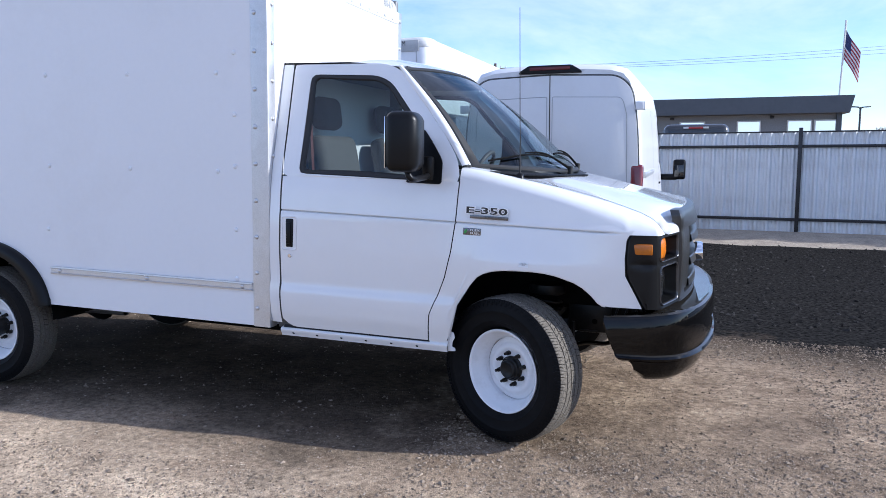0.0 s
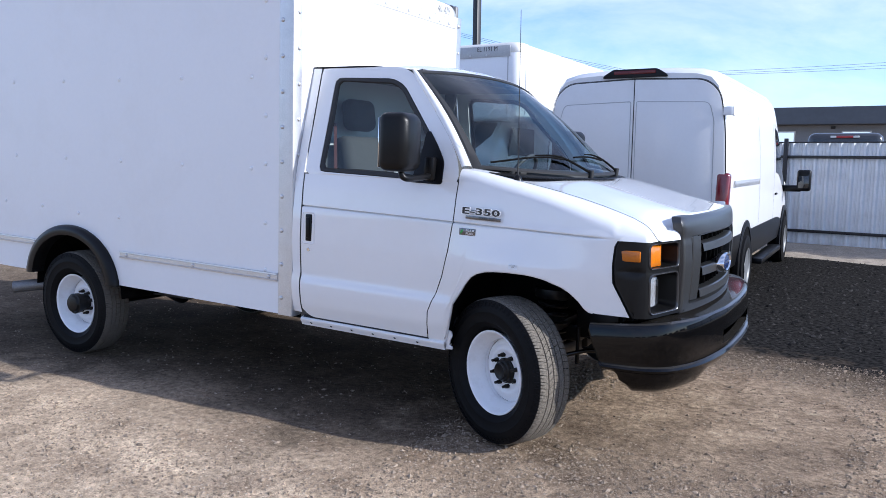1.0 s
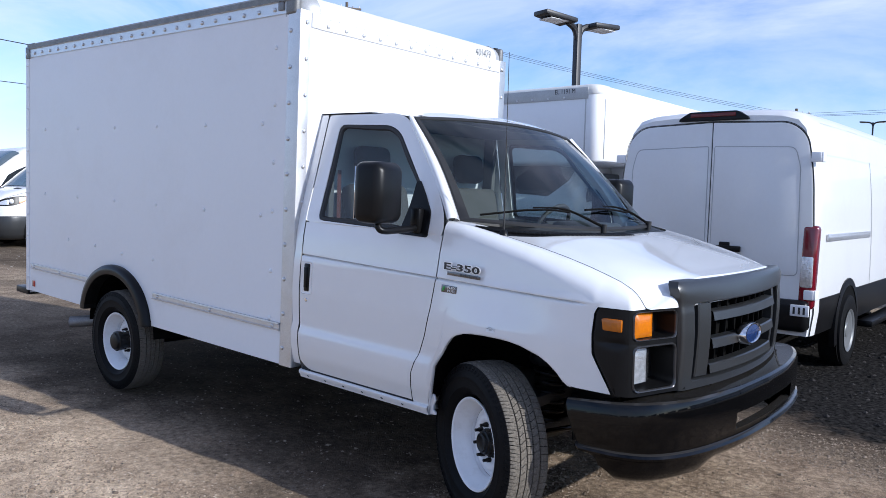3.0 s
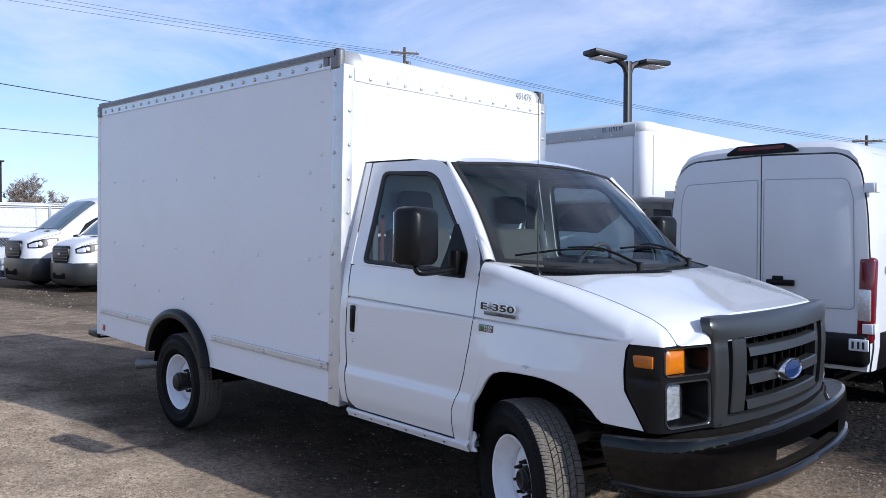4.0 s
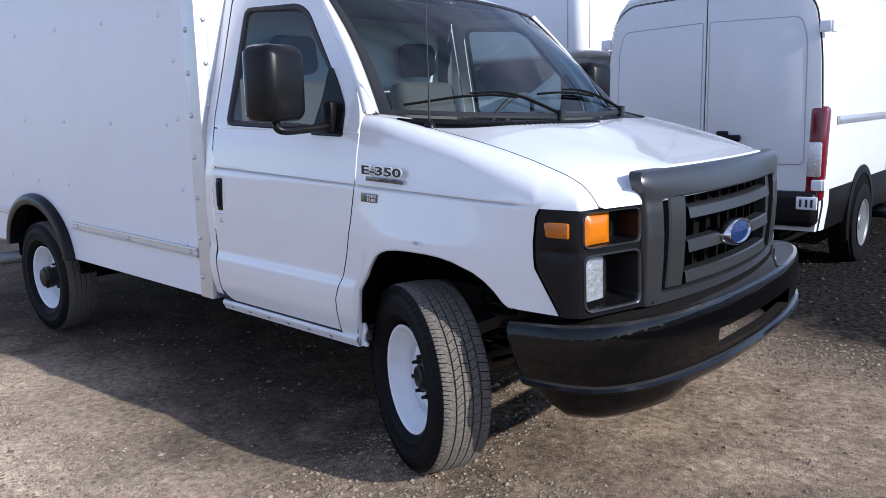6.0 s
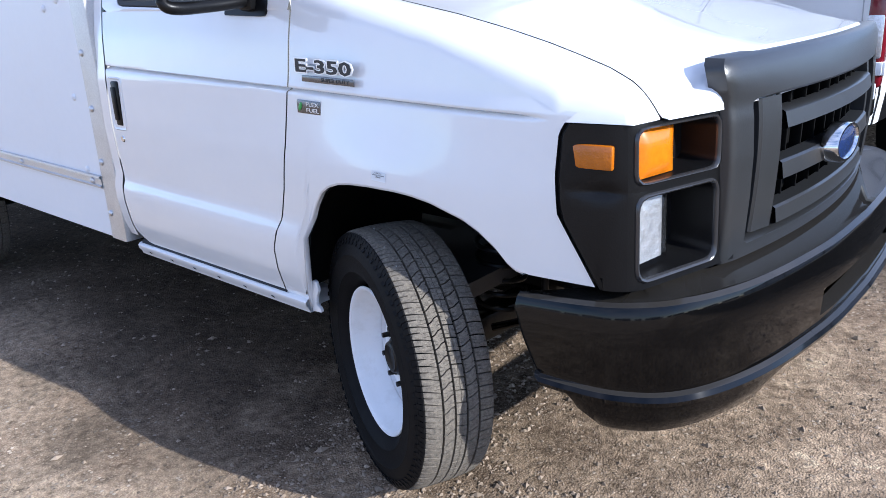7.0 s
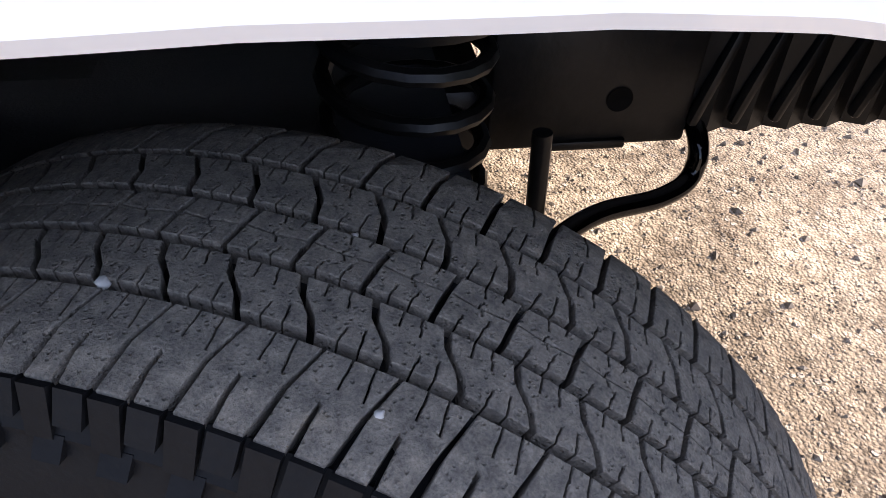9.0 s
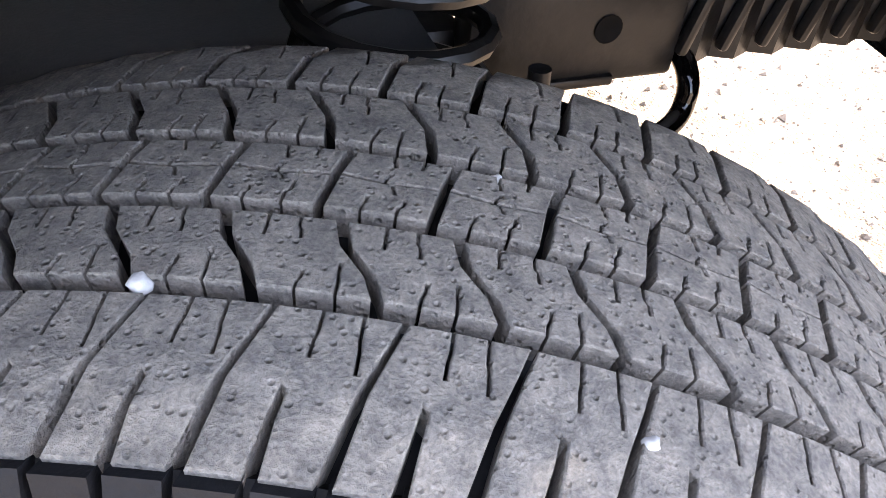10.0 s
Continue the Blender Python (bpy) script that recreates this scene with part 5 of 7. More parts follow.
for i, p in enumerate(line):
    d = (line[min(i + 1, len(line) - 1)] - line[max(i - 1, 0)]).normalized()
    nrm = Vector((d.y, -d.x))
    mid = min(1.0, max(0.0, (p.x - 0.36) / 0.35))
    row = []
    for o, z in sec:
        oo = o
        if o < -0.06:
            oo = max(o, -0.07 - 0.23 * mid)
        zz = z - 0.024 * (1 - mid) * min(1.0, max(0.0, (z - 0.66) / 0.1)) + 0.010 * mid * min(1.0, max(0.0, (z - 0.68) / 0.15))
        if z < 0.655:
            zz = 0.65 + (z - 0.65) * (lerp(0.12, 1.0, min(1.0, max(0.0, (p.x - 0.42) / 0.14))) * lerp(1.0, 0.55, min(1.0, max(0.0, (0.66 - abs(p.y)) / 0.12))))
        q = p + nrm * oo
        q.x += 0.012 + 0.40 * max(0.0, 0.86 - z) * max(0.0, 1 - mid * 2.5)
        row.append((q.x, q.y, zz))
    rows.append(row)
v, f = loft(rows)
ncol = len(sec)
keep = []
for q in f:
    y = sum(v[i][1] for i in q) / 4
    k = min(i % ncol for i in q)
    if abs(y) < 0.405 and k == 7:
        continue
    keep.append(q)
bumper = part("front_bumper", mesh_of("front_bumper", v, keep, M_BLACKGLOSS, angle=32), truck, "glossy black steel front bumper")
# end returns and the lining of the plate opening
for r_ in (rows[0], rows[-1]):
    cen = Vector([sum(p[i] for p in r_) / len(r_) for i in range(3)])
    in_ = [Vector(p).lerp(cen, 0.12) - Vector((0.010, 0, 0)) for p in r_]
    part("bumper_end", mesh_of("bumper_end", [*r_, *in_], [(i, (i + 1) % len(r_), len(r_) + (i + 1) % len(r_), len(r_) + i) for i in range(len(r_))] + [tuple(range(len(r_), 2 * len(r_)))], M_BLACKGLOSS), bumper)
mids = [r for r in rows if abs(r[7][1]) < 0.43]
for k, nm in ((7, "opening_top"), (8, "opening_sill")):
    part(nm, mesh_of(nm, *loft([[r[k], (r[k][0] - 0.045, r[k][1], r[k][2] - 0.004), (r[k][0] - 0.05, r[k][1], r[k][2] + (0.02 if k == 7 else -0.02))] for r in mids]), M_BLACKGLOSS), bumper)
# ---------------------------------------------------------------- door fittings, badges, mirrors
part("door_handle", bm_mesh("door_handle", joined(block((0.046, 0.016, 0.160), (-1.386, -1.007, 1.180), 0.007), block((0.026, 0.012, 0.12), (-1.389, -1.016, 1.18), 0.005)), M_PLASTIC), door, "black vertical door handle")
rows = [[(-1.386 + 0.052 * a, -side_y(-1.386, 1.18) - 0.001 + 0.004 * k, 1.18 + 0.10 * b) for a, b in ((1, 1), (1, -1), (-1, -1), (-1, 1))] for k in (0,)]
ring_o = rounded([(-1.435, 1.082), (-1.338, 1.082), (-1.338, 1.275), (-1.435, 1.275)], 0.02)
ring_i = [(lerp(-1.386, p[0], 0.82), lerp(1.18, p[1], 0.88)) for p in ring_o]
part("handle_bezel", mesh_of("handle_bezel", *loft([[on_side(p, 0.001) for p in ring_o], [on_side(p, -0.003) for p in [(lerp(a[0], b[0], .4), lerp(a[1], b[1], .4)) for a, b in zip(ring_o, ring_i)]], [on_side(p, 0.0005) for p in ring_i]], True), M_PAINT), door)
part("door_lock", mesh_of("door_lock", *lathe([(0.0, -1.014), (0.010, -1.014), (0.0125, -1.010), (0.014, -1.006)], 16), M_CHROME), door, "steel door lock", pose(-1.387, 0, 1.052))
# model badge: chrome letters on a bar
BADGE_AT = Matrix.Translation((-0.252, -1.018, 1.345)) @ pose(0, 0, 0, 90, 1.2, 0)
bp_ = part("model_badge", bm_mesh("model_badge", joined(block((0.222, 0.012, 0.003), (0, 0.007, -0.001), 0.001), block((0.200, 0.017, 0.004), (0.014, -0.0255, 0.0), 0.001)), M_DARKCHROME), truck, "dark chrome model badge on the fender", BADGE_AT)
letters("E-350", 0.047, M_CHROMEWHITE, bp_, pose(0, 0.0065, 0.002), "lettering", 0.0022, "chrome-edged E-350 lettering", wide=2.02, bold=0.0036)
letters("E-350", 0.047, M_INK, bp_, pose(0, 0.0065, 0.0046), "letter_fill", 0.0006, "black letter faces", wide=2.02, bold=0.0012)
letters("SUPER DUTY", 0.0150, M_INK, bp_, pose(0.045, -0.0255, 0.0025), "small_lettering", 0.0005, "black SUPER DUTY lettering", wide=1.25)
fb = Matrix.Translation((-0.328, -1.0135, 1.243)) @ pose(0, 0, 0, 90, 1, 0)
fl = part("fuel_badge", bm_mesh("fuel_badge", block((0.095, 0.036, 0.002), (0, 0, 0), 0.001), M_DARKCHROME), truck, "small chrome fuel badge with a leaf mark", fb)
letters("FLEX\nFUEL", 0.0160, M_CHROMEWHITE, fl, pose(0.016, -0.0005, 0.0014), "lettering", 0.0006, wide=1.5)
leaf = bmesh.new()
bmesh.ops.create_uvsphere(leaf, u_segments=10, v_segments=6, radius=0.012)
bmesh.ops.scale(leaf, vec=(0.55, 1.1, 0.15), verts=leaf.verts)
part("leaf_mark", bm_mesh("leaf_mark", leaf, M_GREEN), fl, "", pose(-0.034, 0, 0.0015, 0, 0, -24.3))
# tyre pressure sticker on the fender
st_at = Matrix.Translation(on_side((-0.048, 1.092), -0.0012)) @ pose(0, 0, 0, 90, 2, 0)
sk = part("pressure_sticker", bm_mesh("pressure_sticker", block((0.048, 0.0235, 0.0008), (0, 0, 0)), M_STICKER), truck, "pale pressure sticker above the wheel arch", st_at)
letters("Cold Tire\nInflation Pressure\n(80PSI)", 0.0053, M_INKGREY, sk, pose(0, 0.0043, 0.0008), "lettering", 0.0002, wide=1.15)

for sgn in (-1, 1):
    m_at = Matrix.Translation((-0.635, sgn * 1.225, 1.688)) @ pose(0, 0, 0, 0, 0, sgn * -8)
    hm = block((0.185, 0.215, 0.295), (0.024, 0, 0.004), 0.045, 4)
    for q in hm.verts:
        if q.co.x > 0:
            q.co.x *= 1 - 0.25 * abs(q.co.z / 0.15) ** 2 - 0.12 * abs(q.co.y / 0.1) ** 2
    mir = part("door_mirror", bm_mesh("door_mirror", hm, M_PLASTIC, angle=60), truck, "large black towing mirror", m_at)
    part("mirror_glass", bm_mesh("mirror_glass", block((0.004, 0.165, 0.25), (-0.068, 0, 0), 0.0015), M_MIRROR), mir)
    arm = curve_points([(0.03, sgn * 0.02, -0.13), (0.045, sgn * 0.03, -0.165), (0.06, 0.0, -0.178), (0.07, -sgn * 0.10, -0.176), (0.085, -sgn * 0.19, -0.17), (0.085, -sgn * 0.235, -0.165)])
    part("mirror_arm", mesh_of("mirror_arm", *sweep(arm, 0.0165, 12), M_PLASTIC), mir)
    part("mirror_foot", bm_mesh("mirror_foot", block((0.06, 0.05, 0.13), (0.085, -sgn * 0.235, -0.13), 0.015), M_PLASTIC), mir)

# antenna
an = part("antenna", mesh_of("antenna", *lathe([(0.0, 0.03), (0.010, 0.03), (0.018, 0.022), (0.024, 0.008), (0.026, 0.0)], 16, "z"), M_PLASTIC), truck, "thin black whip antenna", pose(-0.115, -0.885, ZS(-0.115) - 0.006))
part("antenna_whip", mesh_of("antenna_whip", *sweep([(0, 0, 0.03), (-0.003, 0.0, 0.2), (-0.008, 0.002, 0.28), (-0.03, 0.012, 0.86)], 0.002, 8, True, [0.0045, 0.0028, 0.0022, 0.0016]), M_SEAL), an)
# wipers: each blade lies on the glass, its arm runs down to a pivot on the cowl
lift = Vector((0.012, 0, 0.012))
for blade, arm in (([(-0.93, 0.045), (-0.83, 0.08), (-0.725, 0.11), (-0.62, 0.125), (-0.525, 0.13), (-0.42, 0.12)], [(-0.66, 0.135), (-0.50, 0.145), (-0.38, 0.115), (-0.20, 0.01)]), ([(-0.25, 0.145), (-0.10, 0.155), (0.025, 0.155), (0.15, 0.145), (0.275, 0.125)], [(0.0, 0.175), (0.16, 0.17), (0.32, 0.125), (0.52, 0.01)])):
    pts = curve_points([screen(a, b) + lift * 1.15 for a, b in arm], 4)
    wp = part("wiper", mesh_of("wiper", *sweep(pts, 0.0075, 8, True, [lerp(0.004, 0.008, k / (len(pts) - 1)) for k in range(len(pts))]), M_VOID), truck, "black windscreen wiper")
    pts = curve_points([screen(a, b) + lift for a, b in blade], 4)
    part("wiper_blade", mesh_of("wiper_blade", *sweep(pts, 0.006, 6), M_VOID), wp)
    pv = screen(*arm[-1])
    part("wiper_pivot", mesh_of("wiper_pivot", *sweep([pv + Vector((0.012, 0, -0.02)), pv + Vector((0.016, 0, 0.030))], 0.016, 10), M_SEAL), wp)

# ---------------------------------------------------------------- cab interior
def seat(y):
    s = part("seat", bm_mesh("seat", joined(block((0.52, 0.50, 0.16), (-1.08, y, 1.06), 0.05, 3), block((0.14, 0.50, 0.62), (-1.34, y, 1.42), 0.055, 3, turn=(0, -12, 0)), block((0.40, 0.40, 0.26), (-1.08, y, 0.88), 0.02)), M_SEAT), truck, "grey cloth bucket seat")
    part("headrest", bm_mesh("headrest", block((0.11, 0.27, 0.20), (-1.425, y, 1.86), 0.05, 3, turn=(0, -8, 0)), M_SEAT), s)
    return s


seat(-0.48), seat(0.48)
dash = block((0.42, 1.66, 0.30), (-0.36, 0, 1.36), 0.06, 3)
part("dashboard", bm_mesh("dashboard", joined(dash, block((0.34, 0.36, 0.10), (-0.42, 0.45, 1.50), 0.04, 3), block((0.5, 0.5, 0.5), (-0.45, 0, 1.0), 0.06)), M_DASH), truck, "dark grey dashboard")
v, f = lathe([(0.185 + 0.014 * math.cos(a), 0.014 * math.sin(a)) for a in np.linspace(0, 2 * math.pi, 11)], 36, "z")
sw = part("steering_wheel", mesh_of("steering_wheel", v, f, M_DASH), truck, "black steering wheel", pose(-0.70, 0.45, 1.48, 0, -62, 0))
part("steering_hub", bm_mesh("steering_hub", joined(block((0.14, 0.20, 0.04), (0, 0, -0.01), 0.015), block((0.035, 0.34, 0.015), (0, 0, -0.005), 0.005), block((0.16, 0.03, 0.015), (-0.09, 0, -0.005), 0.005)), M_DASH), sw)
part("belt", mesh_of("belt", *loft([[(-1.35, -0.835, 1.80), (-1.35, -0.805, 1.80)], [(-1.33, -0.85, 1.55), (-1.33, -0.82, 1.55)], [(-1.30, -0.86, 1.0), (-1.30, -0.83, 1.0)]]), M_BELT), truck, "dusty red seat belt")
for sgn in (-1, 1):
    part("inner_pillar", bm_mesh("inner_pillar", block((0.10, 0.05, 0.62), (-1.48, sgn * 0.80, 1.80), 0.02), M_TRIMGREY), truck)


# ---------------------------------------------------------------- ground
def ground_material():
    m = bpy.data.materials.new("packed gravel")
    m.use_nodes = True
    n, l = m.node_tree.nodes, m.node_tree.links
    b = n["Principled BSDF"]
    b.inputs["Roughness"].default_value = 1.0
    b.inputs["Specular IOR Level"].default_value = 0.02
    tc = n.new("ShaderNodeTexCoord")

    def tex(scale, detail=6.0, rough=0.6, kind="ShaderNodeTexNoise"):
        t = n.new(kind)
        t.inputs["Scale"].default_value = scale
        if kind == "ShaderNodeTexNoise":
            t.inputs["Detail"].default_value, t.inputs["Roughness"].default_value = detail, rough
        l.new(tc.outputs["Object"], t.inputs["Vector"])
        return t

    def math_(op, a, b_, clamp=False):
        q = n.new("ShaderNodeMath")
        q.operation, q.use_clamp = op, clamp
        for i, v_ in enumerate((a, b_)):
            if isinstance(v_, (int, float)):
                q.inputs[i].default_value = v_
            else:
                l.new(v_, q.inputs[i])
        return q.outputs[0]

    def mix(fac, a, b_, mode="MIX"):
        q = n.new("ShaderNodeMixRGB")
        q.blend_type = mode
        for nm, v_ in (("Fac", fac), ("Color1", a), ("Color2", b_)):
            if isinstance(v_, (int, float)):
                q.inputs[nm].default_value = v_
            elif isinstance(v_, tuple):
                q.inputs[nm].default_value = (*v_, 1)
            else:
                l.new(v_, q.inputs[nm])
        return q.outputs["Color"]

    def ramp(v_, p0, p1):
        return math_("MULTIPLY", math_("SUBTRACT", v_, p0), 1.0 / (p1 - p0), True)

    big, mid, sm, grit = tex(0.55, 5), tex(3.2, 7, 0.65), tex(26, 6, 0.6), tex(210, 3, 0.6)
    vor = tex(150, kind="ShaderNodeTexVoronoi")
    vor2 = tex(62, kind="ShaderNodeTexVoronoi")
    tone = n.new("ShaderNodeSeparateColor")
    l.new(vor.outputs["Color"], tone.inputs["Color"])
    tone2 = n.new("ShaderNodeSeparateColor")
    l.new(vor2.outputs["Color"], tone2.inputs["Color"])
    # fines between the stones, in pale and dark drifts
    earth = mix(ramp(mid.outputs["Fac"], 0.36, 0.64), (0.235, 0.172, 0.118), (0.56, 0.435, 0.305))
    earth = mix(math_("MULTIPLY", ramp(big.outputs["Fac"], 0.48, 0.62), 0.55), earth, (0.115, 0.088, 0.066))
    col = mix(0.55, earth, ramp(sm.outputs["Fac"], 0.30, 0.70), "OVERLAY")
    col = mix(0.45, col, grit.outputs["Fac"], "OVERLAY")
    # small stones of many tones, then fewer larger ones
    chip = mix(tone.outputs[0], (0.15, 0.114, 0.083), (0.60, 0.485, 0.36))
    col = mix(math_("MULTIPLY", ramp(tone.outputs[1], 0.45, 0.55), 0.42), col, chip)
    # gaps between the stones darkened, their shade painted into the colour
    col = mix(math_("MULTIPLY", ramp(vor.outputs["Distance"], 0.35, 0.62), 0.22), col, (0.085, 0.062, 0.045))
    pale = ramp(vor2.outputs["Distance"], 0.46, 0.34)
    pick = ramp(tone2.outputs[1], 0.88, 0.90)
    col = mix(math_("MULTIPLY", pale, pick), col, mix(tone2.outputs[2], (0.15, 0.12, 0.095), (0.56, 0.47, 0.37)))
    xyz = n.new("ShaderNodeSeparateXYZ")
    l.new(tc.outputs["Object"], xyz.inputs[0])
    # a pale dusty lane beside the parked truck; browner ground ahead of it
    lane = ramp(math_("ADD", math_("ADD", math_("MULTIPLY", xyz.outputs["Y"], -1.0), math_("MULTIPLY", xyz.outputs["X"], -0.38)), math_("MULTIPLY", math_("SUBTRACT", big.outputs["Fac"], 0.5), 2.2)), 1.3, 2.5)
    tint = mix(lane, (0.90, 0.865, 0.83), (1.36, 1.36, 1.35))
    col = mix(1.0, col, tint, "MULTIPLY")
    # dark asphalt millings in the yard by the van
    wob = math_("MULTIPLY", math_("SUBTRACT", mid.outputs["Fac"], 0.5), 1.6)
    edge = math_("ADD", math_("ADD", xyz.outputs["Y"], math_("MULTIPLY", xyz.outputs["X"], 0.30)), wob)
    near = ramp(edge, 1.25, 2.35)
    far = math_("SUBTRACT", 1.0, ramp(math_("ADD", xyz.outputs["Y"], wob), 9.0, 9.5))
    left = ramp(math_("ADD", xyz.outputs["X"], wob), -3.2, -1.6)
    mask = math_("MULTIPLY", math_("MULTIPLY", near, far), left)
    milling = mix(ramp(sm.outputs["Fac"], 0.38, 0.66), (0.006, 0.0058, 0.0055), (0.040, 0.037, 0.034))
    milling = mix(0.6, milling, grit.outputs["Fac"], "OVERLAY")
    # the truck's shade painted into the ground colour, over somewhat darker parked earth
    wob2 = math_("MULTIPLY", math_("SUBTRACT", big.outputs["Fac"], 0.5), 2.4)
    shade_patch = math_("MULTIPLY", ramp(math_("ADD", math_("ADD", xyz.outputs["Y"], wob2), wob), -1.75, -1.05), math_("SUBTRACT", 1.0, ramp(math_("ADD", xyz.outputs["X"], wob), -0.9, 0.3)))
    shade_patch = math_("MULTIPLY", shade_patch, math_("SUBTRACT", 1.0, ramp(math_("ADD", math_("ADD", xyz.outputs["Y"], math_("MULTIPLY", xyz.outputs["X"], 0.12)), wob), 0.5, 1.3)))
    shade_patch = math_("MULTIPLY", shade_patch, math_("ADD", 0.55, math_("MULTIPLY", ramp(math_("ADD", xyz.outputs["X"], wob), -9.0, -6.5), 0.45)))
    # the ground before the far vans darkens too
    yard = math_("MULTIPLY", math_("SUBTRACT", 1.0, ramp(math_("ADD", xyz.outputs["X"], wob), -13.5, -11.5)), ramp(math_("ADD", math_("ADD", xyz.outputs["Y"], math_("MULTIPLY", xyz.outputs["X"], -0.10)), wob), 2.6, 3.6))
    shade_patch = math_("MAXIMUM", shade_patch, yard)
    col = mix(math_("MULTIPLY", shade_patch, 0.88), col, mix(0.86, col, (0.022, 0.0178, 0.0146)))
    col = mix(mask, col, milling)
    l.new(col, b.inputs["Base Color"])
    h = math_("ADD", math_("ADD", math_("MULTIPLY", sm.outputs["Fac"], 0.010), math_("MULTIPLY", grit.outputs["Fac"], 0.0016)), math_("ADD", math_("MULTIPLY", vor.outputs["Distance"], -0.0034), math_("MULTIPLY", math_("MULTIPLY", pale, pick), 0.004)))
    bp = n.new("ShaderNodeBump")
    bp.inputs["Strength"].default_value, bp.inputs["Distance"].default_value = 1.0, 1.0
    l.new(h, bp.inputs["Height"])
    l.new(bp.outputs["Normal"], b.inputs["Normal"])
    return m


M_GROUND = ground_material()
# one sheet: fine near the truck with shallow ruts, coarse to the horizon
def ground_z(x, y):
    near = math.exp(-((x + 1) / 9) ** 2 - ((y + 1) / 7) ** 2)
    return (0.010 * noise.noise((x * 1.3, y * 1.3, 0)) + 0.006 * noise.noise((x * 5, y * 5, 3))) * near - 0.004


axis_ = sorted(set([round(a, 3) for a in np.linspace(-9, 7, 161)] + [-900, -400, -180, -90, -55, -38, -28, -22, -17, -13, -11, 9, 11, 14, 18, 25, 40, 70, 150, 400, 900]))
vv = [(x, y, ground_z(x, y)) for y in axis_ for x in axis_]
na = len(axis_)
ff = [(j * na + i, j * na + i + 1, (j + 1) * na + i + 1, (j + 1) * na + i) for j in range(na - 1) for i in range(na - 1)]
gme = bpy.data.meshes.new("ground")
gme.from_pydata(vv, [], ff)
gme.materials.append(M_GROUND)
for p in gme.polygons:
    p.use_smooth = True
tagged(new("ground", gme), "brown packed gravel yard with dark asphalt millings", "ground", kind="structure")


def stones(name, count, region, sizes, mat, seed, label):
    """Loose stones joined in one mesh: squashed, uneven octahedra and cubes."""
    rnd = random.Random(seed)
    base = [(1, 0, 0), (0, 1, 0), (-1, 0, 0), (0, -1, 0), (0, 0, 1), (0, 0, -0.6)]
    fcs = [(0, 1, 4), (1, 2, 4), (2, 3, 4), (3, 0, 4), (1, 0, 5), (2, 1, 5), (3, 2, 5), (0, 3, 5)]
    V, F = [], []
    for _ in range(count):
        x, y = region(rnd)
        s = sizes(rnd)
        a = rnd.uniform(0, 6.28)
        fx, fy, fz = rnd.uniform(0.7, 1.4), rnd.uniform(0.6, 1.1), rnd.uniform(0.45, 0.85)
        b0 = len(V)
        for p in base:
            q = [p[k] * s * rnd.uniform(0.7, 1.25) for k in range(3)]
            X, Y = q[0] * fx, q[1] * fy
            V.append((x + X * math.cos(a) - Y * math.sin(a), y + X * math.sin(a) + Y * math.cos(a), ground_z(x, y) + q[2] * fz + s * 0.15))
        F += [tuple(b0 + i for i in f) for f in fcs]
    me = bpy.data.meshes.new(name)
    me.from_pydata(V, [], F)
    me.materials.append(mat)
    return tagged(new(name, me), label, "stones", kind="stuff")


def stone_material(name, lo, hi):
    m = material(name, lo, 0.95, var=0.2, scale=60, fine=0.4, fine_scale=300, spec=0.1)
    n, l = m.node_tree.nodes, m.node_tree.links
    g = n.new("ShaderNodeNewGeometry")
    r = n.new("ShaderNodeValToRGB")
    r.color_ramp.elements[0].color, r.color_ramp.elements[1].color = (*lo, 1), (*hi, 1)
    l.new(g.outputs["Random Per Island"], r.inputs["Fac"])
    b = n["Principled BSDF"]
    old = b.inputs["Base Color"].links[0].from_socket
    mx = n.new("ShaderNodeMixRGB")
    mx.inputs["Fac"].default_value = 0.75
    l.new(old, mx.inputs["Color1"])
    l.new(r.outputs["Color"], mx.inputs["Color2"])
    l.new(mx.outputs["Color"], b.inputs["Base Color"])
    return m


M_PEBBLES = stone_material("mixed pebbles", (0.15, 0.115, 0.084), (0.44, 0.35, 0.26))
M_PALESTONE = stone_material("pale limestone chips", (0.26, 0.23, 0.19), (0.52, 0.48, 0.42))
M_CHIPS = stone_material("dark chips", (0.009, 0.009, 0.009), (0.085, 0.078, 0.072))


def near_region(r):
    while True:
        x, y = r.uniform(-6.5, 4.0), r.uniform(-3.9, 1.8)
        if y < -1.7 or x > -0.5 or r.random() < 0.06:
            return x, y


def open_region(r):
    while True:
        x, y = near_region(r)
        if not (0.1 < x < 1.5 and -0.7 < y < 1.1) or r.random() < 0.12:
            return x, y


stones("gravel", 88000, open_region, lambda r: 0.003 + 0.009 * r.random() ** 3, M_PEBBLES, 3, "loose brown and grey gravel")
stones("loose_stones", 3900, open_region, lambda r: 0.007 + 0.012 * r.random() ** 2, M_PEBBLES, 4, "scattered larger stones on the gravel")
stones("asphalt_chips", 9000, lambda r: (r.uniform(-2.0, 9.0), 2.3 + 7.0 * r.random()), lambda r: 0.006 + 0.022 * r.random() ** 3, M_CHIPS, 6, "dark crumbled asphalt millings")
stones("close_gravel", 16000, lambda r: (r.uniform(-0.6, 1.6), r.uniform(-1.3, 0.9)), lambda r: 0.0014 + 0.0036 * r.random() ** 3, M_PEBBLES, 8, "fine gravel below the front axle")
stones("dark_debris", 110, open_region, lambda r: 0.004 + 0.009 * r.random() ** 3, M_CHIPS, 9, "scattered dark crumbs of asphalt on the gravel")
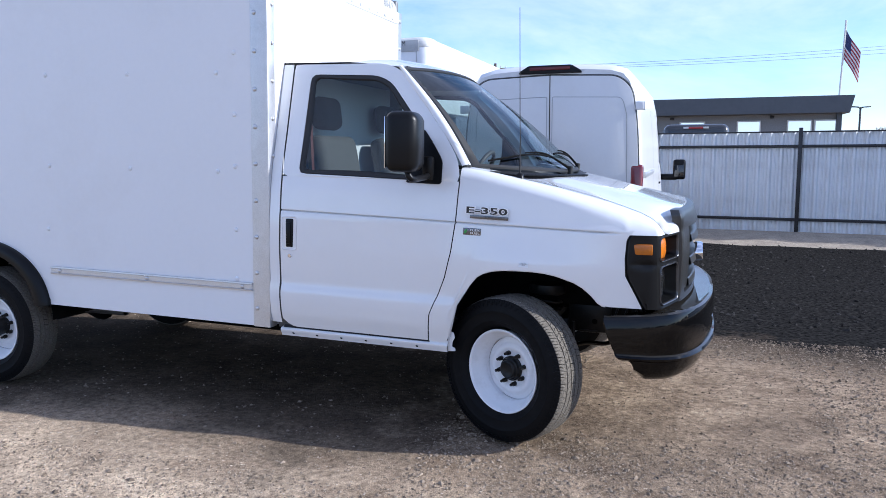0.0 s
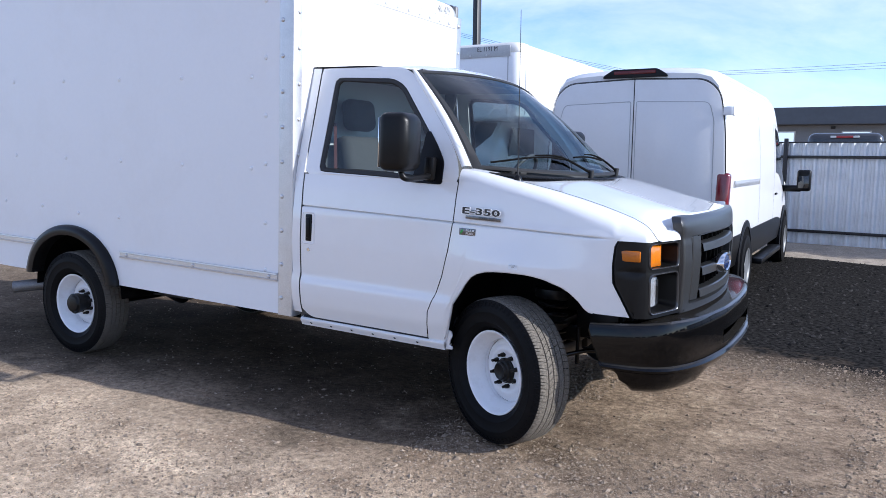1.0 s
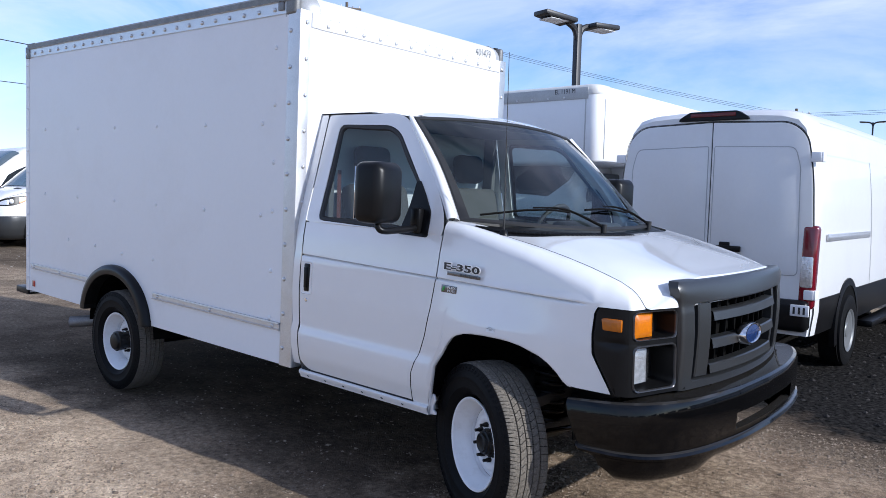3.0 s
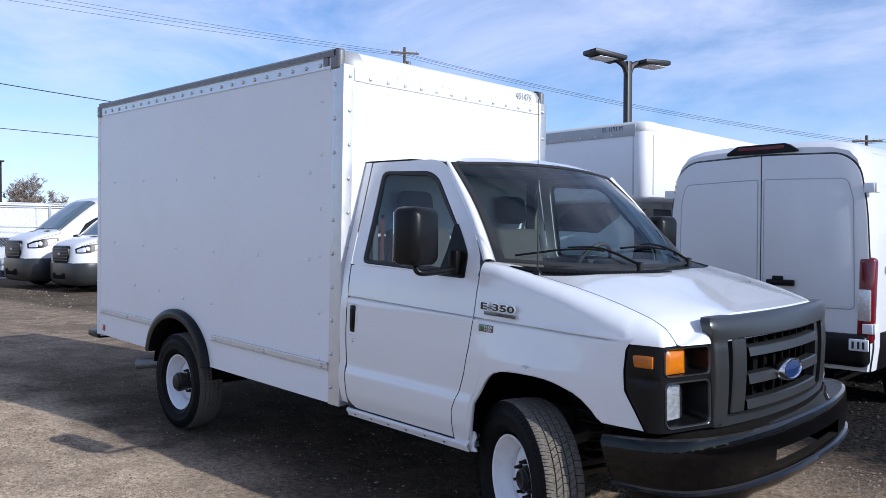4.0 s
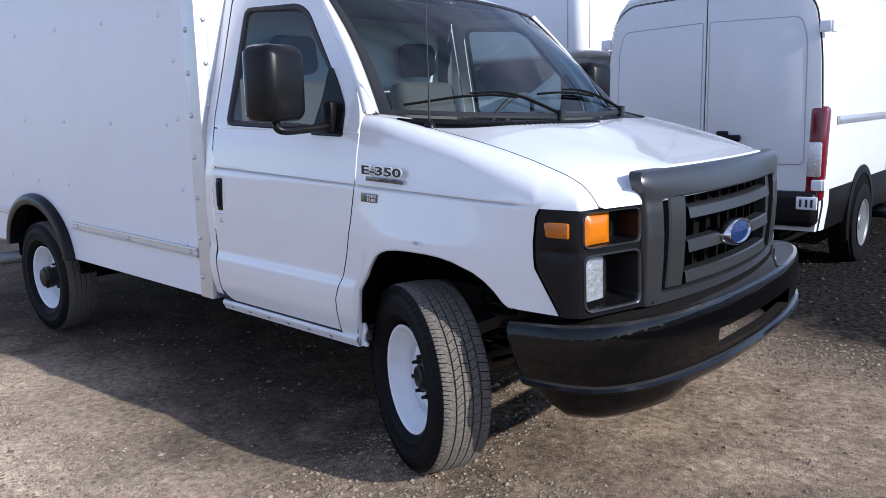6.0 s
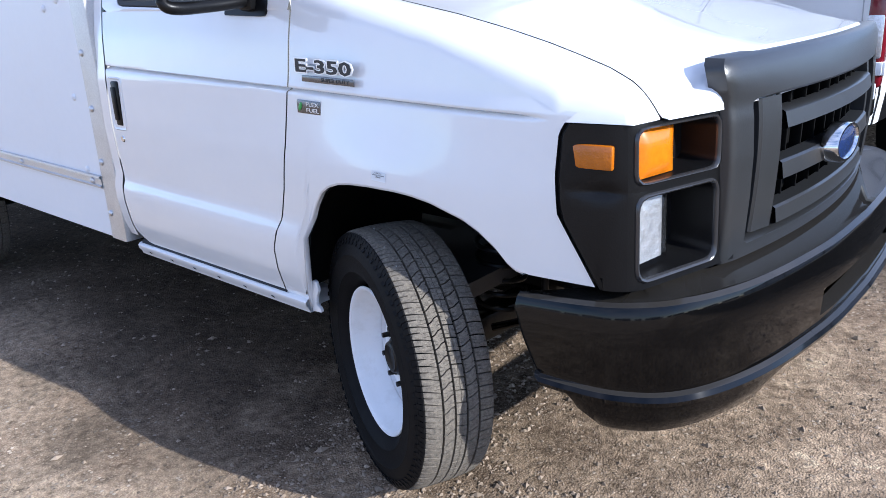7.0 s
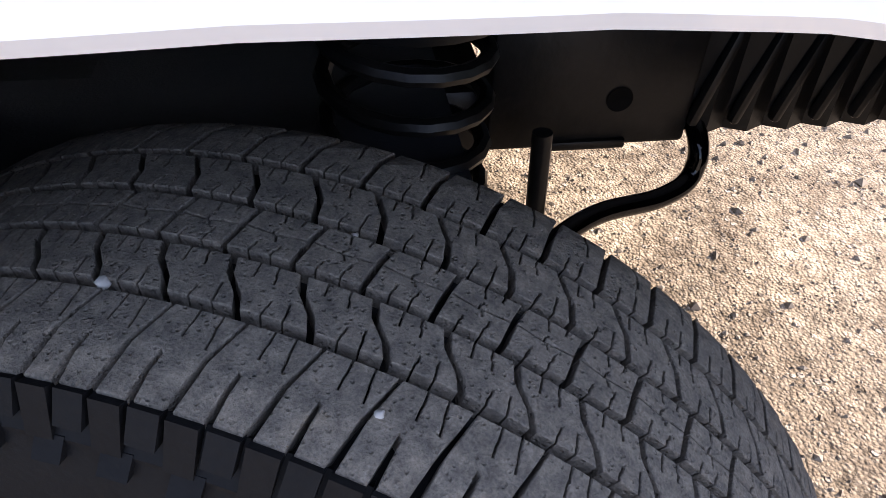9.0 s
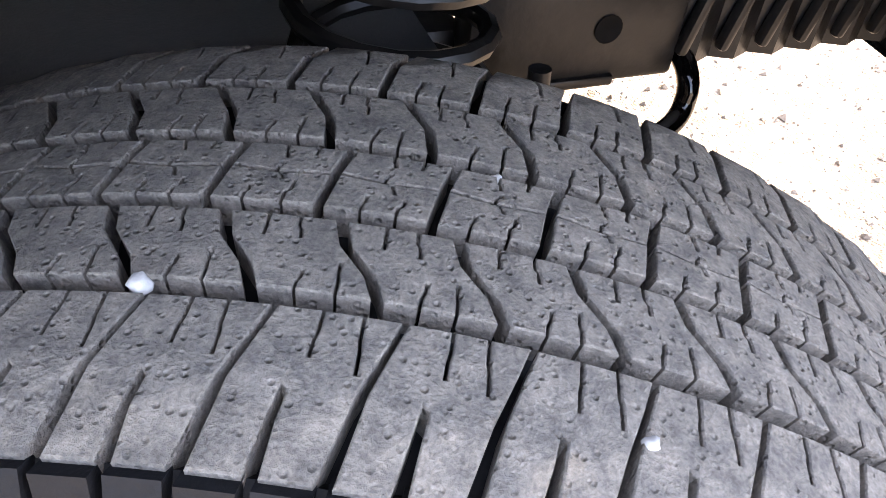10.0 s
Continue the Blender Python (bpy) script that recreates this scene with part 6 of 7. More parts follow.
stones("pale_stones", 900, lambda r: (-10.0 - 13.0 * r.random() ** 0.5, -1.5 + 5.0 * r.random()), lambda r: 0.007 + 0.020 * r.random() ** 3, M_PALESTONE, 11, "pale stones strewn before the parked vans")
# earth bank at the foot of the fence
rows = []
for k in range(60):
    x = -8 + 0.5 * k
    y = 10.35 - 0.12 * x
    rows.append([(x, y - 1.5 + 0.2 * noise.noise((x, 0, 0)), -0.01), (x, y - 0.95, 0.05 + 0.05 * noise.noise((x * 1.3, 1, 0))), (x, y - 0.45, 0.10 + 0.07 * noise.noise((x * 1.7, 2, 0))), (x, y - 0.05, 0.11 + 0.04 * noise.noise((x * 2, 3, 0))), (x, y + 0.6, 0.05)])
M_BANK = material("pale loose earth", (0.36, 0.30, 0.23), 0.95, var=0.3, scale=3, fine=0.6, fine_scale=40, bump=0.03, bump_scale=14, dirt=(0.14, 0.12, 0.10), dirt_amount=0.6, dirt_scale=4)
tagged(new("earth_bank", mesh_of("earth_bank", *loft(rows), M_BANK)), "pale loose earth heaped along the fence", "earth", kind="structure")

# ---------------------------------------------------------------- metal fence
M_SHEET = material("galvanised sheet", (0.70, 0.72, 0.745), 0.42, metal=0.25, var=0.10, scale=2.5, fine=0.2, fine_scale=30, dirt=(0.42, 0.40, 0.37), dirt_amount=0.4, dirt_scale=2, rough_var=0.1)
M_BLACKSTEEL = material("black powder-coated steel", (0.014, 0.014, 0.016), 0.45, var=0.3, scale=6, fine=0.2)
fence = thing("metal_fence", "corrugated pale metal fence with black posts and rails", "fence", pose(0, 10.35, 0, 0, 0, -6.8))
prof = [(0.0, 0.0), (0.030, 0.040), (0.062, 0.040), (0.092, 0.0), (0.130, 0.0), (0.138, 0.010), (0.150, 0.010), (0.158, 0.0), (0.19, 0.0)]
PW = 0.95
pts = []
for c in range(5):
    pts += [(c * 0.19 + a, b) for a, b in prof[:-1]]
pts.append((PW, 0.0))
rows = [[(a, -b, z) for a, b in pts] for z in (0.06, 1.86)]
sheet = mesh_of("fence_sheet", *loft(rows), M_SHEET, angle=20)
for k in range(26):
    part("fence_sheet", sheet, fence, "", pose(-7.5 + PW * k, 0, 0.02 * noise.noise((k * 3.1, 0, 0))))
for k in range(11):
    x = -7.40 + 2.48 * k + 0.02
    part("fence_post", bm_mesh("fence_post", block((0.065, 0.065, 2.0), (0, 0, 0), 0.004), M_BLACKSTEEL), fence, "", pose(x, -0.10, 0.94))
    part("post_footing", bm_mesh("post_footing", block((0.24, 0.22, 0.16), (0, 0, 0), 0.05, 3), M_BANK), fence, "", pose(x, -0.10, 0.02))
for z in (0.33, 1.62, 1.872):
    part("fence_rail", bm_mesh("fence_rail", block((25.0, 0.04, 0.05 if z < 1.8 else 0.025), (4.8, -0.055, z), 0.004), M_BLACKSTEEL), fence)


# ---------------------------------------------------------------- panel vans
M_VANRIM = material("grey painted steel rim", (0.16, 0.165, 0.17), 0.45, metal=0.3, var=0.15, scale=12)


def van_sections():
    ZR_ = table([(0.0, 2.375), (0.06, 2.42), (0.2, 2.445), (1.5, 2.46), (3.7, 2.46), (4.05, 2.40), (4.30, 2.25), (4.70, 1.93), (5.08, 1.60), (5.16, 1.535), (5.35, 1.485), (5.62, 1.405), (5.80, 1.33), (5.89, 1.26), (5.94, 1.12), (5.97, 0.80)])
    WD = table([(0.0, 0.965), (0.08, 0.99), (0.4, 1.0), (4.4, 1.0), (5.2, 0.985), (5.55, 0.955), (5.75, 0.90), (5.88, 0.80), (5.94, 0.70), (5.97, 0.58)])
    return ZR_, WD


VZ, VW = van_sections()
FR = [(0.0, 0.975), (0.10, 1.0), (0.25, 1.0), (0.45, 0.992), (0.60, 0.975), (0.74, 0.945), (0.86, 0.91), (0.93, 0.875), (0.972, 0.80), (0.992, 0.65), (1.0, 0.4), (1.002, 0.0)]
fr_w = lambda q: float(np.interp(q, [a for a, b in FR], [b for a, b in FR]))


def van_pt(x, q, side, off=0.0):
    """Skin point: q 0 bottom to 1 roof's middle, side -1 or 1."""
    zb = 0.42
    z = zb + (VZ(x) - zb) * q
    return (x, side * (VW(x) * fr_w(q) + off), z + (off if q > 0.95 else 0))


def van_at(x, z, side, off=0.0):
    """Skin point at a height."""
    return van_pt(x, (z - 0.42) / (VZ(x) - 0.42), side, off)


def van_patch(xs, low, high, side, off, n=4):
    return loft([[van_at(x, lerp(low(x), high(x), k / n), side, off) for k in range(n + 1)] for x in xs])


def van(at, label, group):
    vn = thing("panel_van", label, "van", at, group)
    xs = [0.0, 0.03, 0.08, 0.2, 0.6, 1.2, 2, 2.8, 3.5, 3.7, 3.9, 4.05, 4.2, 4.35, 4.55, 4.75, 4.95, 5.08, 5.12, 5.16, 5.25, 5.35, 5.5, 5.62, 5.72, 5.80, 5.85, 5.89, 5.92, 5.94, 5.96, 5.97]
    qs = [a for a, b in FR]
    rows = [[van_pt(x, q, -1) for q in qs] + [van_pt(x, q, 1) for q in reversed(qs[:-1])] for x in xs]
    part("body", mesh_of("body", *loft(rows, False, True), M_VAN, angle=50), vn)
    # dark lower cladding along the sides and round the corners
    for side in (-1, 1):
        rows = [[van_pt(x, q, side, 0.006) for q in (0.0, 0.05, 0.10, 0.15, 0.162)] for x in np.linspace(0.03, 5.3, 22)]
        part("side_cladding", mesh_of("side_cladding", *loft(rows), M_PLASTIC), vn)
        # wheel arches and wheels
        for wx in (1.18, 4.93):
            arc = []
            for t in np.linspace(-0.35, math.pi + 0.35, 20):
                arc.append([(wx + r * math.cos(t), side * y, 0.40 + r * math.sin(t)) for r, y in ((0.47, 0.96), (0.47, 1.012), (0.40, 1.018), (0.39, 0.97))])
            part("wheel_arch", mesh_of("wheel_arch", *loft(arc), M_PLASTIC), vn)
            # black disc over the white skin, painted shade of the wheel well
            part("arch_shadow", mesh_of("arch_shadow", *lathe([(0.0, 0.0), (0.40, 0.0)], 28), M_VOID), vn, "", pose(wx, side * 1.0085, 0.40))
            w = part("wheel", mesh_of("wheel", *lathe([(0.20, -0.10), (0.30, -0.115), (0.345, -0.10), (0.355, -0.05), (0.355, 0.05), (0.345, 0.10)], 40), M_SIDEWALL), vn, "", pose(wx, side * 0.93, 0.352, 0, 0, 0 if side < 0 else 180))
            part("rim", mesh_of("rim", *lathe([(0.0, -0.092), (0.06, -0.092), (0.07, -0.083), (0.15, -0.085), (0.17, -0.095), (0.19, -0.095), (0.20, -0.108), (0.212, -0.112)], 32), M_VANRIM), w)
        # lamps at the rear corners
        lamp = part("tail_lamp", bm_mesh("tail_lamp", block((0.12, 0.14, 0.74), (0.035, side * 0.925, 1.03), 0.035, 3, turn=(side * -1.5, 0, 0)), M_TAIL), vn, "red and clear tail lamp")
        part("reversing_lens", bm_mesh("reversing_lens", block((0.125, 0.11, 0.28), (0.030, side * 0.922, 0.99), 0.02, 2), M_REFLECT), lamp)
        # hinges and rub strips of the rear doors
        for z in (1.99, 0.79):
            part("door_hinge", bm_mesh("door_hinge", joined(block((0.10, 0.03, 0.085), (0.02, side * 0.995, z), 0.008), block((0.03, 0.085, 0.085), (-0.022, side * 0.95, z), 0.008)), M_BOX), vn)
        # sliding-door rail, side step, door seams
        part("door_rail", bm_mesh("door_rail", joined(block((1.75, 0.014, 0.065), (1.18, side * 1.0, 1.285), 0.004), block((1.70, 0.02, 0.028), (1.18, side * 1.0, 1.285), 0.003)), M_ALU), vn, "silver door rail")
        part("side_step", bm_mesh("side_step", block((1.9, 0.16, 0.07), (2.9, side * 1.02, 0.33), 0.015), M_PLASTIC), vn)
        for sx_ in (2.15, 3.55, 4.72):
            rows = [[van_pt(sx_ + d, q, side, 0.0035) for d in (-0.005, 0.005)] for q in np.linspace(0.03, 0.80 if sx_ < 4 else 0.42, 14)]
            part("door_seam", mesh_of("door_seam", *loft(rows), M_SEAL), vn)
        for q0 in (0.795, 0.935):
            rows = [[van_pt(x, q0 + d, side, 0.003) for d in (-0.002, 0.002)] for x in np.linspace(0.35, 4.0, 18)]
            part("roof_crease", mesh_of("roof_crease", *loft(rows), M_VAN), vn)
        # cab side window and mirror
        rows = [[van_pt(x, q, side, 0.006) for x in np.linspace(3.72, lerp(5.02, 4.52, (q - 0.47) / 0.30), 9)] for q in np.linspace(0.47, 0.77, 6)]
        part("side_window", mesh_of("side_window", *loft(rows), M_DARKGLASS), vn)
        mr = part("door_mirror", bm_mesh("door_mirror", joined(block((0.16, 0.20, 0.32), (4.88, side * 1.27, 1.25), 0.04, 3), block((0.10, 0.30, 0.10), (4.86, side * 1.10, 1.13), 0.03)), M_PLASTIC), vn)
        part("mirror_glass", bm_mesh("mirror_glass", block((0.006, 0.15, 0.25), (4.797, side * 1.27, 1.26), 0.002, turn=(0, 6, 0)), M_DARKGLASS), mr)
        part("door_handle", bm_mesh("door_handle", block((0.16, 0.03, 0.03), (3.75, side * 1.005, 1.08), 0.008), M_PLASTIC), vn)
        # swept-back front lamps with a bright bowl and an amber corner
        lo = table([(5.20, 1.24), (5.40, 1.13), (5.60, 1.065), (5.80, 1.05), (5.90, 1.05)])
        hi = table([(5.20, 1.315), (5.40, 1.315), (5.60, 1.285), (5.80, 1.225), (5.90, 1.17)])
        hl_ = part("headlamp", mesh_of("headlamp", *van_patch(np.linspace(5.20, 5.895, 12), lo, hi, side, 0.010), M_PLASTIC), vn, "swept-back dark headlamp with a clear bowl")
        part("reflector", mesh_of("reflector", *van_patch(np.linspace(5.70, 5.875, 6), lambda x: lo(x) + 0.03, lambda x: hi(x) - 0.04, side, 0.018), M_REFLECT), hl_)
        part("lamp_bowl", mesh_of("lamp_bowl", *lathe([(0.0, -0.05), (0.03, -0.044), (0.055, -0.026), (0.065, 0.0)], 16), M_RIM), hl_, "", pose(*van_at(5.64, 1.165, side, -0.005), 0, 0, 130 if side > 0 else 50))
        part("indicator", mesh_of("indicator", *van_patch(np.linspace(5.25, 5.47, 5), lambda x: lo(x) + 0.012, lambda x: lerp(lo(x), hi(x), 0.80), side, 0.016), M_AMBER), hl_)
        part("bonnet_vent", bm_mesh("bonnet_vent", block((0.11, 0.26, 0.02), (5.30, side * 0.50, VZ(5.30) - 0.006), 0.008, turn=(side * -4, 14, 0)), M_PLASTIC), vn)
        part("bonnet_seam", mesh_of("bonnet_seam", *loft([[van_at(x, VZ(x) - 0.105 + d, side, 0.003) for d in (-0.004, 0.004)] for x in np.linspace(5.12, 5.84, 10)]), M_SEAL), vn)
    # rear doors
    for side in (-1, 1):
        outline = rounded([(side * 0.005, 0.47), (side * 0.955, 0.47), (side * 0.955, 1.30), (side * 0.925, 1.85), (side * 0.865, 2.175), (side * 0.72, 2.295), (side * 0.005, 2.32)], [0.01, 0.05, 0.02, 0.2, 0.12, 0.12, 0.01])
        dr = part("rear_door", bm_mesh("rear_door", prism(outline, -0.018, 0.01, 0.006, axis="x"), M_VAN), vn)
        o2 = rounded([(side * 0.03, 0.95), (side * 0.84, 0.95), (side * 0.82, 1.9), (side * 0.77, 2.08), (side * 0.03, 2.10)], [0.03, 0.05, 0.05, 0.06, 0.02])
        part("pressed_panel", bm_mesh("pressed_panel", prism(o2, -0.024, -0.01, 0.005, axis="x"), M_VAN), dr)
        # grey bead that paints the shade line of the pressed fold
        rim_line = [(-0.0215, a, b) for a, b in o2]
        part("panel_crease", mesh_of("panel_crease", *sweep(rim_line + rim_line[:1], 0.0045, 5, False), M_RAIL), dr)
    half = [(0.962, 0.47), (0.962, 1.30), (0.932, 1.85), (0.872, 2.181), (0.726, 2.302), (0.0, 2.328)]
    full = rounded(half + [(-a, b) for a, b in reversed(half[:-1])], [0.05, 0.02, 0.2, 0.12, 0.12, 0.0, 0.12, 0.12, 0.2, 0.02, 0.05])
    part("seam_backing", bm_mesh("seam_backing", prism(full, -0.006, 0.0, axis="x"), M_SEAL, False), vn)
    seam_line = [(-0.010, a * 1.004, b + 0.004) for a, b in full]
    part("door_seal", mesh_of("door_seal", *sweep(seam_line, 0.0030, 5, False), M_SEAL), vn)
    part("door_handle", bm_mesh("door_handle", joined(block((0.04, 0.26, 0.055), (-0.045, -0.20, 1.155), 0.012), block((0.03, 0.10, 0.05), (-0.03, -0.17, 1.19), 0.01)), M_PLASTIC), vn, "black rear door handle")
    part("brake_light", bm_mesh("brake_light", joined(prism(rounded([(-0.345, 2.340), (-0.33, 2.368), (-0.23, 2.425), (0.23, 2.425), (0.33, 2.368), (0.345, 2.340)], 0.02, 3), -0.035, 0.12, 0.01, axis="x")), M_PLASTIC), vn, "black roof-edge brake light pod")
    part("brake_lens", bm_mesh("brake_lens", block((0.02, 0.44, 0.036), (-0.032, 0, 2.39), 0.006), M_DARKRED), vn, "red brake lens")
    part("rear_bumper", bm_mesh("rear_bumper", joined(block((0.22, 1.92, 0.28), (0.02, 0, 0.60), 0.05, 3), block((0.16, 1.2, 0.05), (-0.06, 0, 0.735), 0.01)), M_PLASTIC), vn, "black rear bumper step")
    part("exhaust", mesh_of("exhaust", *sweep([(0.9, -0.55, 0.36), (0.2, -0.62, 0.36), (0.02, -0.62, 0.36)], 0.045, 12, False), M_FRAMEPAINT), vn)
    pl = part("plate_holder", bm_mesh("plate_holder", block((0.02, 0.16, 0.10), (-0.095, -0.90, 0.655), 0.008), M_BOX), vn, "pale plate fixing with dark bars")
    for dy in (-0.04, 0.0, 0.045):
        part("plate_bar", bm_mesh("plate_bar", block((0.004, 0.018, 0.06), (-0.107, -0.90 + dy, 0.655)), M_INK), pl)
    part("roof_fin", bm_mesh("roof_fin", block((0.22, 0.05, 0.07), (3.4, 0.2, 2.48), 0.02), M_PLASTIC), vn)
    # windscreen, grille, bumper
    rows2 = []
    for x in (4.18, 4.30, 4.50, 4.70, 4.90, 5.08, 5.13):
        z = VZ(x)
        w = VW(x) * 0.86
        rows2.append([(x + 0.012, y, z + 0.012 - (0.10 if abs(y) > w * 0.9 else 0.028 if abs(y) > w * 0.6 else 0) * 0.7) for y in np.linspace(-w, w, 9)])
    part("windscreen", mesh_of("windscreen", *loft(rows2), M_VANGLASS), vn, "raked windscreen")
    shape = rounded([(-0.42, 0.80), (0.42, 0.80), (0.50, 0.96), (0.47, 1.20), (0.38, 1.25), (-0.38, 1.25), (-0.47, 1.20), (-0.50, 0.96)], 0.05, 3)
    gr_ = part("grille", bm_mesh("grille", prism(shape, 5.88, 6.0, 0.02, axis="x"), M_PLASTIC), vn, "black slatted grille")
    for k in range(5):
        part("grille_slat", bm_mesh("grille_slat", block((0.03, 0.86, 0.026), (6.002, 0, 0.86 + 0.078 * k), 0.008), M_GREYPLASTIC), gr_)
    part("emblem", mesh_of("emblem", *lathe([(0.0, -0.012), (0.034, -0.010), (0.042, 0.0)], 24), M_ALU), gr_, "plain oval emblem", pose(6.02, 0, 1.03, 0, 0, 90) @ Matrix.Diagonal((1.7, 1, 0.8, 1)))
    # the bumper wraps round the nose in plan and tucks in below
    nose = [(5.33, 1.005), (5.48, 1.005), (5.64, 0.985), (5.80, 0.925), (5.92, 0.81), (5.99, 0.62), (6.025, 0.35), (6.035, 0.12)]
    nose += [(a, -b) for a, b in reversed(nose)]
    rows = [[(lerp(a, 5.2, k), b * (1 - k), z) for a, b in nose] for z, k in ((0.20, 0.16), (0.24, 0.07), (0.34, 0.015), (0.50, 0.0), (0.64, 0.0), (0.74, 0.004), (0.785, 0.012), (0.80, 0.05), (0.80, 0.14))]
    fb = part("front_bumper", mesh_of("front_bumper", *loft(rows), M_GREYPLASTIC, angle=50), vn, "dark grey wrap-round front bumper")
    part("air_intake", bm_mesh("air_intake", prism(rounded([(-0.36, 0.36), (0.36, 0.36), (0.38, 0.52), (-0.38, 0.52)], 0.04, 3), 5.90, 6.032, 0.006, axis="x"), M_VOID), fb)
    for side in (-1, 1):
        part("fog_recess", bm_mesh("fog_recess", block((0.05, 0.20, 0.11), (5.875, side * 0.75, 0.46), 0.02, 2, turn=(0, 0, side * 35)), M_VOID), fb)
    return vn


van(pose(-0.69, 3.30, 0, 0, 0, 90) @ Matrix.Diagonal((1, 0.965, 1, 1)), "white high-roof panel van seen from its rear doors", "vans in the yard")
van(pose(-22.42, 9.54, 0, 0, 0, -86) @ Matrix.Scale(1.1, 4), "white panel van with black grille parked far off", "vans in the yard")
van(pose(-19.9, 9.4, 0, 0, 0, -86), "white panel van parked beside another van", "vans in the yard")

# ---------------------------------------------------------------- second box truck behind
t2 = thing("moving_truck", "white box truck with overhanging rounded front box", "truck", pose(-3.42, 3.86, 0, 0, 0, -90))
# local x points to its front (towards the first truck), y to its left
HB2, Z0, Z1 = 1.20, 1.98, 2.88


def rounded_box(x0, x1, hw, z0, z1, r):
    rows = []
    for z, inset in ((z0, 0.05), (z0 + 0.02, 0.015), (z0 + 0.05, 0.0), (z1 - 0.07, 0.0), (z1 - 0.03, 0.012), (z1 - 0.008, 0.035), (z1, 0.07)):
        pl = rounded([(x0, -hw + inset), (x1 - inset, -hw + inset), (x1 - inset, hw - inset), (x0, hw - inset)], [0.01, r, r, 0.01], 7)
        rows.append([(p[0], p[1], z) for p in pl])
    return loft(rows, True, True)


part("upper_box", mesh_of("upper_box", *rounded_box(-5.2, 0.0, HB2, Z0, Z1, 0.13), M_BOX, angle=50), t2, "white box with rounded corners")
part("lower_box", bm_mesh("lower_box", block((4.1, 2.38, 1.35), (-3.15, 0, 1.36), 0.02), M_BOX), t2)
for side in (-1, 1):
    part("corner_cap", mesh_of("corner_cap", *rounded_box(-0.30, 0.006, HB2 + 0.006, Z1 - 0.16, Z1 + 0.005, 0.135), M_CAP, angle=50), t2) if side > 0 else None
part("top_rail", bm_mesh("top_rail", joined(block((0.014, 2.14, 0.13), (0.004, 0, Z1 - 0.10), 0.002)), M_RAIL), t2)
for k in range(9):
    part("rivet", ME_RIVETA, t2, "", pose(0.011, -1.0 + 0.22 * k, Z1 - 0.14, 0, 0, -90))
letters("EL 1191 M", 0.075, M_INK, t2, pose(0.0125, 0.77, Z1 - 0.072, 90, 0, 90), "unit_number", 0.0008, "black unit number", wide=0.85)
for side in (-1, 1):
    part("corner_trim", bm_mesh("corner_trim", block((0.012, 0.012, Z1 - Z0 - 0.22), (-0.16, side * (HB2 + 0.001), (Z0 + Z1) / 2 - 0.05), 0.003), M_RAIL), t2)
    part("corner_trim", bm_mesh("corner_trim", block((0.012, 0.012, Z1 - Z0 - 0.22), (0.001, side * (HB2 - 0.16), (Z0 + Z1) / 2 - 0.05), 0.003), M_RAIL), t2)
part("cab", mesh_of("cab", *loft([[(x, -w, z0_), (x, -w * 1.02, 1.1), (x, -w * 0.98, min(1.45, zt)), (x, -w * 0.82, zt - 0.02), (x, 0, zt + 0.02), (x, w * 0.82, zt - 0.02), (x, w * 0.98, min(1.45, zt)), (x, w * 1.02, 1.1), (x, w, z0_)] for x, w, z0_, zt in ((-1.25, 0.98, 0.55, 2.0), (-0.6, 0.98, 0.55, 2.02), (-0.35, 0.98, 0.55, 1.98), (0.05, 0.97, 0.55, 1.62), (0.28, 0.96, 0.55, 1.44), (0.60, 0.94, 0.55, 1.38), (1.05, 0.88, 0.55, 1.22), (1.12, 0.84, 0.6, 1.0))], False, True), M_PAINT, angle=45), t2)
part("windscreen", mesh_of("windscreen", *loft([[(lerp(-0.33, 0.06, t), y, lerp(1.965, 1.60, t) + 0.03 - 0.05 * (y / 0.8) ** 2) for y in np.linspace(-0.76, 0.76, 9)] for t in np.linspace(0, 1, 6)]), M_DARKGLASS), t2)
for side in (-1, 1):
    part("side_window", bm_mesh("side_window", prism(rounded([(-1.1, 1.45), (-0.25, 1.45), (-0.45, 1.90), (-1.1, 1.90)], 0.05), side * 0.90, side * 0.93, axis="y"), M_DARKGLASS), t2)
    part("wheel", mesh_of("wheel", *lathe([(0.2, -0.12), (0.38, -0.11), (0.38, 0.11), (0.2, 0.12)], 32), M_SIDEWALL), t2, "", pose(0.35, side * 0.88, 0.38))
    part("wheel", mesh_of("wheel", *lathe([(0.2, -0.12), (0.38, -0.11), (0.38, 0.11), (0.2, 0.12)], 32), M_SIDEWALL), t2, "", pose(-3.4, side * 0.9, 0.38))
part("grille", bm_mesh("grille", block((0.06, 1.2, 0.34), (1.10, 0, 1.0), 0.02), M_GREYPLASTIC), t2)
part("front_bumper", bm_mesh("front_bumper", block((0.2, 1.9, 0.28), (1.12, 0, 0.66), 0.05), M_BLACKGLOSS), t2)

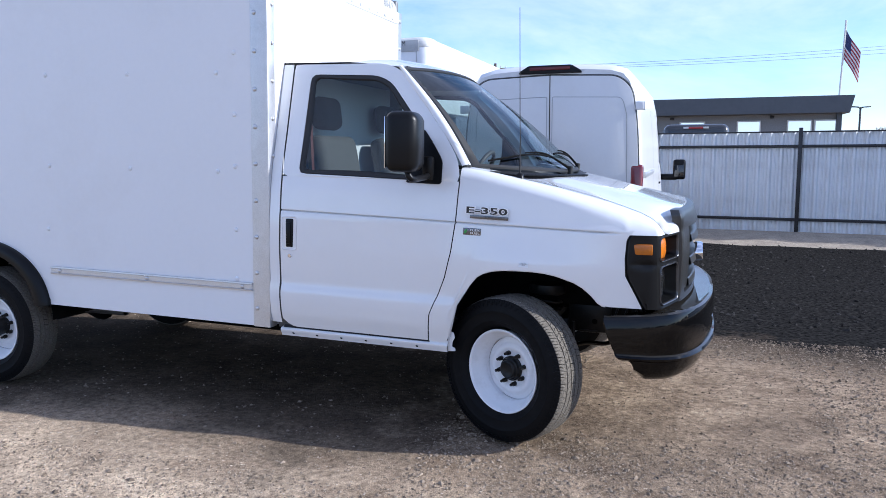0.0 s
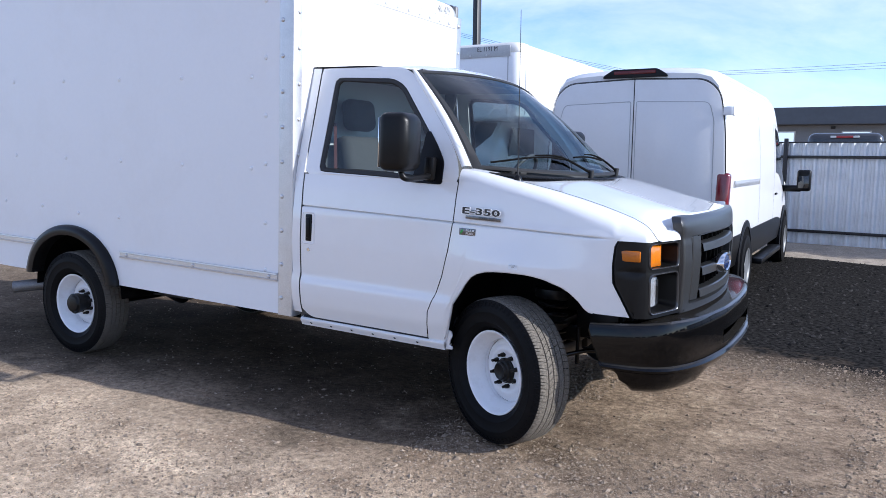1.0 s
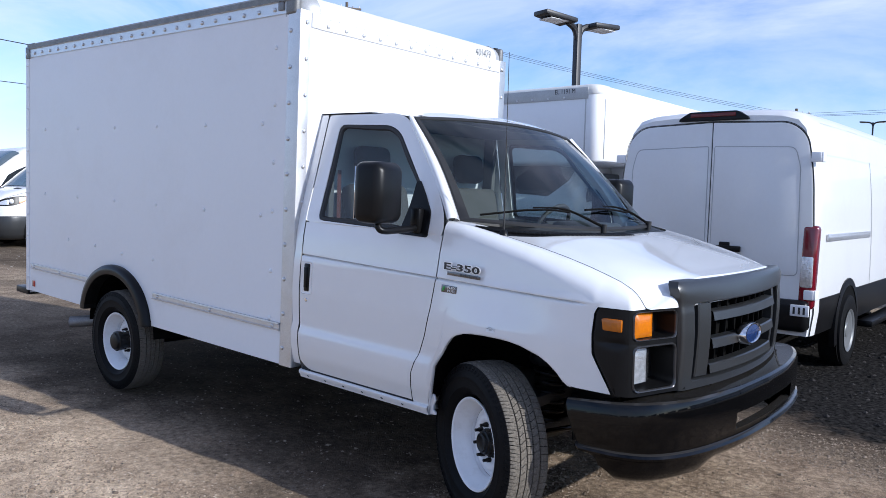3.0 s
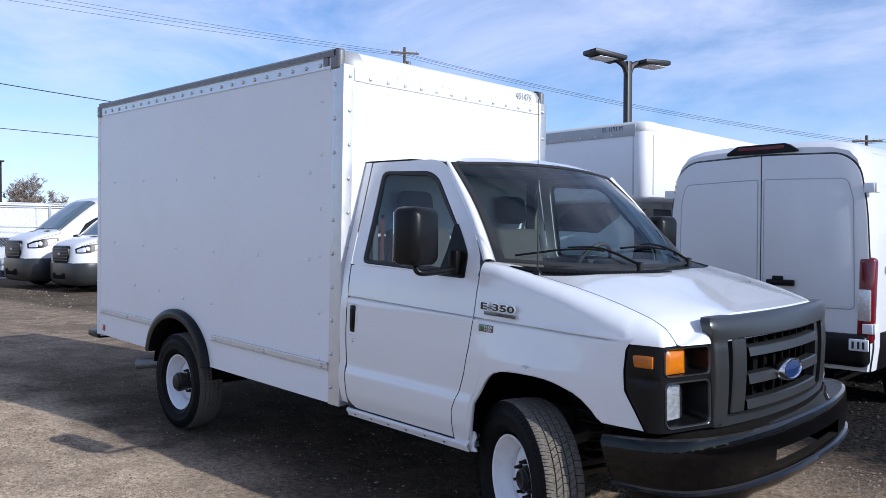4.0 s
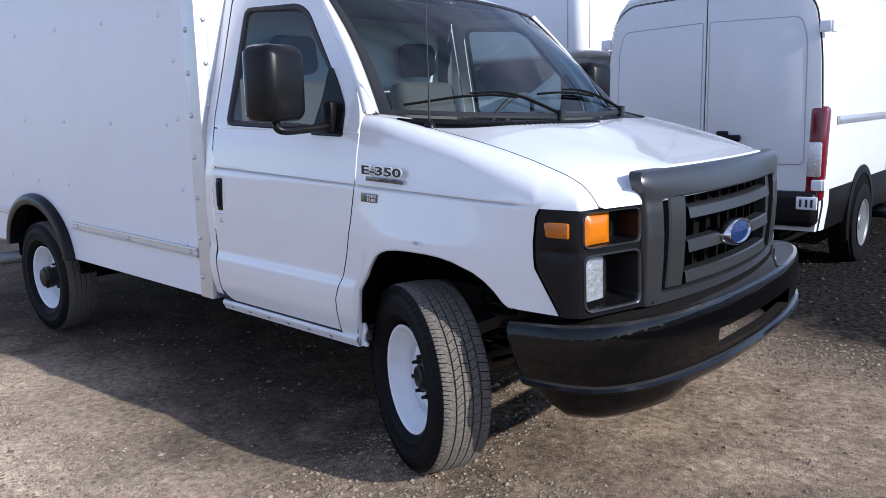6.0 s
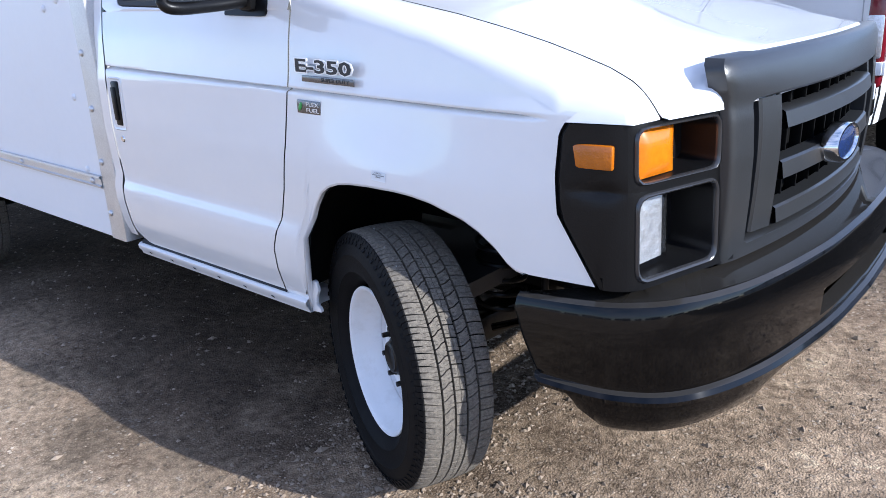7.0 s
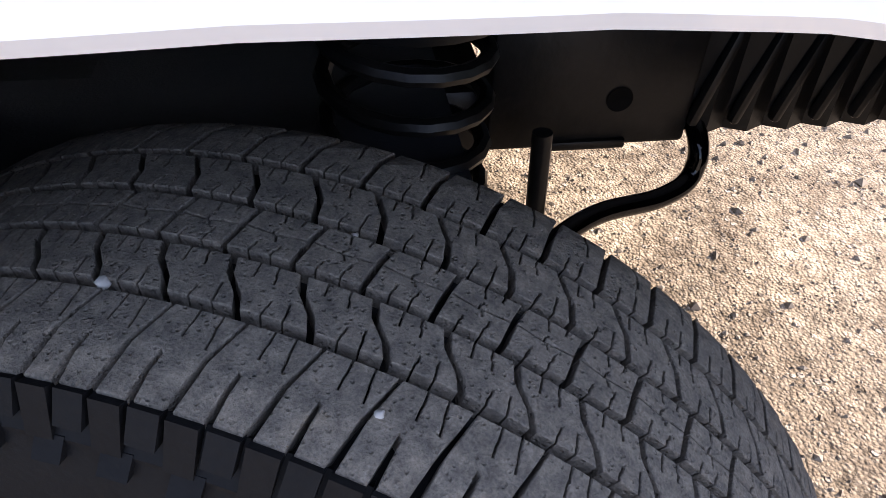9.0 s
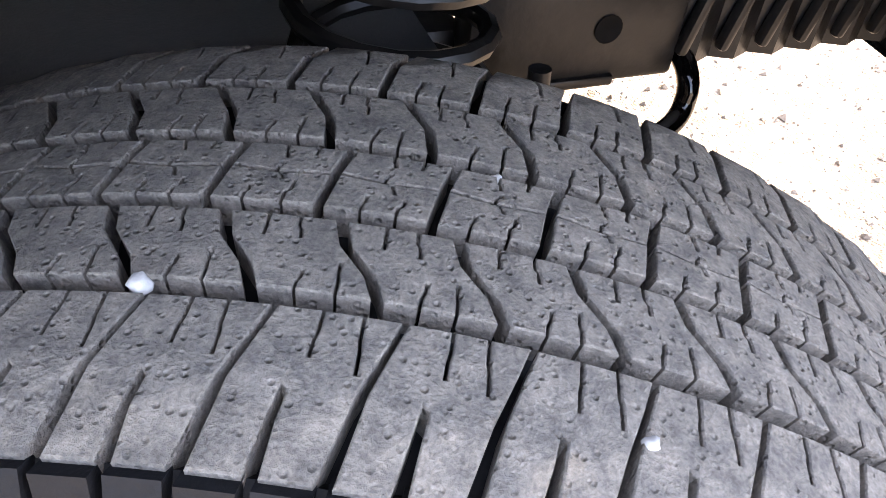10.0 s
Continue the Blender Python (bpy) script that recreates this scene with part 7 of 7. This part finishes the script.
# ---------------------------------------------------------------- lamp posts, utility poles and wires
def lamp_post(at, h, s=1.0, label="black parking-lot lamp post with two flat heads"):
    lp = thing("lamp_post", label, "lamp post", at, "lamp posts")
    part("pole", bm_mesh("pole", block((0.11, 0.11, h), (0, 0, h / 2), 0.01), M_BLACKSTEEL), lp)
    part("pole_base", bm_mesh("pole_base", block((0.5, 0.5, 0.5), (0, 0, 0.2), 0.04), M_CAP), lp)
    for sd in (-1, 1):
        part("arm", mesh_of("arm", *sweep(curve_points([(0, 0, h - 0.22 * s), (sd * 0.06 * s, 0, h - 0.08 * s), (sd * 0.16 * s, 0, h - 0.02 * s), (sd * 0.24 * s, 0, h)]), 0.045 * s, 8), M_BLACKSTEEL), lp)
        hd = block((0.56 * s, 0.36 * s, 0.07 * s), (sd * 0.46 * s, 0, h + 0.015 * s), 0.025 * s, 2, turn=(0, -sd * 3, 0))
        for q in hd.verts:
            if abs(q.co.x) > 0.5 * s:
                q.co.z += 0.015 * s
                q.co.y *= 0.75
        part("lamp_head", bm_mesh("lamp_head", hd, M_BLACKSTEEL), lp)
        part("lens", bm_mesh("lens", block((0.34 * s, 0.24 * s, 0.01), (sd * 0.48 * s, 0, h - 0.022 * s), 0.002), M_CAP), lp)
    return lp


lamp_post(pose(-4.93, 7.94, 0, 0, 0, 77), 4.62, 1.24)
lamp_post(pose(-10.4, 60.0, 0, 0, 0, 10), 7.9, 1.2)
lamp_post(pose(12.37, 60.0, 0, 0, 0, 20), 4.85, 1.0)

M_WOOD = material("weathered pole wood", (0.13, 0.105, 0.08), 0.9, var=0.3, scale=4, fine=0.4, fine_scale=40)


def utility_pole(at, h, s=1.0):
    up_ = thing("utility_pole", "weathered wooden utility pole with a crossarm", "utility pole", at, "utility poles")
    part("pole", mesh_of("pole", *sweep([(0, 0, 0), (0, 0, h * 0.5), (0, 0, h)], 0.15 * s, 10, True, [0.17 * s, 0.14 * s, 0.11 * s]), M_WOOD), up_)
    part("crossarm", bm_mesh("crossarm", block((2.2 * s, 0.12 * s, 0.14 * s), (0, -0.1 * s, h - 0.45 * s), 0.01), M_WOOD), up_)
    for k in (-0.95, -0.45, 0.45, 0.95):
        part("insulator", mesh_of("insulator", *lathe([(0.02, 0), (0.05, 0.03), (0.03, 0.08), (0.06, 0.12), (0.0, 0.2)], 8, "z"), M_CAP), up_, "", pose(k * s, -0.1 * s, h - 0.38 * s))
    part("transformer", mesh_of("transformer", *sweep([(0.3 * s, 0, h - 1.9 * s), (0.3 * s, 0, h - 1.1 * s)], 0.2 * s, 12), M_CASTING), up_)
    return up_


utility_pole(pose(-42.1, 36.5, 0, 0, 0, 60), 16.2)
utility_pole(pose(-60.0, 12.0, 0, 0, 0, 20), 7.1, 0.8)
utility_pole(pose(-15.8, 60.0, 0, 0, 0, 40), 9.2)
lamp = thing("street_lamp", "slim grey street lamp far off", "street lamp", pose(-60.0, 12.93, 0))
part("pole", mesh_of("pole", *sweep([(0, 0, 0), (0, 0, 6.8)], 0.09, 8), M_BLACKSTEEL), lamp)
part("lamp_head", bm_mesh("lamp_head", block((0.6, 0.25, 0.12), (0.25, 0, 6.82), 0.03), M_BLACKSTEEL), lamp)


def wire(a, b, sag, r, label):
    A, B = Vector(a), Vector(b)
    pts = [A.lerp(B, k / 24) - Vector((0, 0, sag * 4 * (k / 24) * (1 - k / 24))) for k in range(25)]
    tagged(new("overhead_wire", mesh_of("overhead_wire", *sweep(pts, r, 6), M_SEAL)), label, "wire", "overhead wires")


wire((-28.4, -2.0, 7.35), (-22.5, 17.5, 5.7), 0.25, 0.016, "black overhead cable across the yard")
wire((-28.0, -2.0, 5.40), (-22.8, 17.5, 4.85), 0.15, 0.013, "black overhead cable across the yard")
for dz, dy in ((0.0, 0.0), (-0.35, 0.5), (-0.9, -0.4)):
    wire((-62.0, 4.0, 19.8 + dz), (-42.1, 36.5 + dy, 15.75 + dz * 0.3), 0.3, 0.012, "thin overhead power line")
    wire((-42.1, 36.5 + dy, 15.75 + dz * 0.3), (-15.8, 60.0 + dy, 8.8 + dz * 0.3), 0.6, 0.012, "thin overhead power line")
    wire((-15.8, 60.0 + dy, 8.8 + dz * 0.3), (40.0, 80.0, 13.0 + dz), 0.6, 0.012, "thin overhead power line")

# ---------------------------------------------------------------- far building, flag, pickup behind the fence
M_ROOF = material("dark grey metal roof", (0.075, 0.085, 0.10), 0.55, var=0.12, scale=0.8, fine=0.15, fine_scale=6)
M_WALL = material("grey stucco wall", (0.22, 0.225, 0.235), 0.8, var=0.12, scale=1.5, fine=0.2, fine_scale=20)
bd = thing("office_building", "low grey office building with a deep dark roof fascia", "building", pose(0, 28, 0, 0, 0, 0))
part("wall", bm_mesh("wall", block((22.0, 6.0, 3.0), (-4.9, 3.4, 1.5)), M_WALL, False), bd)
part("roof", bm_mesh("roof", prism([(-17.0, 3.02), (6.27, 3.0), (6.42, 3.66), (-17.0, 3.66)], -0.2, 6.8, 0.02, axis="y"), M_ROOF, False), bd)
for x, w in ((0.6, 1.0), (2.75, 0.9), (4.6, 0.9), (5.55, 0.85), (-2.0, 1.0)):
    wd = part("window", bm_mesh("window", block((w, 0.06, 0.85), (x, 0.38, 2.35)), M_CAP), bd)
    part("pane", bm_mesh("pane", block((w - 0.1, 0.02, 0.75), (x, 0.34, 2.35)), M_MIRROR, False), wd)
part("corner_column", bm_mesh("corner_column", block((0.18, 0.18, 3.0), (5.98, 0.3, 1.5)), M_ROOF), bd)
for x in (-0.2, 3.6):
    part("wall_lamp", bm_mesh("wall_lamp", block((0.16, 0.12, 0.10), (x, 0.35, 2.9), 0.02), M_BLACKSTEEL), bd)
fp = thing("flagpole", "white flagpole with a drooping striped flag", "flagpole", pose(5.95, 28.4, 0))
part("pole", mesh_of("pole", *sweep([(0, 0, 3.4), (0.10, 0, 6.5)], 0.035, 8), M_CAP), fp)
M_FRED, M_FWHITE, M_FBLUE = material("flag red", (0.30, 0.03, 0.04), 0.8, var=0.1), material("flag white", (0.65, 0.65, 0.66), 0.8, var=0.1), material("flag blue", (0.03, 0.04, 0.12), 0.8, var=0.1)


def flag_pt(u, v_):
    """u along the fly, v down the hoist; a limp flag that swings out."""
    x = 0.12 + 0.52 * u - 0.07 * v_ * (1 - u)
    z = 6.15 - 1.35 * v_ * (0.75 + 0.10 * u) - 0.88 * u
    return (x, 0.10 * math.sin(5 * u + 2 * v_), z)


for k in range(13):
    u0 = 0.42 if k < 7 else 0.0
    rows = [[flag_pt(u, (k + s) / 13) for u in np.linspace(u0, 1, 8)] for s in (0, 1)]
    part("stripe", mesh_of("stripe", *loft(rows), M_FRED if k % 2 == 0 else M_FWHITE), fp)
part("canton", mesh_of("canton", *loft([[flag_pt(u, v_) for u in np.linspace(0, 0.42, 5)] for v_ in np.linspace(0, 7 / 13, 5)]), M_FBLUE), fp)

pk = thing("pickup_truck", "dark pickup truck parked behind the metal fence", "pickup", pose(0.76, 14.8, 0, 0, 0, 90))
M_DARKCAR = material("dark grey car paint", (0.03, 0.031, 0.034), 0.25, coat=0.6, var=0.1)
part("body", bm_mesh("body", joined(block((5.6, 1.9, 0.75), (1.6, 0, 0.85), 0.12, 3)), M_DARKCAR), pk)
cabp = block((2.2, 1.66, 0.90), (1.3, 0, 1.76), 0.16, 3)
for q in cabp.verts:
    q.co.y *= 1.0 - 0.10 * max(0, q.co.z - 1.3)
part("cab", bm_mesh("cab", cabp, M_DARKCAR), pk)
part("rear_window", bm_mesh("rear_window", block((0.03, 1.30, 0.40), (0.19, 0, 1.86), 0.01), M_DARKGLASS), pk)
part("brake_light", bm_mesh("brake_light", block((0.04, 0.34, 0.05), (0.20, 0, 2.12), 0.01), M_RED), pk)
for side in (-1, 1):
    part("cargo_lamp", bm_mesh("cargo_lamp", block((0.04, 0.12, 0.045), (0.20, side * 0.23, 2.12), 0.01), M_CAP), pk)
    for x in (0.0, 3.4):
        part("wheel", mesh_of("wheel", *lathe([(0.2, -0.12), (0.38, -0.11), (0.38, 0.11), (0.2, 0.12)], 24), M_SIDEWALL), pk, "", pose(x, side * 0.85, 0.38))

# ---------------------------------------------------------------- far left: gate, wall, car, trees
M_GALV = material("galvanised tube", (0.55, 0.56, 0.57), 0.4, metal=0.6, var=0.1, scale=8)
gt = thing("chain_link_fence", "galvanised chain-link fence with top rail", "fence", pose(-24.6, 1.9, 0, 0, 0, 78))
for k in range(-3, 4):
    part("fence_post", mesh_of("fence_post", *sweep([(0, 0, 0), (0, 0, 2.46)], 0.045, 10), M_GALV), gt, "", pose(k * 1.55 - 0.3, 0, 0))
for z in (0.17, 0.60, 1.79, 2.40):
    part("fence_rail", mesh_of("fence_rail", *sweep([(-5.0, 0, z), (4.5, 0, z)], 0.028, 8), M_GALV), gt)
V, F = [], []
for k in range(-52, 48):
    for sgn in (-1, 1):
        x0 = k * 0.1
        p0, p1 = Vector((x0, 0.01 * sgn, 0.17)), Vector((x0 + sgn * 2.23, 0.01 * sgn, 2.40))
        if -5.0 <= x0 <= 4.5 and -5.0 <= p1.x <= 4.5:
            a, b = sweep([p0, p1], 0.0035, 3, False)
            F += [tuple(len(V) + i for i in q) for q in b]
            V += a
me = bpy.data.meshes.new("mesh_wire")
me.from_pydata([tuple(p) for p in V], [], F)
me.materials.append(M_GALV)
part("mesh_wire", me, gt)
tagged(part("barb", mesh_of("barb", *sweep([(-5.0, 0.1, 2.52), (4.5, 0.1, 2.52)], 0.006, 4), M_GALV), gt), "")
M_WHITEWALL = material("white painted wall", (0.72, 0.72, 0.71), 0.7, var=0.06, scale=1, fine=0.1, fine_scale=10)
M_BEIGE = material("beige render", (0.52, 0.46, 0.38), 0.85, var=0.12, scale=0.8, fine=0.15, fine_scale=8)
wl_ = thing("storage_wall", "long white painted wall with a beige base", "wall", pose(-33.0, 4.0, 0, 0, 0, 80))
part("wall", bm_mesh("wall", block((26, 0.3, 2.75), (0, 0, 1.375)), M_WHITEWALL, False), wl_)
part("wall_base", bm_mesh("wall_base", block((26, 0.36, 1.28), (0, 0, 0.64)), M_BEIGE, False), wl_)
part("wall_cap", bm_mesh("wall_cap", block((26, 0.5, 0.12), (0, 0, 2.79)), M_WHITEWALL, False), wl_)
for k in range(9):
    part("wall_pier", bm_mesh("wall_pier", block((0.25, 0.42, 2.7), (-12 + 3 * k, 0, 1.35)), M_WHITEWALL, False), wl_)
car = thing("parked_car", "small white car parked behind the chain-link fence", "car", pose(-29.4, 5.1, 0, 0, 0, -31))
rows = []
for x, zt, w in ((-2.1, 0.75, 0.75), (-1.9, 0.95, 0.85), (-1.2, 1.05, 0.88), (-0.7, 1.42, 0.72), (0.3, 1.45, 0.72), (0.95, 1.05, 0.86), (1.9, 0.88, 0.84), (2.15, 0.62, 0.7)):
    rows.append([(x, -w, 0.28), (x, -w * 1.02, 0.6), (x, -w * 0.95, zt - 0.1), (x, -w * 0.7, zt), (x, w * 0.7, zt), (x, w * 0.95, zt - 0.1), (x, w * 1.02, 0.6), (x, w, 0.28)])
part("body", mesh_of("body", *loft(rows, False, True), M_VAN, angle=40), car)
part("windscreen", mesh_of("windscreen", *loft([[(0.40, y, 1.40) for y in (-0.6, 0, 0.6)], [(0.90, y, 1.10) for y in (-0.7, 0, 0.7)]]), M_DARKGLASS), car)
for side in (-1, 1):
    part("side_window", bm_mesh("side_window", block((1.3, 0.02, 0.28), (-0.25, side * 0.80, 1.20), 0.005), M_DARKGLASS), car)
    for x in (-1.35, 1.35):
        part("wheel", mesh_of("wheel", *lathe([(0.0, -0.10), (0.2, -0.11), (0.31, -0.10), (0.31, 0.1), (0.2, 0.11)], 20), M_SIDEWALL), car, "", pose(x, side * 0.80, 0.31))

M_BARK = material("bare twig bark", (0.25, 0.20, 0.17), 0.9, var=0.3, scale=6)


def bare_tree(at, h, spread, seed, label, forks=8):
    rnd = random.Random(seed)
    tr = thing("bare_tree", label, "tree", at, "bare trees")
    trunk_v, trunk_f, twig_v, twig_f = [], [], [], []

    def grow(p, d, length, r, depth):
        q = p + d * length
        mid = p.lerp(q, 0.5) + Vector((rnd.uniform(-1, 1), rnd.uniform(-1, 1), 0)) * length * 0.06
        a, b = sweep([p, mid, q], r, 6 if depth < 2 else 3, False, [r, r * 0.85, r * 0.7])
        V_, F_ = (trunk_v, trunk_f) if depth < 2 else (twig_v, twig_f)
        F_ += [tuple(len(V_) + i for i in w) for w in b]
        V_ += [tuple(w) for w in a]
        if depth >= forks:
            return
        for _ in range(3 if depth < forks - 4 else 2 + (rnd.random() < 0.5)):
            nd = (d + Vector((rnd.uniform(-1, 1) * spread, rnd.uniform(-1, 1) * spread, rnd.uniform(-0.25, 0.75)))).normalized()
            grow(p.lerp(q, rnd.uniform(0.4, 1.0)), nd, length * rnd.uniform(0.62, 0.82), max(0.011, r * 0.55), depth + 1)
    grow(Vector((0, 0, 0)), Vector((0, 0, 1)), h * 0.16, h * 0.016, 0)
    for nm, V_, F_ in (("trunk", trunk_v, trunk_f), ("crown", twig_v, twig_f)):
        me = bpy.data.meshes.new(nm)
        me.from_pydata(V_, [], F_)
        me.materials.append(M_BARK)
        part(nm, me, tr)
    return tr


bare_tree(pose(-60.0, 15.6, 0), 13.5, 1.05, 2, "dense bare deciduous tree far off", 9)
bare_tree(pose(-66.0, 12.2, 0), 10.5, 0.85, 7, "sparse bare tree far off")
bare_tree(pose(-72.0, 12.0, 0), 9.5, 0.85, 9, "sparse bare tree far off")
bare_tree(pose(12.4, 55.0, 0), 6.5, 0.8, 12, "small bare tree behind the fence")
# low far roofs that close the yard
M_FAR = material("far roofs", (0.30, 0.29, 0.29), 0.9, var=0.3, scale=0.05, fine=0.3, fine_scale=0.6)
fb_ = thing("far_buildings", "row of low far buildings along the horizon", "buildings", pose(0, 0, 0), kind="stuff")
rf_ = random.Random(21)
bms = []
for k in range(46):
    a = 2 * math.pi * k / 46 + rf_.uniform(-0.04, 0.04)
    d = rf_.uniform(110, 170)
    if not (0.5 < (a % (2 * math.pi)) < 0.9):
        bms.append(block((rf_.uniform(12, 26), rf_.uniform(10, 18), rf_.uniform(3.0, 5.5)), (d * math.cos(a), d * math.sin(a), 2.2), 0.0, turn=(0, 0, math.degrees(a))))
part("blocks", bm_mesh("blocks", joined(*bms), M_FAR, False), fb_)
